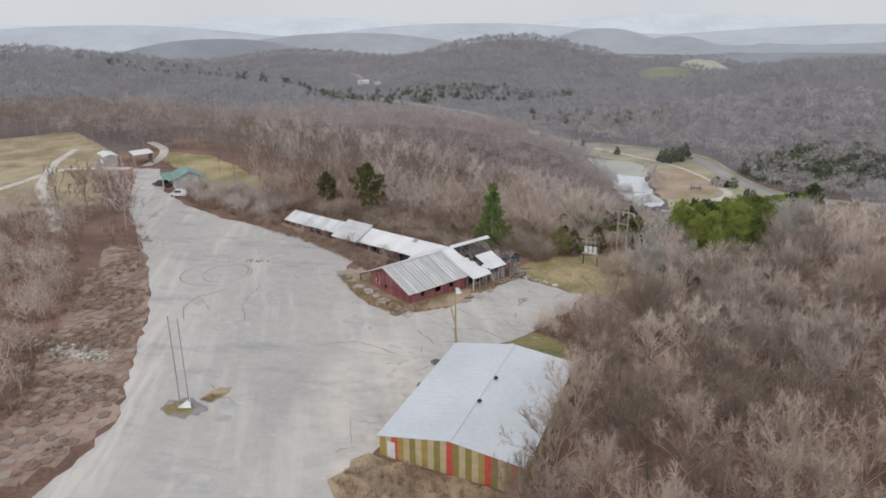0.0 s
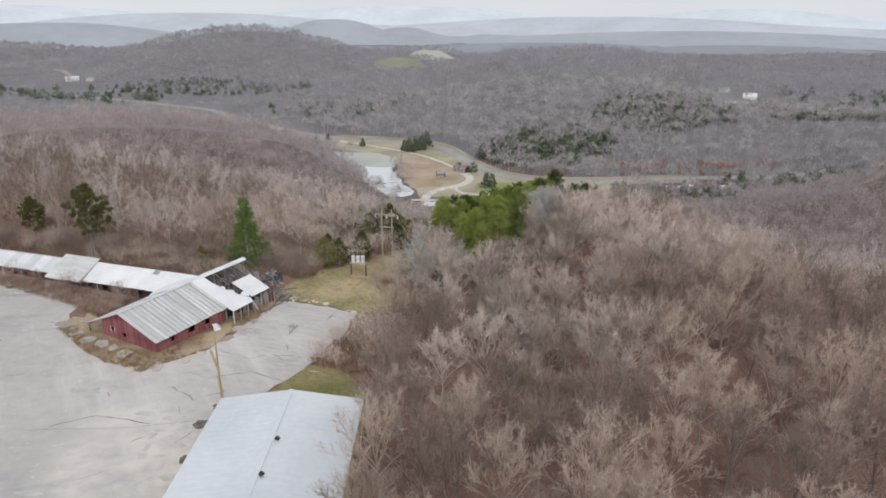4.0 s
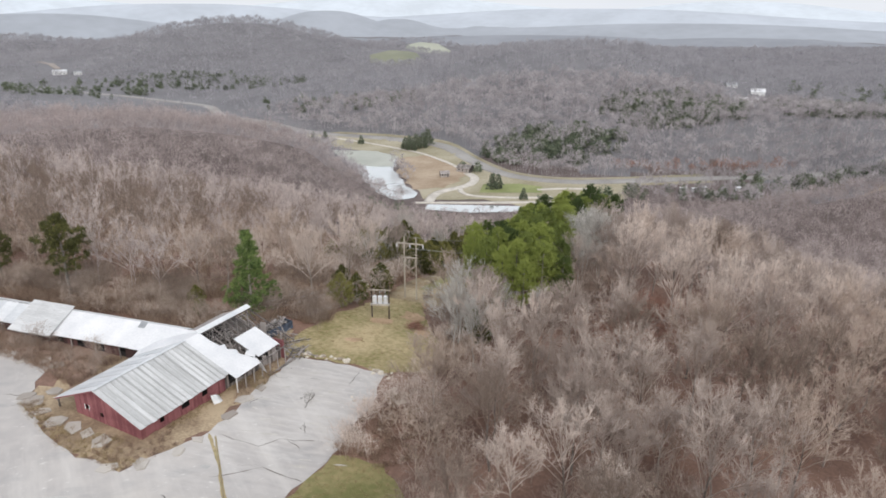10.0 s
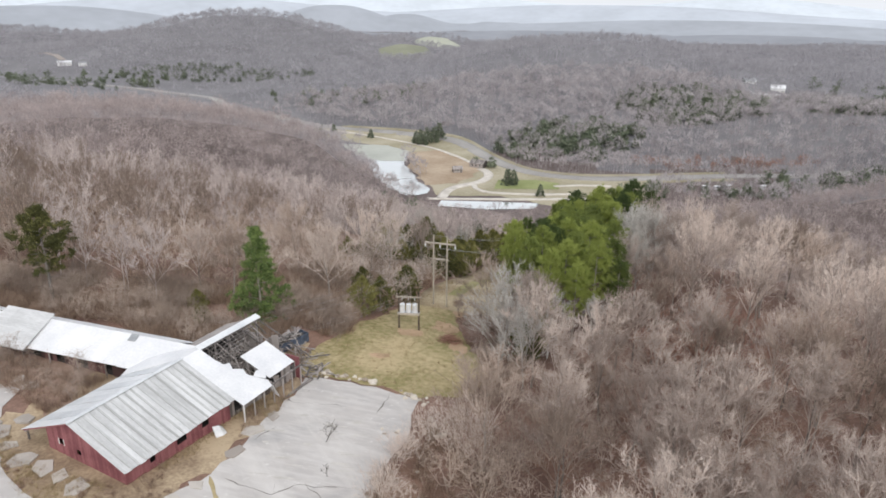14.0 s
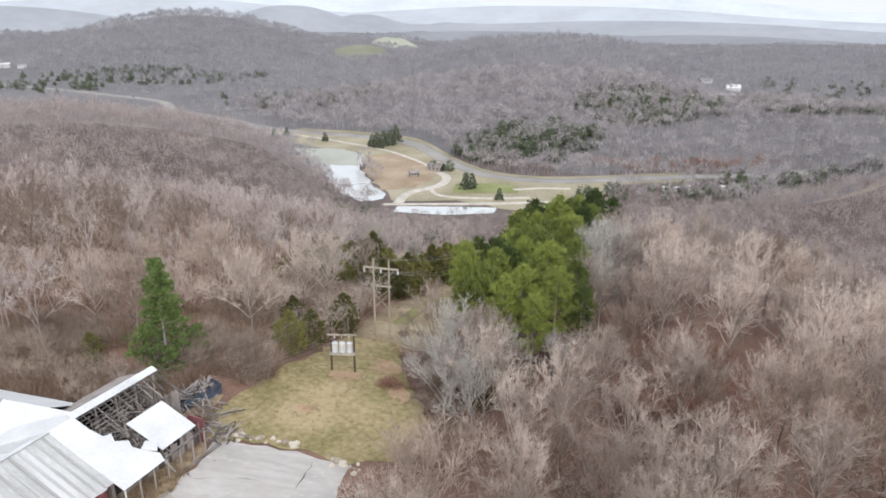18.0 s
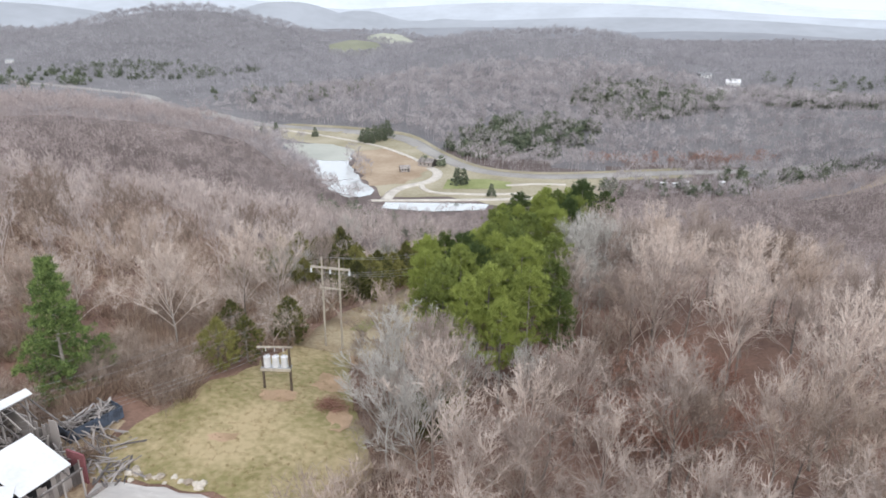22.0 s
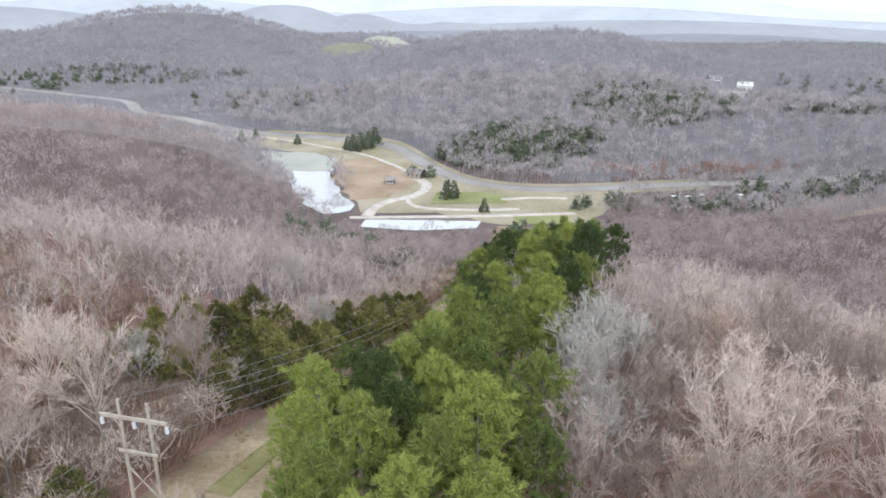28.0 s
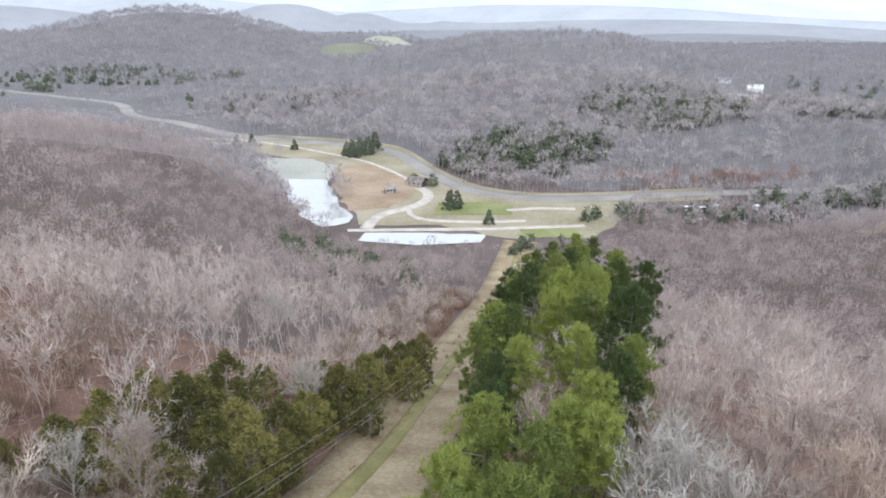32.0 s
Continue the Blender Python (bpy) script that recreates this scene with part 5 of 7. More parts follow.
bpy.context.view_layer.update()
for q in (-2.55, 0.0, 2.55):
    wire("power_line", arm_end(frame_a, q, TALL), arm_end(frame_b, q, FAR_TALL), 6.5)
for q, end in ((-2.55, (-39, 106, 5.4)), (0.0, (-38, 105, 5.4)), (2.55, (-37, 104, 5.4))):
    wire("power_line", arm_end(frame_a, q, TALL), end, 2.0, 0.012)
for q in (-1.15, 1.15):
    wire("ground_wire", frame_a.matrix_world @ Vector((q, 0, TALL)), frame_b.matrix_world @ Vector((q, 0, FAR_TALL)), 5.5)

M_CREOSOTE = plain("creosote_brown", (0.11, 0.085, 0.065), 0.8, vary=0.3)
rack = empty("transformer_rack", (-15.75, 119.1, ground_z(-15.75, 119.1)), -4, label="two-post rack holding three pale transformers", category="transformer rack")
for s in (-1, 1):
    part("post", rod(bmesh.new(), (s * 1.45, 0, -1.2), (s * 1.45, 0, 6.0 if s > 0 else 5.7), 0.15, 0.11, 10), M_CREOSOTE, rack)
part("platform", box(bmesh.new(), -1.6, 1.6, -0.45, 0.45, 2.65, 2.85), M_STEEL, rack, "grey platform")
part("platform_rail", box(bmesh.new(), -1.6, 1.6, -0.55, -0.45, 2.55, 2.85), M_POLE, rack)
part("top_arm", box(bmesh.new(), -1.9, 1.9, -0.2, -0.08, 5.15, 5.32), M_POLE, rack)
for k in range(3):
    x = -0.95 + 0.92 * k
    tank = part("transformer_tank", rod(bmesh.new(), (x, 0, 2.85), (x, 0, 4.05), 0.37, 0.37, 16), M_PORCELAIN, rack, "pale round transformer tank")
    part("tank_lid", rod(bmesh.new(), (x, 0, 4.05), (x, 0, 4.14), 0.4, 0.3, 16), M_PORCELAIN, tank)
    for s in (-0.15, 0.15):
        part("bushing", rod(bmesh.new(), (x + s, 0, 4.12), (x + s, 0, 4.42), 0.05, 0.03, 6), M_STEEL, tank)
    part("cutout", rod(bmesh.new(), (x, -0.16, 5.1), (x, -0.2, 4.75), 0.05, 0.05, 6), M_PORCELAIN, rack)
rt = rack.matrix_world @ Vector((0, -0.1, 5.3))
for k in range(3):
    wire("service_line", rt + Vector((-1.2 + 1.2 * k, 0, 0)), (-36.5 + 0.6 * k, 103.5 - 0.6 * k, 4.4), 0.8, 0.012)


# ---- lamp and utility poles in the lot ----
def lot_pole(x, y, tall, r, mat, label, arms=True):
    z = ground_z(x, y)
    e = empty("lot_light_pole", (x, y, z), 20, label=label, category="light pole")
    part("pole", rod(bmesh.new(), (0, 0, -0.6), (0, 0, tall), r, r * 0.7, 10), mat, e)
    part("base", rod(bmesh.new(), (0, 0, -0.3), (0, 0, 0.35), r * 2.2, r * 1.9, 10), M_CONC, e)
    if arms:
        part("arm", beam(bmesh.new(), (0, 0, tall - 0.2), (0.9, 0, tall - 0.05), 0.06), M_STEEL, e)
        part("lamp_head", box(bmesh.new(), 0.8, 1.4, -0.15, 0.15, tall - 0.14, tall + 0.02), M_STEEL, e)
    return e


M_TANPOLE = material("tan_pole", (0.30, 0.25, 0.15), (0.44, 0.38, 0.25), 1.5, spread=(1, 1, 0.15))
lot_pole(-26.2, 67.3, 9.9, 0.13, M_TANPOLE, "tan wooden pole at the edge of the lot", False)
lot_pole(-50.3, 37.4, 12.0, 0.085, M_STEEL, "tall thin grey light pole in a grass island", False)
lot_pole(-49.6, 38.1, 11.6, 0.075, M_STEEL, "tall thin grey light pole in a grass island", False)


# ---- evergreens ----
def foliage(seed, clumps, blades, length, width, place, lean=0.3):
    """Needle sprays: slim triangles bursting from each clump; place(r) gives a clump's centre and its outward way."""
    r = np.random.RandomState(seed)
    v, f = [], []
    for _ in range(clumps):
        c, out, size = place(r)
        for _ in range(blades):
            d = r.normal(0, 1, 3) + np.array(out) * 0.9 + [0, 0, lean]
            d /= np.linalg.norm(d)
            w = np.cross(d, r.normal(0, 1, 3))
            w /= np.linalg.norm(w) + 1e-6
            l, k = length * size * (0.6 + 0.7 * r.rand()), width * size
            a = np.array(c) + r.normal(0, 0.28 * length, 3)
            i = len(v)
            v += [a - w * k, a + w * k, a + d * l]
            f.append((i, i + 1, i + 2))
    return np.array(v), np.array(f)


def pine_place(tall, broad=1.0):
    """Tufts round the tips of boughs set in whorls: a rounded cone, broken by gaps between the boughs."""
    boughs = []

    def place(r):
        if not boughs:
            for k in range(40):
                t = ((k + r.rand()) / 40) ** 0.9
                reach = broad * tall * 0.215 * min(1.0, 0.55 + 1.3 * t) * (1 - t) ** 0.55 * r.uniform(0.6, 1.12) + 0.15
                boughs.append((k * 2.4 + r.normal(0, 0.35), reach, tall * (0.36 + 0.6 * t), r.uniform(0.1, 0.45), tall * r.uniform(0.02, 0.034)))
        a, reach, z, lift, q = boughs[r.randint(len(boughs))]
        f = 1 - 0.6 * r.rand() ** 1.6
        side = r.normal(0, 1, 3) * [q, q, 0.6 * q]
        c = np.array([math.cos(a) * reach * f, math.sin(a) * reach * f, z + lift * reach * f * f]) + side
        return c, np.array([0.5 * math.cos(a), 0.5 * math.sin(a), 0.75]), 0.75 + 0.4 * r.rand()
    return place


def spruce_place(tall, base, rad0):
    """Tufts round drooping boughs in uneven tiers."""
    boughs = []

    def place(r):
        if not boughs:
            for k in range(70):
                t = ((k + r.rand()) / 70) ** 1.15
                boughs.append((k * 2.4 + r.normal(0, 0.4), rad0 * (1 - t) ** 0.75 * r.uniform(0.62, 1.15) + 0.12, base + (tall - base) * t, r.uniform(-0.2, 0.12), 0.2 + 0.22 * (1 - t)))
        a, reach, z, lift, q = boughs[r.randint(len(boughs))]
        f = 1 - 0.75 * r.rand() ** 1.4
        c = np.array([math.cos(a) * reach * f, math.sin(a) * reach * f, z + lift * reach * f]) + r.normal(0, 1, 3) * [q, q, 0.6 * q]
        return c, (0.7 * math.cos(a), 0.7 * math.sin(a), 0.4), 0.7 + 0.45 * r.rand()
    return place


def cone_place(tall, base, rad0):
    def place(r):
        t = 1 - math.sqrt(r.rand())
        rad = rad0 * (1 - t) * (0.55 + 0.5 * r.rand()) + 0.1
        a = r.rand() * math.tau
        return (math.cos(a) * rad, math.sin(a) * rad, base + (tall - base) * t), (math.cos(a), math.sin(a), -0.15), 0.7 + 0.5 * (1 - t)
    return place


def egg_place(tall, rad0):
    def place(r):
        t = r.rand()
        rad = rad0 * math.sin(math.pi * min(1, 0.2 + 0.8 * t)) * (0.5 + 0.6 * r.rand())
        a = r.rand() * math.tau
        return (math.cos(a) * rad, math.sin(a) * rad, tall * (0.06 + 0.9 * t)), (math.cos(a), math.sin(a), 0.4), 0.8 + 0.4 * r.rand()
    return place


def limbs_mesh(seed, tall, reach, count, low):
    r = np.random.RandomState(seed)
    segs = []
    for k in range(count):
        z, a = tall * (low + (0.93 - low) * k / count), k * 2.4
        l = reach * (1 - 0.75 * k / count)
        segs.append((0, 0, z, math.cos(a) * l, math.sin(a) * l, z + 0.18 * l, 0.05, 0.015))
    return segs


def evergreen_kind(seed, tall, radius, clumps, blades, length, width, place, low):
    trunk = [(0, 0, -0.6, 0.1, 0.05, tall * 0.5, radius, radius * 0.6), (0.1, 0.05, tall * 0.5, 0, 0, tall * 0.96, radius * 0.6, 0.03)]
    return arrays("trunk", *tubes(trunk + limbs_mesh(seed, tall, tall * 0.17, 18, low), 6)), arrays("crown", *foliage(seed, clumps, blades, length, width, place))


def plant(kind, name, x, y, scale, mat, label, group):
    e = empty(name, (x, y, ground_z(x, y)), random.uniform(0, 360), label=label, category="tree", group=group)
    e.scale = (scale * random.uniform(0.93, 1.07), scale * random.uniform(0.93, 1.07), scale)
    for nm, me, m in zip(("trunk", "crown"), kind, (M_BARK, mat)):
        link(nm, me, m, e)


PINE_KINDS = [evergreen_kind(60 + s, 17, 0.2, 500, 32, 0.42, 0.034, pine_place(17), 0.35) for s in range(5)]
for k, (x, y, s) in enumerate(PINES):
    plant(PINE_KINDS[k % 5], "pine_tree", x, y, s * (1.2 if y > 200 else 1.06), M_NEEDLE, "bright green pine with a full rounded crown", "pines beside the power line")
spruce_kind = evergreen_kind(70, 13.2, 0.2, 820, 32, 0.42, 0.045, spruce_place(13.2, 0.6, 4.2), 0.1)
plant(spruce_kind, "spruce_tree", -36.6, 117.0, 1.06, M_SPRUCE, "dark green conical spruce behind the ruin", "")
pine_yard = evergreen_kind(71, 13, 0.24, 430, 34, 0.45, 0.042, pine_place(13, 1.5), 0.3)
plant(pine_yard, "pine_tree", -66.4, 117.4, 1.14, M_CEDAR, "olive green pine behind the motel wing", "")
plant(pine_yard, "pine_tree", -80.0, 122.0, 0.8, M_CEDAR, "olive green pine behind the motel wing", "")
CEDAR_KINDS = [evergreen_kind(80 + s, 6, 0.1, 190, 30, 0.36, 0.035, egg_place(6, 2.1), 0.1) for s in range(3)]
CEDARS = [(-27.7, 170, 0.9), (-25.1, 174.2, 1.1), (-22.8, 179.9, 1.2), (-19.8, 182.8, 1.1), (-15.3, 185.9, 1.35), (-16.1, 165.7, 0.9), (-8.6, 170.3, 1.0), (-7.7, 178.5, 1.0), (-11.8, 175.8, 1.1), (-13.8, 173.8, 1.0), (-2.1, 190.6, 1.1), (1.4, 196.4, 1.1), (5.3, 211.6, 1.0), (9.4, 230.1, 0.9), (-5.3, 197.2, 0.9), (-12.7, 192.8, 0.9), (-20, 167.5, 0.8), (-23.7, 166.8, 0.9), (-17.5, 178, 1.2), (-12.5, 181, 0.8), (-4.8, 183.5, 0.9), (0, 203, 0.9), (3, 206, 1.0), (7.5, 221, 0.9), (-10.5, 165, 0.9), (-6.5, 173.5, 0.8), (-3.5, 186.5, 0.8), (-17, 134.5, 0.8), (-20.6, 126.5, 0.7), (-23, 123.6, 0.75), (-44.3, 114.5, 0.4), (-46, 118, 0.45), (1.6, 113.5, 0.9), (0.5, 110, 0.8), (-24.5, 135, 0.6), (-13.2, 160, 0.7), (-9.5, 175, 0.7), (-6.4, 186, 0.8), (-2.6, 193.5, 0.85), (0.6, 200.5, 0.7), (3.6, 211, 0.8), (5.8, 219.5, 0.6), (8.6, 234, 0.6)]
more = random.Random(31)
CEDARS += [(x + more.uniform(-4, 4), y + more.uniform(-4, 4), s * more.uniform(0.6, 1.0)) for x, y, s in CEDARS[:27:2]]
for k, (x, y, s) in enumerate(CEDARS):
    plant(CEDAR_KINDS[k % 3], "cedar_tree", x, y, 1.4 * s, M_CEDAR, "olive green cedar beside the power line clearing", "cedars along the clearing")

# pale-barked trees at the edge of the clearing
for k, (x, y, s) in enumerate(((-3.5, 104.0, 0.95), (-1.0, 101.5, 0.9), (-3.0, 109.5, 1.0), (3.5, 111.5, 0.72), (9.5, 113.5, 0.7), (-17.1, 228.0, 1.05), (23.4, 146.5, 1.1), (21.4, 139.5, 1.1), (25.5, 152.5, 1.1), (21, 133, 1.0), (26, 143, 1.05), (-6.3, 189.8, 0.7), (-20.1, 172.3, 0.65), (-23.3, 162.5, 0.7))):
    e = empty("pale_tree", (x, y, ground_z(x, y)), 70 * k, label="pale silver-barked leafless tree at the clearing edge", category="tree", group="pale trees at the clearing")
    e.scale = (s, s, s)
    for nm, src in (("trunk", kinds[k % 4][0]), ("crown", kinds[k % 4][1])):
        me = src.copy()
        me.materials.clear()
        link(nm, me, M_PALE, e)

# ---- far evergreens, valley trees ----
FIR = [foliage(90 + s, 16, 10, 2.4, 0.4, cone_place(9, 0.8, 2.2)) for s in range(4)]
ex, ey, es = [], [], []
for cx, cy, rx, ry, n in ((80, 545, 55, 38, 120), (195, 620, 62, 58, 130), (330, 610, 65, 50, 110), (-295, 905, 120, 55, 170), (-440, 800, 110, 85, 120), (-110, 740, 90, 40, 40), (600, 700, 260, 160, 110), (-700, 800, 200, 120, 120), (-30, 372, 16, 14, 16), (60, 385, 25, 8, 10), (150, 432, 70, 10, 30), (250, 455, 60, 15, 24), (20, 500, 12, 10, 4), (-8, 340, 18, 22, 14)):
    a, q = rnd.uniform(0, math.tau, n), np.sqrt(rnd.uniform(0, 1, n))
    ex.append(cx + rx * q * np.cos(a)), ey.append(cy + ry * q * np.sin(a)), es.append(rnd.uniform(0.85, 1.35, n) if cx > 0 and cy > 440 else rnd.uniform(0.5, 1.0, n))
ex, ey, es = map(np.concatenate, (ex, ey, es))
k = near_line(ex, ey, HIGHWAY) > 10
ex, ey, es = ex[k], ey[k], es[k]
stamp("far_evergreens", FIR, ex, ey, height(ex, ey), es, rnd.uniform(0, math.tau, len(ex)), M_PINE_FAR, "dark evergreens scattered through the far woods", "woods")
valley_fir = evergreen_kind(95, 12, 0.2, 70, 30, 1.1, 0.16, cone_place(12, 0.5, 3.6), 0.1)
for x, y, s in ((-31, 572, 1.1), (-27, 580, 1.2), (-36, 575, 1.0), (-22, 584, 1.2), (-17.5, 592, 1.3), (-33, 583, 1.0), (-75, 600, 0.7), (27, 450, 1.0), (31, 452, 0.9), (44.6, 424.5, 0.7), (-118, 612, 0.8), (-108, 615, 0.8), (-84, 500, 0.8), (-78, 492, 0.9)):
    plant(valley_fir, "valley_evergreen", x, y, s, M_PINE_FAR, "dark evergreen standing in the valley meadow", "valley evergreens")


# ---- brush, weeds and dead grass ----
def tuft(seed, tall, spread, n, width):
    r = np.random.RandomState(seed)
    segs = []
    for _ in range(n):
        a, q = r.rand() * math.tau, spread * r.rand()
        b = np.array([math.cos(a) * q * 0.5, math.sin(a) * q * 0.5, -0.05])
        e = b + [math.cos(a) * q * 0.8 + r.normal(0, 0.1), math.sin(a) * q * 0.8 + r.normal(0, 0.1), tall * (0.5 + 0.6 * r.rand())]
        segs.append((*b, *e, width, 0))
    return blades(segs, seed)


BUSH = [tuft(s, 1.3, 1.0, 46, 0.02) for s in range(4)]
SHRUB = [joined_tree(120 + s, 4.0, 1.5, 4, 46, 2, 0.8, 0.014) for s in range(4)]
WEED = [tuft(10 + s, 0.45, 0.4, 20, 0.016) for s in range(4)]


def spread_over(name, templates, area, count, mat, label, lo, hi, avoid=(), seed=1):
    r = np.random.RandomState(seed)
    xs, ys = [q[0] for q in area], [q[1] for q in area]
    x, y = r.uniform(min(xs), max(xs), count * 4), r.uniform(min(ys), max(ys), count * 4)
    k = inside(x, y, area) & (wobble(x, y, 9, seed) > -0.35)
    for a in avoid:
        k &= ~inside(x, y, a)
    x, y = x[k][:count], y[k][:count]
    return stamp(name, templates, x, y, height(x, y), r.uniform(lo, hi, len(x)), r.uniform(0, math.tau, len(x)), mat, label, "brush")


SKIP_SPOT = [(-36, 106), (-27, 105), (-25.5, 113), (-31, 117)]
BARN_YARD = [(-57, 86), (-48, 78), (-39.5, 74), (-32.5, 82.5), (-29, 94), (-27, 103), (-30, 112), (-34, 96), (-40, 79.5), (-50, 82), (-54.5, 87)]
MOTEL_FRONT = [(-50, 89), (-50, 98), (-86, 109.5), (-98, 109), (-85, 104), (-71, 100), (-58, 94)]
BEHIND = [(-30, 104), (-34, 115), (-60, 116), (-86, 121), (-100, 116), (-100, 126), (-60, 128), (-24, 124), (-24, 112)]
LEFT_SCRUB = [(-60, 5), (-66, 28), (-80, 45), (-95, 62), (-112, 80), (-130, 96), (-150, 105), (-150, 80), (-118, 45), (-95, 10), (-75, -10)]
LEFT_EDGE = [(-99, 84), (-126, 106), (-150, 130), (-165, 138), (-160, 120), (-130, 97), (-105, 80)]
RIGHT_EDGE = [(-13.2, 93), (-14.5, 89), (-16.8, 84), (-18, 79), (-12, 77), (-6, 80), (-5, 92), (-8, 96)]
HOUSE_EDGE = [(-86, 108), (-115, 115), (-128, 124), (-120, 135), (-100, 124), (-86, 116)]
spread_over("barn_weeds", BUSH, BARN_YARD, 700, M_BRUSH, "dry reddish weeds round the barn", 0.2, 0.6, seed=3)
spread_over("barn_grass", WEED, BARN_YARD, 1800, M_STRAW, "yellow dead grass round the barn", 0.6, 1.3, seed=4)
spread_over("motel_weeds", BUSH, MOTEL_FRONT, 650, M_BRUSH, "reddish brush overgrowing the motel front", 0.4, 1.0, seed=5)
spread_over("motel_saplings", SHRUB, MOTEL_FRONT, 80, M_TWIG_BROWN, "bare saplings before the motel wing", 0.5, 0.95, seed=6)
spread_over("back_brush", BUSH, BEHIND, 2800, M_BRUSH, "brown brush behind the motel", 0.8, 1.8, (SKIP_SPOT,), seed=7)
spread_over("back_shrubs", SHRUB, BEHIND, 360, M_TWIG_BROWN, "bare shrubs behind the motel", 0.6, 1.1, (SKIP_SPOT,), seed=8)
spread_over("left_brush", BUSH, LEFT_SCRUB, 1000, M_BRUSH, "reddish brush along the edge of the lot", 0.5, 1.5, seed=9)
spread_over("left_shrubs", SHRUB, LEFT_SCRUB, 330, M_TWIG, "bare grey shrubs along the edge of the lot", 0.8, 1.8, seed=10)
spread_over("edge_brush", BUSH, LEFT_EDGE, 500, M_BRUSH, "reddish brush by the entrance road", 0.4, 1.1, seed=11)
spread_over("house_brush", BUSH, HOUSE_EDGE, 1300, M_BRUSH, "brown brush beside the entrance road", 0.4, 1.1, seed=12)
spread_over("house_shrubs", SHRUB, HOUSE_EDGE, 170, M_TWIG_MID, "bare shrubs beside the entrance road", 0.6, 1.3, seed=33)
spread_over("lot_edge_shrubs", SHRUB, RIGHT_EDGE, 70, M_TWIG, "thin bare shrubs crowding the edge of the lot", 0.55, 1.1, seed=13)
spread_over("lot_edge_brush", BUSH, RIGHT_EDGE, 260, M_BRUSH, "brown brush at the edge of the lot", 0.4, 1.0, seed=14)
spread_over("clearing_grass", WEED, LAWN, 1500, M_STRAW, "tufts of dead grass in the clearing", 0.35, 0.9, seed=15)
spread_over("strip_grass", WEED, LAWN2, 700, M_STRAW, "tufts of dead grass by the shed", 0.3, 0.8, seed=16)
CLEARING = [(-14, 138), (-7.5, 168), (3, 212), (19, 280), (30, 325), (44, 325), (30, 280), (13, 212), (2, 168), (-6, 138)]
spread_over("clearing_weeds", BUSH, CLEARING, 900, M_STRAW, "dry weeds along the cleared strip", 0.25, 0.7, seed=17)
BANK = [(-16, 134), (-9.5, 168), (1, 212), (16, 280), (30, 325), (20, 330), (0, 290), (-18, 215), (-32, 170), (-30, 130), (-24, 118)]
spread_over("thicket_brush", BUSH, [(2, 222), (13, 262), (28, 322), (14, 332), (-1, 282), (-9, 236)], 900, M_BRUSH, "tan leafless thicket beside the cleared strip", 1.2, 2.4, seed=53)
spread_over("bank_brush", BUSH, BANK, 1300, M_BRUSH, "tangled brown brush beside the clearing", 0.7, 1.7, seed=18)
spread_over("bank_shrubs", SHRUB, BANK, 420, M_TWIG, "bare shrubs beside the clearing", 0.7, 1.5, seed=19)
LAWN_EDGE = [(-9, 100), (-6, 104), (-7, 112), (-8, 120), (-9, 138), (-5, 138), (-1.5, 122), (-1, 106), (-6, 97)]
spread_over("lawn_edge_brush", BUSH, LAWN_EDGE, 300, M_BRUSH, "brown brush along the clearing's edge", 0.4, 1.0, seed=22)
spread_over("lawn_edge_shrubs", SHRUB, LAWN_EDGE, 60, M_TWIG, "bare shrubs along the clearing's edge", 0.5, 1.0, seed=23)
pile = empty("brush_pile", (-9.9, 115.5, ground_z(-9.9, 115.5)), 0, label="reddish pile of cut brush at the clearing's edge", category="brush pile")
pile_r, pile_rows = np.random.RandomState(61), []
for k in range(240):
    q = pile_r.normal(0, 0.75, 3) * [1, 1.3, 0]
    d = pile_r.normal(0, 1, 3) * [1, 1, 0.35]
    d *= 0.9 / np.linalg.norm(d)
    h = 1.1 * math.exp(-(q[0] ** 2 + q[1] ** 2)) * pile_r.rand() + 0.1
    pile_rows.append((*(q - d + [0, 0, h]), *(q + d + [0, 0, h]), 0.025, 0.008))
link("tangle", arrays("tangle", *tubes(pile_rows, 3)), M_RUSSET, pile)
LAWN_BANK = [(-28.6, 107), (-24.5, 116), (-20, 124.5), (-17, 132.5), (-14.5, 140), (-19, 142), (-27, 130), (-34, 118), (-33, 106)]
spread_over("lawn_bank_brush", BUSH, LAWN_BANK, 420, M_BRUSH, "dark tangled brush along the clearing", 0.5, 1.2, (SKIP_SPOT,), seed=24)
SHED_FRONT = [(-25, 39), (-8, 38.6), (-6, 30), (-20, 26), (-27, 33)]
spread_over("shed_brush", BUSH, SHED_FRONT, 260, M_BRUSH, "dead brush before the shed", 0.3, 0.9, seed=20)
UNDER = [(-6, 60), (-4, 100), (8, 140), (60, 150), (90, 100), (70, 50), (30, 20), (0, 30)]
BACK_STRIP = [(-36, 104.5), (-82, 119), (-80, 127), (-33, 113)]
spread_over("wall_brush", BUSH, BACK_STRIP, 1100, M_BRUSH, "brown brush against the back of the motel", 0.7, 1.6, (SKIP_SPOT,), seed=29)
spread_over("wall_shrubs", SHRUB, BACK_STRIP, 130, M_TWIG_BROWN, "bare shrubs against the back of the motel", 0.6, 1.1, (SKIP_SPOT,), seed=30)
GULLY = [(-34, 112), (-20, 127), (-14, 150), (-12, 166), (-30, 172), (-38, 140)]
spread_over("gully_brush", BUSH, GULLY, 1500, M_BRUSH, "dark tangled brush below the clearing", 1.1, 2.1, (SKIP_SPOT,), seed=31)
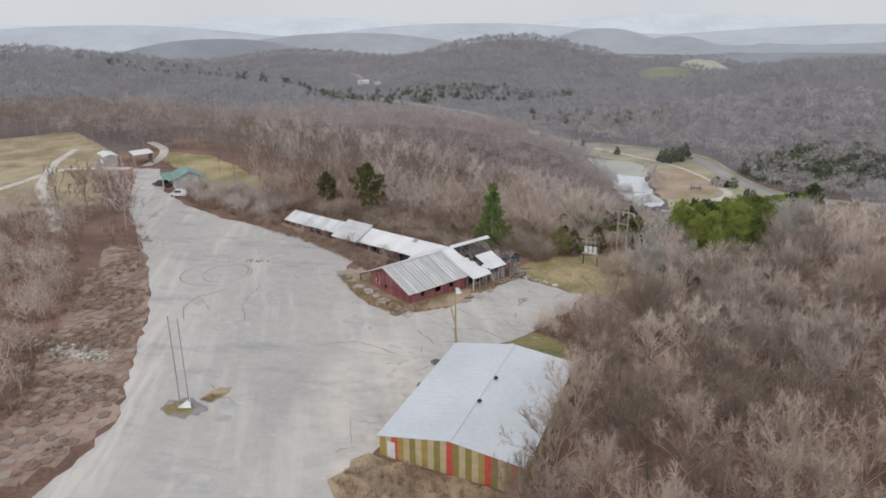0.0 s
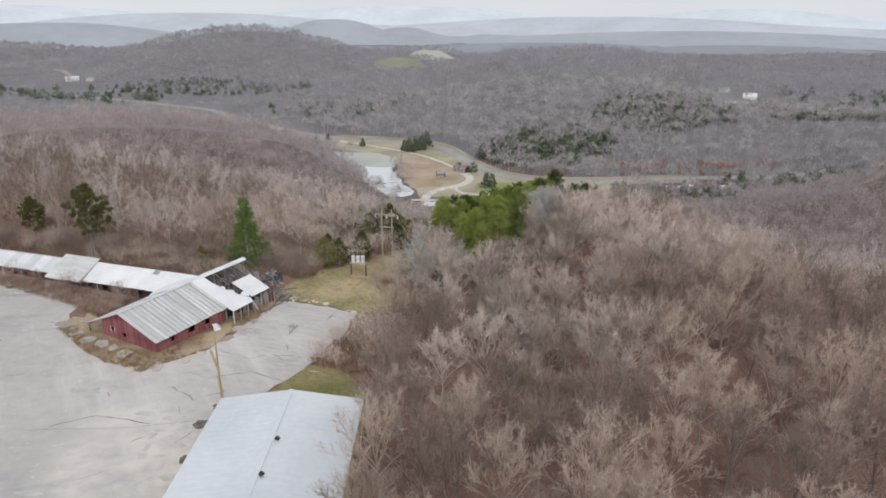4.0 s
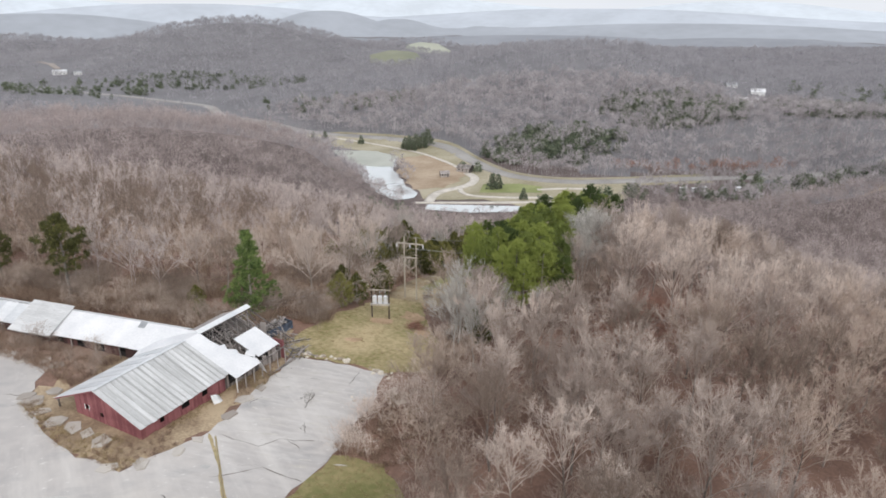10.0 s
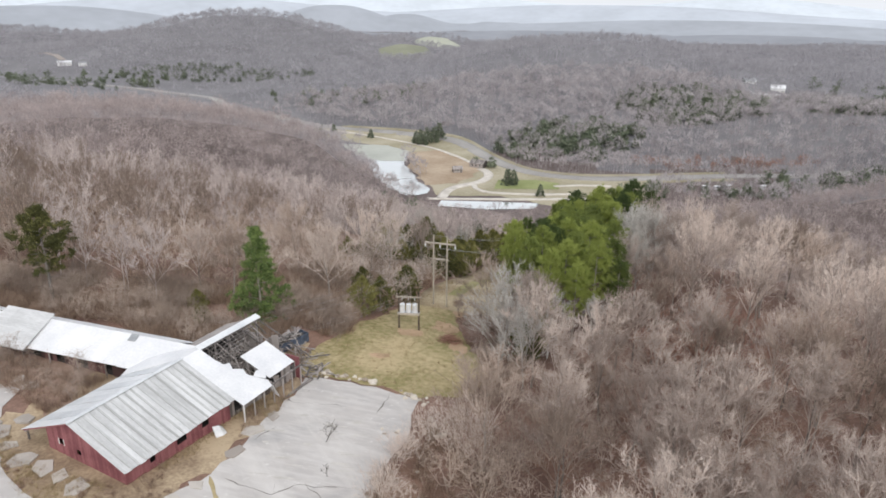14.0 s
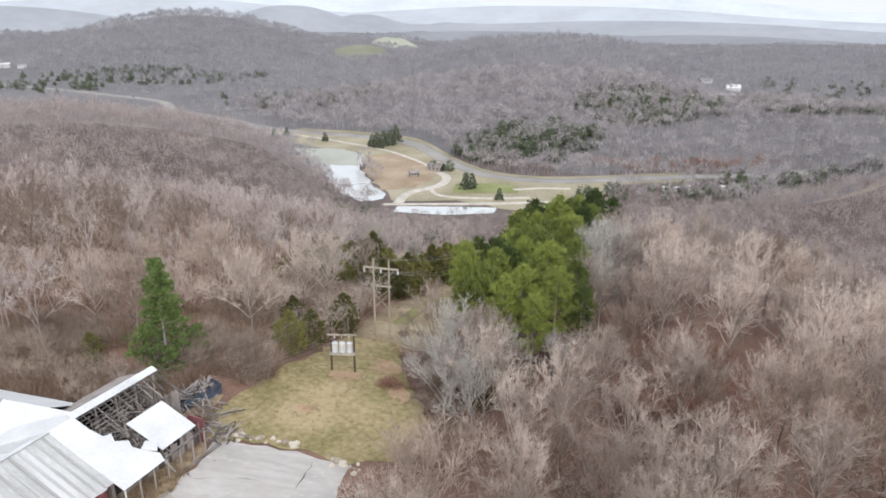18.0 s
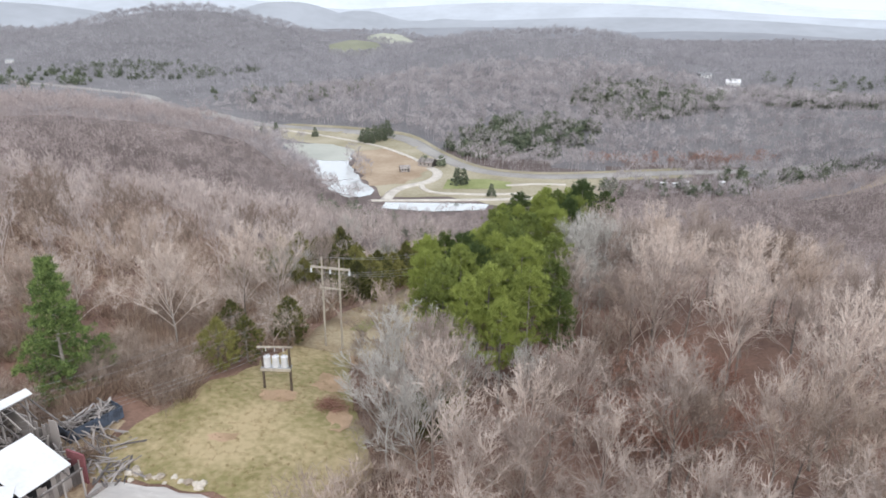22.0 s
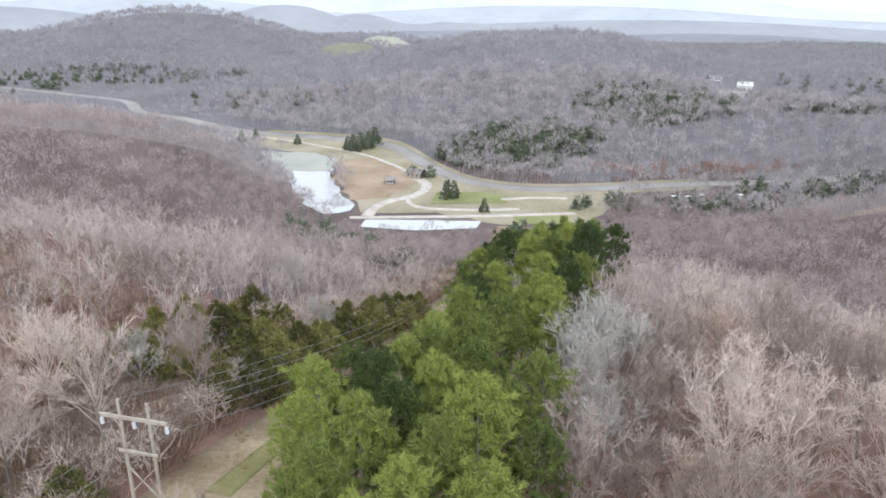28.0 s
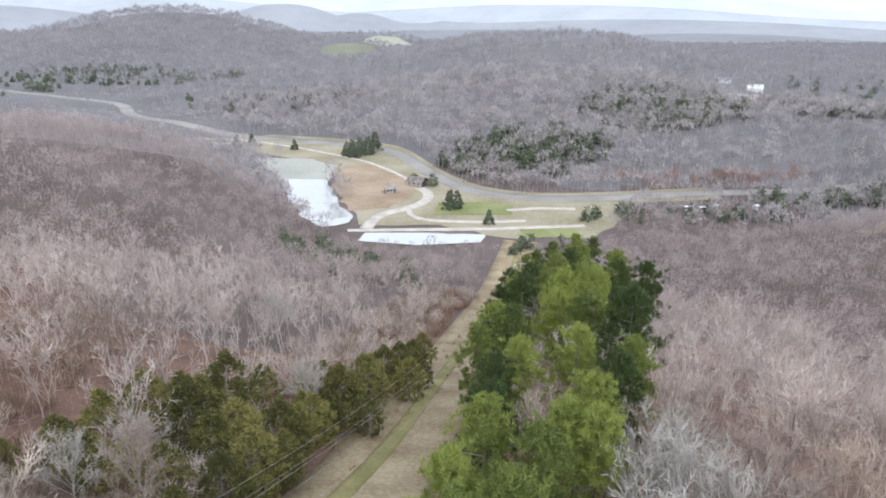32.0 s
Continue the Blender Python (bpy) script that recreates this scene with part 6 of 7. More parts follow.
spread_over("gully_shrubs", SHRUB, GULLY, 200, M_TWIG_BROWN, "bare shrubs below the clearing", 0.6, 1.1, (SKIP_SPOT,), seed=32)
SLOPE = [(-110, 128), (-60, 130), (-26, 132), (-34, 165), (-40, 215), (-130, 205)]
spread_over("slope_shrubs", SHRUB, SLOPE, 520, M_TWIG_BROWN, "bare shrubs thick on the slope behind the motel", 0.9, 1.9, seed=26)
spread_over("slope_brush", BUSH, SLOPE, 1500, M_BRUSH, "brown brush on the slope behind the motel", 1.0, 2.0, seed=27)
EDGE_WOOD = [(-8, 62), (-12, 80), (-6, 100), (6, 106), (22, 92), (24, 66), (8, 56)]
spread_over("edge_shrubs", SHRUB, EDGE_WOOD, 230, M_TWIG_BROWN, "bare shrubs crowding the wood's edge", 0.8, 1.6, seed=28)
RUSSET = [(16, 104), (22, 101), (31, 104), (34, 113), (30, 122), (22, 122), (16, 113)]
spread_over("russet_saplings", SHRUB, RUSSET, 110, M_RUSSET, "reddish saplings still holding dead leaves in a gap", 0.8, 1.5, seed=41)
spread_over("roadside_brush", SHRUB, RED_FLAT, 120, M_RUSSET, "reddish brush on the flat above the highway", 1.2, 2.2, seed=42)
spread_over("understory", SHRUB, UNDER, 120, M_TWIG_BROWN, "bare understory shrubs", 0.5, 1.0, seed=21)


# ---- lot surface: cracks, patches, marks ----
def flat_strip(name, pts, width, mat, lift, parent, seed, ragged=0.5):
    """A jagged thin strip laid on the lot along a line."""
    r = random.Random(seed)
    line = []
    for (ax, ay), (bx, by) in zip(pts, pts[1:]):
        n = max(1, int(math.hypot(bx - ax, by - ay) / 0.8))
        line += [(ax + (bx - ax) * k / n + r.gauss(0, 0.12) * ragged, ay + (by - ay) * k / n + r.gauss(0, 0.12) * ragged) for k in range(n)]
    line.append(pts[-1])
    bm = bmesh.new()
    prev = None
    for k, (x, y) in enumerate(line):
        x2, y2 = line[min(k + 1, len(line) - 1)]
        x1, y1 = line[max(k - 1, 0)]
        l = math.hypot(x2 - x1, y2 - y1) or 1
        nx, ny = -(y2 - y1) / l, (x2 - x1) / l
        w = width * (1 + ragged * r.uniform(-0.8, 1.0)) / 2 * (0.25 if k in (0, len(line) - 1) else 1)
        z = ground_z(x, y) + lift
        pair = (bm.verts.new((x + nx * w, y + ny * w, z)), bm.verts.new((x - nx * w, y - ny * w, z)))
        if prev:
            bm.faces.new((prev[0], prev[1], pair[1], pair[0]))
        prev = pair
    bmesh.ops.recalc_face_normals(bm, faces=bm.faces[:])
    if sum(f.normal.z for f in bm.faces) < 0:
        bmesh.ops.reverse_faces(bm, faces=bm.faces[:])
    return part(name, bm, mat, parent)


def blot(name, x, y, rx, ry, mat, lift, parent, seed):
    r = random.Random(seed)
    bm = bmesh.new()
    vs = []
    for k in range(18):
        a = k * math.tau / 18
        q = 0.7 + 0.5 * r.random()
        px, py = x + rx * q * math.cos(a), y + ry * q * math.sin(a)
        vs.append(bm.verts.new((px, py, ground_z(px, py) + lift)))
    c = bm.verts.new((x, y, ground_z(x, y) + lift))
    for i in range(18):
        bm.faces.new((c, vs[i], vs[(i + 1) % 18]))
    return part(name, bm, mat, parent)


M_BLEACH = material("bleached_concrete", (0.48, 0.455, 0.42), (0.62, 0.59, 0.55), 0.8, bump=0.1)
CRACKS = [[(-30, 74), (-25, 76), (-20, 74)], [(-31.2, 81.8), (-26.2, 80), (-24.3, 81.6), (-19.2, 81.6)], [(-34, 71), (-30, 68), (-26, 71)], [(-29, 58), (-27, 63)], [(-44, 60), (-40, 63), (-33, 62)], [(-58, 60), (-63, 66), (-66, 75)], [(-66, 62), (-72, 66)], [(-28, 96), (-22, 96)], [(-17, 99), (-18, 95)], [(-52, 44), (-47, 41), (-44, 44)], [(-49, 39), (-47, 41.5), (-45, 41)]]
JOINTS = [[(-46.3, 59.1), (-35, 60.9), (-28.4, 63.1)], [(-31.5, 45.1), (-28.2, 39.4)]]
for k, pts in enumerate(JOINTS):
    flat_strip("paving_joint", pts, 0.04, M_CRACK, 0.079, lot, 250 + k, 0.35)
for k in range(26):
    t = (k + random.random()) / 26
    blot("bleached_patch", -31 + 3.5 * t + random.gauss(0, 1.0), 64 - 24 * t, random.uniform(0.3, 1.1), random.uniform(0.2, 0.8), M_BLEACH, 0.083, lot, 800 + k)
for k in range(34):
    blot("bleached_patch", random.uniform(-29, -16), random.uniform(76, 99), random.uniform(0.3, 1.3), random.uniform(0.06, 0.22), M_BLEACH, 0.085, lot, 840 + k)
for k, pts in enumerate(CRACKS):
    flat_strip("crack", pts, 0.035 + 0.05 * random.random(), M_CRACK, 0.075, lot, 200 + k, 1.0)
rr = random.Random(77)
for k in range(46):
    x, y = rr.uniform(-100, -20), rr.uniform(28, 98)
    if inside(np.array([x]), np.array([y]), LOT)[0]:
        a, l = rr.uniform(0, 3.14), rr.uniform(0.8, 3.5)
        flat_strip("crack", [(x, y), (x + l * math.cos(a), y + l * math.sin(a))], 0.06, M_CRACK, 0.077, lot, 300 + k, 1.0)
for k in range(44):
    x, y = rr.uniform(-105, -20), rr.uniform(24, 100)
    if inside(np.array([x, x - 3, x + 3]), np.array([y, y, y]), LOT).all():
        blot("pale_patch", x, y, rr.uniform(0.5, 2.6), rr.uniform(0.3, 1.2), M_PATCH, 0.07, lot, 400 + k)
for cx, cy, r0 in ((-76.5, 76, 5.5), (-74.5, 77, 4.0)):
    ring = [(cx + r0 * math.cos(a * 0.3), cy + 1.2 * r0 * math.sin(a * 0.3)) for a in range(0, 19)]
    flat_strip("tyre_mark", ring, 0.18, M_STAIN, 0.074, lot, int(cx), 0.15)
flat_strip("tyre_mark", [(-67.1, 57), (-70.5, 61), (-71.5, 65), (-69.7, 70.5)], 0.2, M_STAIN, 0.074, lot, 9, 0.15)
for k, (x, y, rx, ry) in enumerate(((-26.0, 66.6, 1.3, 0.8), (-27.0, 62.5, 1.2, 1.0), (-26.6, 55.5, 0.6, 0.9))):
    blot("weedy_soil", x, y, rx, ry, M_CRACK, 0.08, lot, 600 + k)
blot("grass_island", -50.2, 37.0, 1.9, 1.5, M_GRASS, 0.1, lot, 610)
blot("damp_soil", -49.8, 37.4, 2.9, 1.9, M_STAIN, 0.088, lot, 613)
spread_over("island_grass", WEED, [(-52, 36), (-50, 35.4), (-48.4, 37), (-49.5, 38.6), (-51.6, 38.2)], 90, M_STRAW, "dead grass tufts in the island of the lot", 0.5, 1.0, seed=51)
spread_over("patch_weeds", WEED, [(-49.2, 39.6), (-47.6, 39.8), (-47.4, 43.6), (-49, 43.8)], 90, M_STRAW, "dead weeds in a break of the asphalt", 0.6, 1.2, seed=52)
blot("weed_patch", -48.3, 41.6, 1.0, 2.2, M_STRAW_GROUND, 0.09, lot, 611)
flat_strip("grassy_joint", [(-32.6, 82), (-29.5, 76), (-26.4, 68)], 0.32, M_LAWN, 0.08, lot, 612)

for k, (x, y, rx, ry) in enumerate(((-15.5, 117.5, 2.4, 1.6), (-10.5, 122, 2.0, 3.0), (-8.6, 113, 1.2, 2.5), (-19, 109, 1.6, 0.8), (-8, 131, 1.5, 2.6))):
    tagged(blot("bare_soil", x, y, rx, ry, M_CLAY, 0.09, None, 700 + k), "reddish bare soil in the grass clearing", "ground", kind="structure")
draped("barn_yard", ragged([(-57, 87), (-48, 78.2), (-39.5, 74.2), (-32.7, 82.6), (-29.2, 94), (-27, 103), (-30, 113), (-40, 110), (-52, 100)], 0.9, 7), M_YARD, 0.03, 3.0, "tan dead grass and soil round the barn", "ground")
draped("motel_yard", ragged([(-52, 89), (-52, 100), (-88, 112), (-100, 110), (-85, 105.3), (-71, 101.3), (-58, 95)], 0.9, 8), M_REDSOIL, 0.04, 3.0, "reddish weedy strip before the motel", "ground")

# broken paving along the edge of the lot
broken = draped("broken_paving", ragged([(-54.8, 20), (-55.2, 32), (-73, 56), (-88, 72), (-99, 82), (-106, 80), (-93, 62), (-80, 45), (-67, 28), (-63, 12)], 0.9, 9), M_REDSOIL, 0.03, 4.0, "broken paving with dead grass in the joints", "pavement")
rr = random.Random(5)
M_SLAB = material("broken_asphalt", (0.235, 0.175, 0.145), (0.36, 0.295, 0.255), 0.4, bump=0.3, per_object=0.6)
slabs = []
for k in range(10):
    bm = bmesh.new()
    n = rr.choice((4, 5, 5, 6))
    pts = [(math.cos(i * math.tau / n + rr.uniform(-0.25, 0.25)) * rr.uniform(0.75, 1.0), math.sin(i * math.tau / n + rr.uniform(-0.25, 0.25)) * rr.uniform(0.6, 0.85), 0.0) for i in range(n)]
    slab(bm, pts, 0.2)
    me = bpy.data.meshes.new("slab")
    bm.to_mesh(me)
    bm.free()
    me.materials.append(M_SLAB)
    slabs.append(me)
laid = []
edge = [(-55.3, 20), (-56, 32), (-73.5, 55.5), (-89, 72), (-99, 81), (-104, 79), (-92, 62), (-79, 45), (-66, 28), (-62, 12)]
for _ in range(6000):
    bx, by = rr.uniform(-104, -55), rr.uniform(12, 82)
    if len(laid) < 295 and inside(np.array([bx]), np.array([by]), edge)[0] and all((bx - qx) ** 2 + (by - qy) ** 2 > 1.75 for qx, qy in laid):
        laid.append((bx, by))
        ob = new("slab", rr.choice(slabs))
        ob.parent = broken
        ob.matrix_basis = pose(bx, by, ground_z(bx, by) + 0.1 + rr.uniform(0, 0.05), rr.gauss(0, 2), rr.gauss(0, 2), rr.uniform(0, 360))
spread_over("paving_weeds", BUSH, [(-56, 20), (-57, 32), (-74, 56), (-89, 72), (-100, 82), (-106, 79), (-93, 61), (-80, 44), (-67, 27), (-63, 12)], 2200, M_BRUSH, "dry reddish weeds growing through the broken paving", 0.25, 0.7, seed=25)
# loose concrete slabs by the barn porch
M_PALESLAB = material("pale_concrete_slab", (0.36, 0.32, 0.285), (0.54, 0.50, 0.455), 0.7, bump=0.2, per_object=0.5)
pale_slabs = []
for me in slabs:
    pale_slabs.append(me.copy())
    pale_slabs[-1].materials.clear()
    pale_slabs[-1].materials.append(M_PALESLAB)
SLABS = [(-50.7, 82.6, 1.5), (-48, 81.6, 1.4), (-43.8, 79.2, 1.6), (-55.4, 86.5, 1.7), (-54.4, 89.2, 1.3), (-45.9, 80.5, 1.2), (-57.0, 87.8, 1.3), (-40.8, 74.6, 1.3), (-37.8, 75.4, 1.3), (-53.2, 84.6, 1.2), (-30.6, 90.0, 1.5), (-31.5, 86.0, 1.2), (-62.5, 96.5, 1.2), (-59.5, 96.8, 1.0), (-57.4, 95.8, 1.2), (-65, 98.2, 1.1), (-33.4, 80.6, 1.0), (-29.3, 93.0, 1.2), (-34.8, 78.2, 1.1), (-68, 100.0, 1.0)]
for bx, by, s in SLABS:
    ob = new("concrete_slab", rr.choice(pale_slabs))
    ob.matrix_basis = pose(bx, by, ground_z(bx, by) + 0.13, rr.gauss(0, 2), rr.gauss(0, 2), rr.uniform(0, 360)) @ Matrix.Diagonal((s * 1.15, s, 1, 1))
    tagged(ob, "cracked pale concrete slab lying in the weeds by the barn", "slab", "slabs by the barn")


# ---- rocks, branches, rubbish ----
def rock_mesh(seed):
    bm = bmesh.new()
    bmesh.ops.create_icosphere(bm, subdivisions=2, radius=1.0)
    for v in bm.verts:
        n = noise.noise(v.co * 1.3 + Vector((seed * 7.1, 0, 0)))
        v.co *= 1 + 0.5 * n
        v.co.z *= 0.6
    me = bpy.data.meshes.new("rock")
    bm.to_mesh(me)
    bm.free()
    me.materials.append(M_ROCK)
    return me


ROCKS = [rock_mesh(s) for s in range(5)]
for k in range(34):
    t = rr.random()
    x, y = (-25.5 + 6.5 * t, 103.2 - 1.2 * t) if k < 18 else (-15.8 + 3.2 * t, 100.2 - 2.4 * t) if k < 27 else (-12.5 + 3 * t, 95 - 6 * t)
    x, y, s = x + rr.gauss(0, 0.35), y + rr.gauss(0, 0.35), rr.uniform(0.18, 0.5)
    ob = new("boulder", rr.choice(ROCKS))
    ob.matrix_basis = pose(x, y, ground_z(x, y) + 0.2 * s, 0, 0, rr.uniform(0, 360)) @ Matrix.Scale(s, 4)
    tagged(ob, "pale limestone boulder along the lot's edge", "rock", "boulders along the lot")
for x, y, s in ((-22.6, 89.0, 1.0), (-21.7, 83.3, 0.55), (-23.6, 90.8, 0.5)):
    t, c = bare_tree(int(-x * 3), 3.2, 1.0, 5, 4, 2, 0.5, 0.02)
    v, f = tubes(np.concatenate([t, c]), 4)
    v = v[:, [2, 0, 1]] * [1, 1, 0.35] + [0, 0, 0.16]
    ob = link("fallen_branch", arrays("fallen_branch", v, f), M_CRACK)
    ob.matrix_basis = pose(x, y, ground_z(x, y) + 0.06, 0, 0, 40 + 30 * x) @ Matrix.Scale(s, 4)
    tagged(ob, "dark fallen branch lying on the lot", "branch", "fallen branches")
rub = empty("rubble_pile", (-74.1, 85.3, ground_z(-74.1, 85.3)), 10, label="dark pile of rubble on the lot", category="debris")
for k in range(16):
    ob = new("lump", rr.choice(ROCKS))
    ob.parent = rub
    ob.matrix_basis = pose(rr.gauss(0, 0.9), rr.gauss(0, 0.5), 0.12, 0, 0, rr.uniform(0, 360)) @ Matrix.Scale(rr.uniform(0.2, 0.5), 4)
fallen = empty("fallen_sign", (-49.7, 37.6, ground_z(-49.7, 37.6) + 0.12), 25, label="white sign board fallen in the grass island", category="sign")
part("board", slab(bmesh.new(), [(-0.9, -0.3, 0.1), (0.8, -0.5, 0.14), (0.3, 0.8, 0.7)], 0.05), M_WHITE, fallen)
part("stub", box(bmesh.new(), -0.06, 0.06, 0.3, 0.42, -0.3, 0.3), M_GREYWOOD, fallen)
gravel = [rock_mesh(9)]
gx, gy = rnd.normal(-73.5, 2.6, 260), rnd.normal(42.3, 0.8, 260)
gv = np.array([v.co for v in gravel[0].vertices])
gf = np.array([p.vertices[:] for p in gravel[0].polygons])
stamp("white_rubble", [(gv, gf)], gx, gy, height(gx, gy) + 0.05, rnd.uniform(0.06, 0.28, 260), rnd.uniform(0, 6, 260), M_PATCH, "white broken rubble spread at the lot's edge", "rubble")
for k in range(14):
    x, y = -13.5 + rr.gauss(0, 2.2), 90 + rr.gauss(0, 4.0)
    ob = new("litter_scrap", ROCKS[k % 5])
    ob.matrix_basis = pose(x, y, ground_z(x, y) + 0.08, 0, 0, rr.uniform(0, 360)) @ Matrix.Diagonal((0.3, 0.2, 0.12, 1))
    tagged(ob, "pale scrap lying in the brush", "litter", "scraps in the brush")


# ---- houses, sheds and vehicles ----
def house(name, x, y, turn, w, d, wall, rise, roof_mat, wall_mat, label, porch=False, windows=3):
    z = min(ground_z(x + dx, y + dy) for dx in (-w / 2, w / 2) for dy in (-d / 2, d / 2))
    e = empty(name, (x, y, z), turn, label=label, category="house")
    top = wall + 0.6
    for side in (-1, 1):
        part("wall", box(bmesh.new(), -w / 2, w / 2, side * d / 2 - 0.08, side * d / 2 + 0.08, -0.3, top), wall_mat, e)
        bm = bmesh.new()
        xw = side * w / 2
        v = [bm.verts.new(p) for p in ((xw, -d / 2 + 0.09, -0.3), (xw, d / 2 - 0.09, -0.3), (xw, d / 2 - 0.09, top), (xw, 0, top + rise - 0.1), (xw, -d / 2 + 0.09, top))]
        bm.faces.new(v)
        bmesh.ops.solidify(bm, geom=bm.faces[:], thickness=0.12 * side)
        part("gable_wall", bm, wall_mat, e)
        pts = [(-w / 2 - 0.4, 0, top + rise), (w / 2 + 0.4, 0, top + rise), (w / 2 + 0.4, side * (d / 2 + 0.45), top - 0.12), (-w / 2 - 0.4, side * (d / 2 + 0.45), top - 0.12)]
        part("roof_slope", slab(bmesh.new(), pts if side < 0 else pts[::-1], 0.12), roof_mat, e)
    for k in range(windows):
        wx = -w / 2 + (k + 0.7) * w / (windows + 0.4)
        win = part("window", box(bmesh.new(), wx - 0.5, wx + 0.5, -d / 2 - 0.13, -d / 2 - 0.085, 1.3, 2.3), M_GLASS, e)
        part("window_frame", box(bmesh.new(), wx - 0.58, wx + 0.58, -d / 2 - 0.12, -d / 2 - 0.083, 1.2, 1.29), M_WHITE, win)
    part("door", box(bmesh.new(), w / 2 - 1.5, w / 2 - 0.6, -d / 2 - 0.13, -d / 2 - 0.085, 0.2, 2.2), M_GREYWOOD, e)
    if porch:
        part("porch_roof", slab(bmesh.new(), [(-w / 4, -d / 2 - 3, top - 0.1), (0, -d / 2 - 3, top + rise * 0.7), (0, -d / 2 + 1.5, top + rise * 0.7), (-w / 4, -d / 2 + 1.5, top - 0.1)], 0.12), roof_mat, e)
        part("porch_roof", slab(bmesh.new(), [(0, -d / 2 - 3, top + rise * 0.7), (w / 4, -d / 2 - 3, top - 0.1), (w / 4, -d / 2 + 1.5, top - 0.1), (0, -d / 2 + 1.5, top + rise * 0.7)], 0.12), roof_mat, e)
        part("porch_gable", slab(bmesh.new(), [(-w / 4 + 0.2, -d / 2 - 2.9, top - 0.15), (w / 4 - 0.2, -d / 2 - 2.9, top - 0.15), (0.02, -d / 2 - 2.88, top + rise * 0.62)], 0.05), M_WHITE, e)
        for s in (-1, 1):
            part("porch_post", box(bmesh.new(), s * w / 4 - 0.2 * s - 0.08, s * w / 4 - 0.2 * s + 0.08, -d / 2 - 2.9, -d / 2 - 2.74, -0.3, top - 0.1), M_WHITE, e)
    return e


house("green_roof_house", -130.5, 131.0, -40, 9.0, 7.5, 2.3, 1.9, M_GREENROOF, M_WHITE, "small white house with green metal roof and gabled porch", True)
house("white_trailer", -176, 146.5, -32, 9.0, 3.6, 2.3, 0.5, M_WHITE_ROOF, M_WHITE, "white trailer home at the end of the lot")
house("pond_house", -128, 609, 10, 11, 4.5, 2.4, 0.7, M_WHITE_ROOF, M_WHITE, "low white house beyond the pond")
house("valley_house", 11, 499, -30, 10, 8, 2.6, 2.2, M_GREYWOOD, M_GREYWOOD, "brown house under trees in the valley")
house("lakeside_hut", -4, 483, 10, 6, 5, 2.2, 1.6, M_GREYWOOD, M_GREYWOOD, "grey hut on the bare ground by the pond")
house("farm_building", 276.9, 678, -12, 12, 5, 3.0, 0.8, M_WHITE_ROOF, M_WHITE, "long white farm building on the hillside")
house("farm_building", 291, 681, -12, 9, 5, 3.0, 0.8, M_WHITE_ROOF, M_WHITE, "long white farm building on the hillside")
house("farm_house", 291, 740, 10, 12, 7, 3.0, 2.0, M_STEEL, M_WHITE, "white farm house on the hillside")
house("farm_barn", 313, 723, -20, 13, 9, 4.0, 3.0, M_WHITE_ROOF, M_WHITE, "white farm barn on the hillside")
house("roadside_store", -491, 913, 25, 16, 10, 4.5, 1.5, M_WHITE_ROOF, M_WHITE, "white roadside building far down the valley")
house("roadside_shed", -470, 916, 25, 9, 7, 3.5, 1.2, M_STEEL, M_WHITE, "small white roadside shed")
for k, (x, y) in enumerate(((150, 446), (157, 445), (164, 448), (176, 446), (186, 447), (191, 443))):
    house("camp_trailer", x, y, 12 * k, 4.0, 2.2, 1.8, 0.25, M_WHITE_ROOF, M_WHITE, "small white trailer parked along the valley")

carport = empty("carport", (-164.8, 149.6, ground_z(-164.8, 149.6)), -36, label="open carport with flat white roof", category="carport")
part("roof", slab(bmesh.new(), [(-4.4, -3, 3.6), (4.4, -3, 3.6), (4.4, 3, 3.9), (-4.4, 3, 3.9)], 0.25), M_WHITE_ROOF, carport)
for x in (-4, 0, 4):
    for y in (-2.7, 2.7):
        part("post", box(bmesh.new(), x - 0.08, x + 0.08, y - 0.08, y + 0.08, -0.4, 3.5), M_GREYWOOD, carport)
part("back_wall", box(bmesh.new(), -4.0, 4.0, 2.72, 2.8, -0.3, 3.5), M_GREYWOOD, carport)


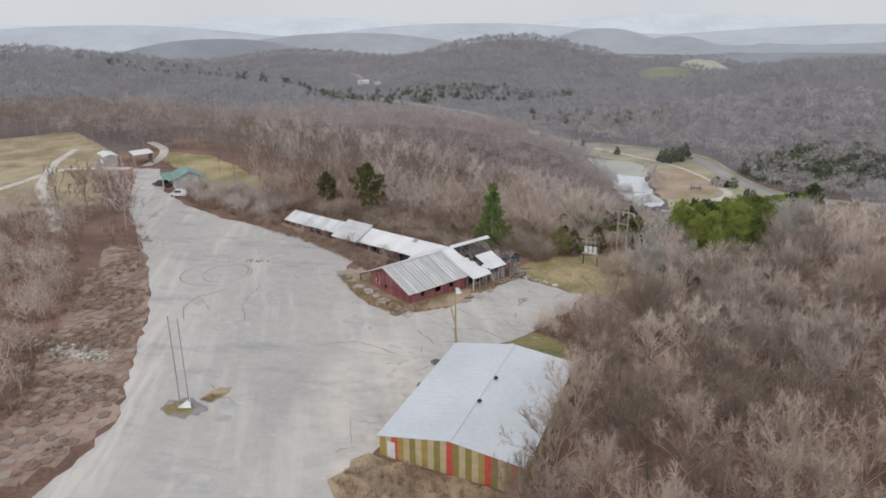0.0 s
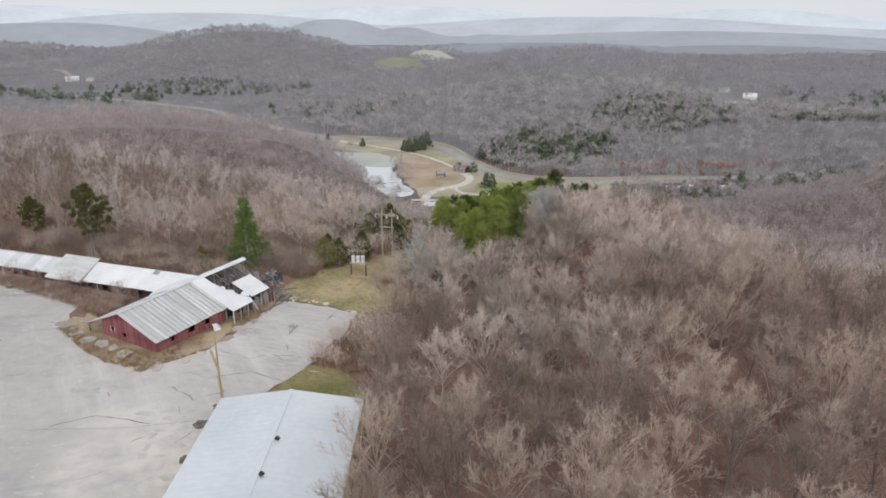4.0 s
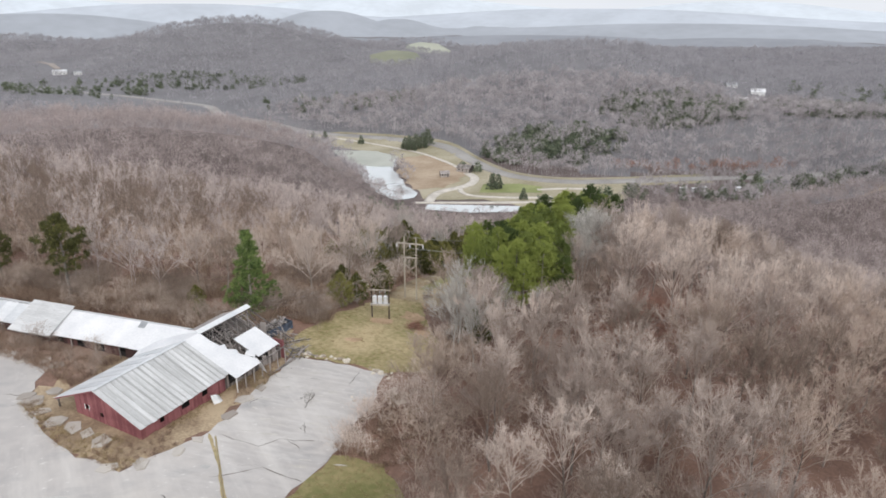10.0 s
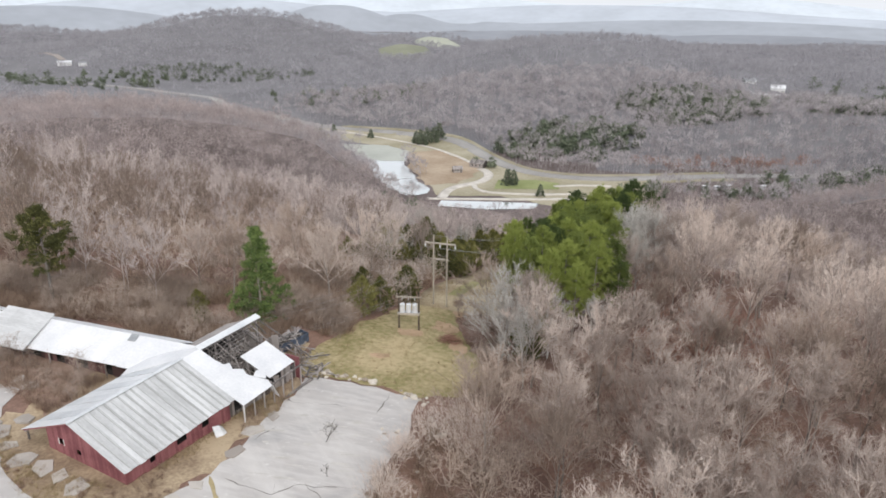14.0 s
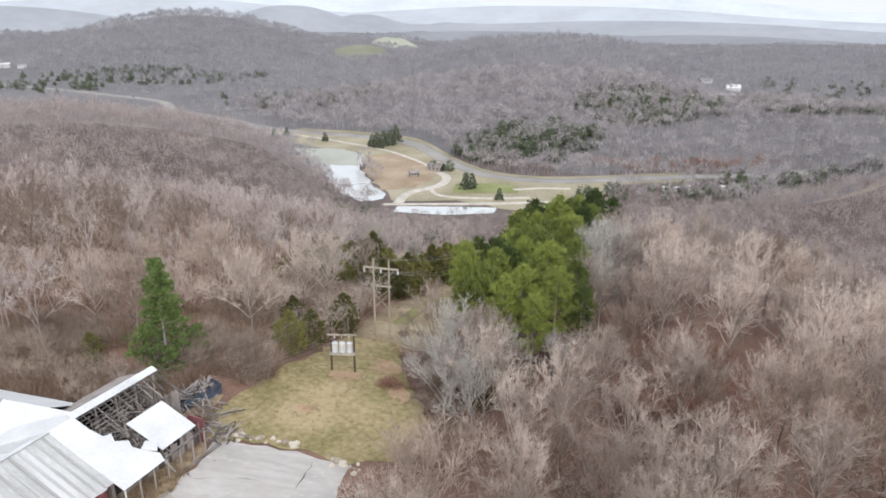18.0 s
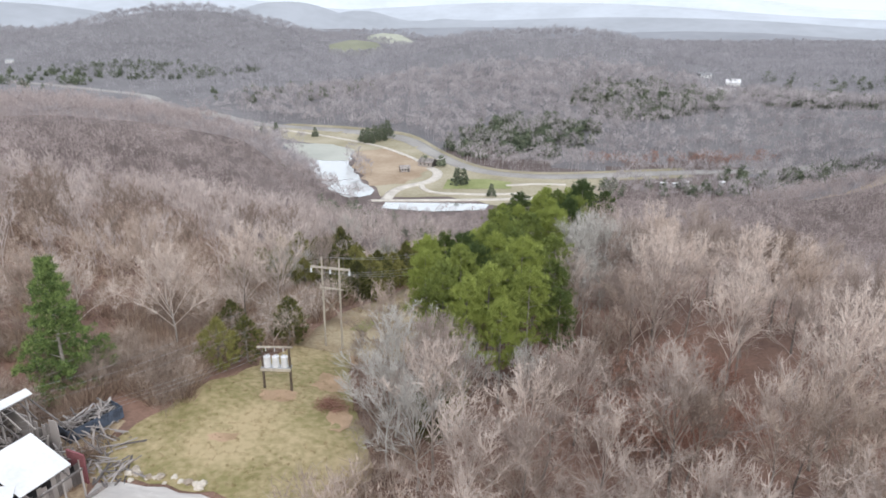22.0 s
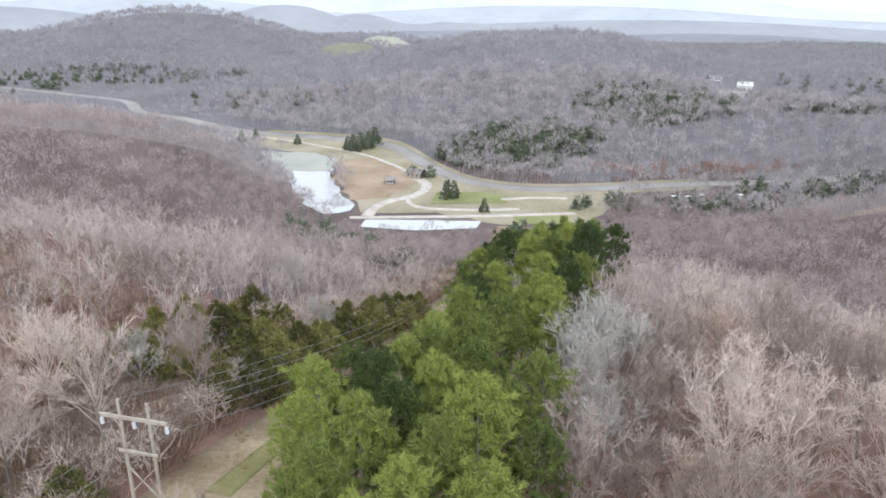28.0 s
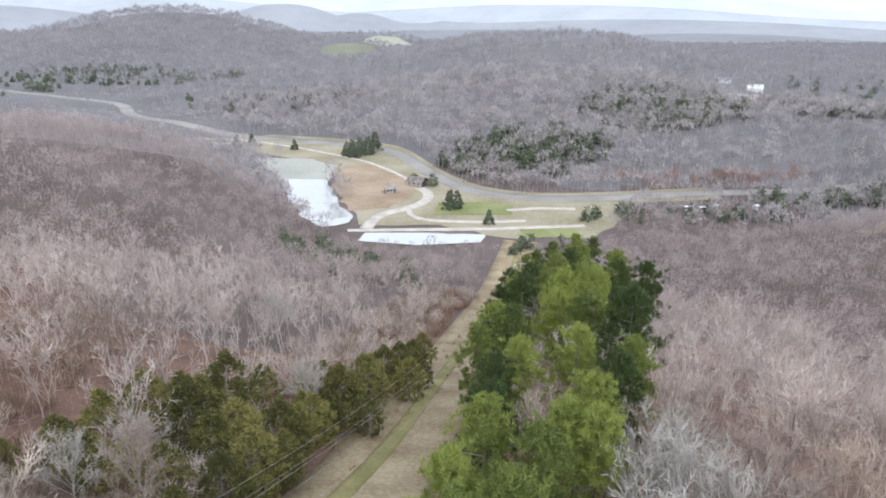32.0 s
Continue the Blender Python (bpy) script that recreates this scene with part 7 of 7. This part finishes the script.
def car(name, x, y, turn, paint, label, tall=1.45, long=4.6, boxy=False):
    z = ground_z(x, y)
    e = empty(name, (x, y, z), turn, label=label, category="car")
    w = 0.9
    prof = [(-long / 2, 0.35), (-long / 2, 0.85), (-long * 0.27, 0.95), (-long * 0.14, tall), (long * 0.26, tall), (long * (0.49 if boxy else 0.4), 0.98), (long / 2, 0.9), (long / 2, 0.35)]
    bm = bmesh.new()
    rows = [[bm.verts.new((px, s * (w if pz < 1 else w * 0.82), pz)) for px, pz in prof] for s in (-1, 1)]
    bm.faces.new(rows[0])
    bm.faces.new(rows[1][::-1])
    for i in range(len(prof)):
        j = (i + 1) % len(prof)
        bm.faces.new((rows[0][j], rows[0][i], rows[1][i], rows[1][j]))
    bmesh.ops.recalc_face_normals(bm, faces=bm.faces[:])
    part("body", bm, paint, e)
    for s in (-1, 1):
        part("side_window", box(bmesh.new(), -long * 0.15, long * 0.26, s * 0.83 - 0.03, s * 0.83 + 0.03, 1.0, tall - 0.12), M_GLASS, e)
        for q in (-long * 0.31, long * 0.31):
            wh = part("wheel", rod(bmesh.new(), (q, s * 0.72, 0.33), (q, s * 0.93, 0.33), 0.33, 0.33, 14), M_RUBBER, e)
            part("rim", rod(bmesh.new(), (q, s * 0.93, 0.33), (q, s * 0.945, 0.33), 0.2, 0.18, 10), M_STEEL, wh)
    part("windscreen", slab(bmesh.new(), [(-long * 0.26, -0.75, 1.02), (-long * 0.155, -0.7, tall - 0.03), (-long * 0.155, 0.7, tall - 0.03), (-long * 0.26, 0.75, 1.02)][::-1], 0.02), M_GLASS, e)
    return e


M_CARWHITE, M_CARDARK = plain("white_car_paint", (0.7, 0.7, 0.72), 0.25), plain("dark_car_paint", (0.05, 0.05, 0.055), 0.25)
car("parked_van", -123.8, 119.9, 10, M_CARWHITE, "white van parked by the lot", 1.9, 4.9, True)
car("parked_truck", -136.2, 127.2, 0, M_CARDARK, "dark pickup parked beside the house", 1.75, 5.2)
car("parked_car", -138.5, 130.8, 5, M_CARWHITE, "white car parked beside the house", 1.5, 4.5)

# ---- tracks and fields at the end of the lot ----
FIELD3 = [(-136, 106), (-152, 122), (-166, 140), (-184, 158), (-240, 190), (-260, 150), (-230, 110), (-180, 84), (-150, 84)]
draped("rough_field", FIELD3, M_STRAW_GROUND, 0.05, 8.0, "tan and green rough field", "field")
ribbon("dirt_track", [(-162, 142), (-182, 134), (-176, 113), (-170, 95)], 3.0, M_CONC, 0.12, 3, "pale dirt track", "track")
ribbon("dirt_track", [(-205, 160), (-192, 140), (-165, 112), (-132, 90), (-124, 82)], 2.8, M_CONC, 0.16, 3, "pale dirt track", "track")
ribbon("dirt_track", [(-160, 146), (-166, 160), (-176, 172), (-190, 180)], 3.0, M_CONC, 0.2, 3, "pale dirt track behind the carport", "track")
ribbon("cleared_cut", [(-505, 935), (-560, 1015), (-600, 1060), (-640, 1110)], 8, M_CUT, 0.4, 10, "reddish cleared strip climbing a far hill", "clearing")
HAY = [(215, 410), (240, 425), (300, 385), (285, 365), (245, 380)]
draped("hillside_field", HAY, M_TAN, 0.3, 10.0, "tan field on the hillside", "field")
CLEAR2 = [(366, 698), (372, 724), (392, 730), (396, 708), (382, 694)]
FARGREEN = [(-118, 1118), (-122, 1165), (-90, 1196), (-50, 1192), (-36, 1150), (-50, 1112), (-85, 1104)]
draped("far_green_field", FARGREEN, M_FARGREEN, 1.0, 20.0, "green field on the far saddle", "field")
PALE_HILL = [(-84, 1478), (-80, 1515), (-55, 1548), (-15, 1550), (12, 1512), (2, 1474), (-40, 1458)]
draped("pale_hill_field", PALE_HILL, M_FIELD_HAZE, 1.0, 20.0, "field on a far cone-shaped hill, paled for haze", "field")
draped("bare_clearing", CLEAR2, M_TAN, 0.3, 10.0, "tan clearing in the far woods", "clearing")
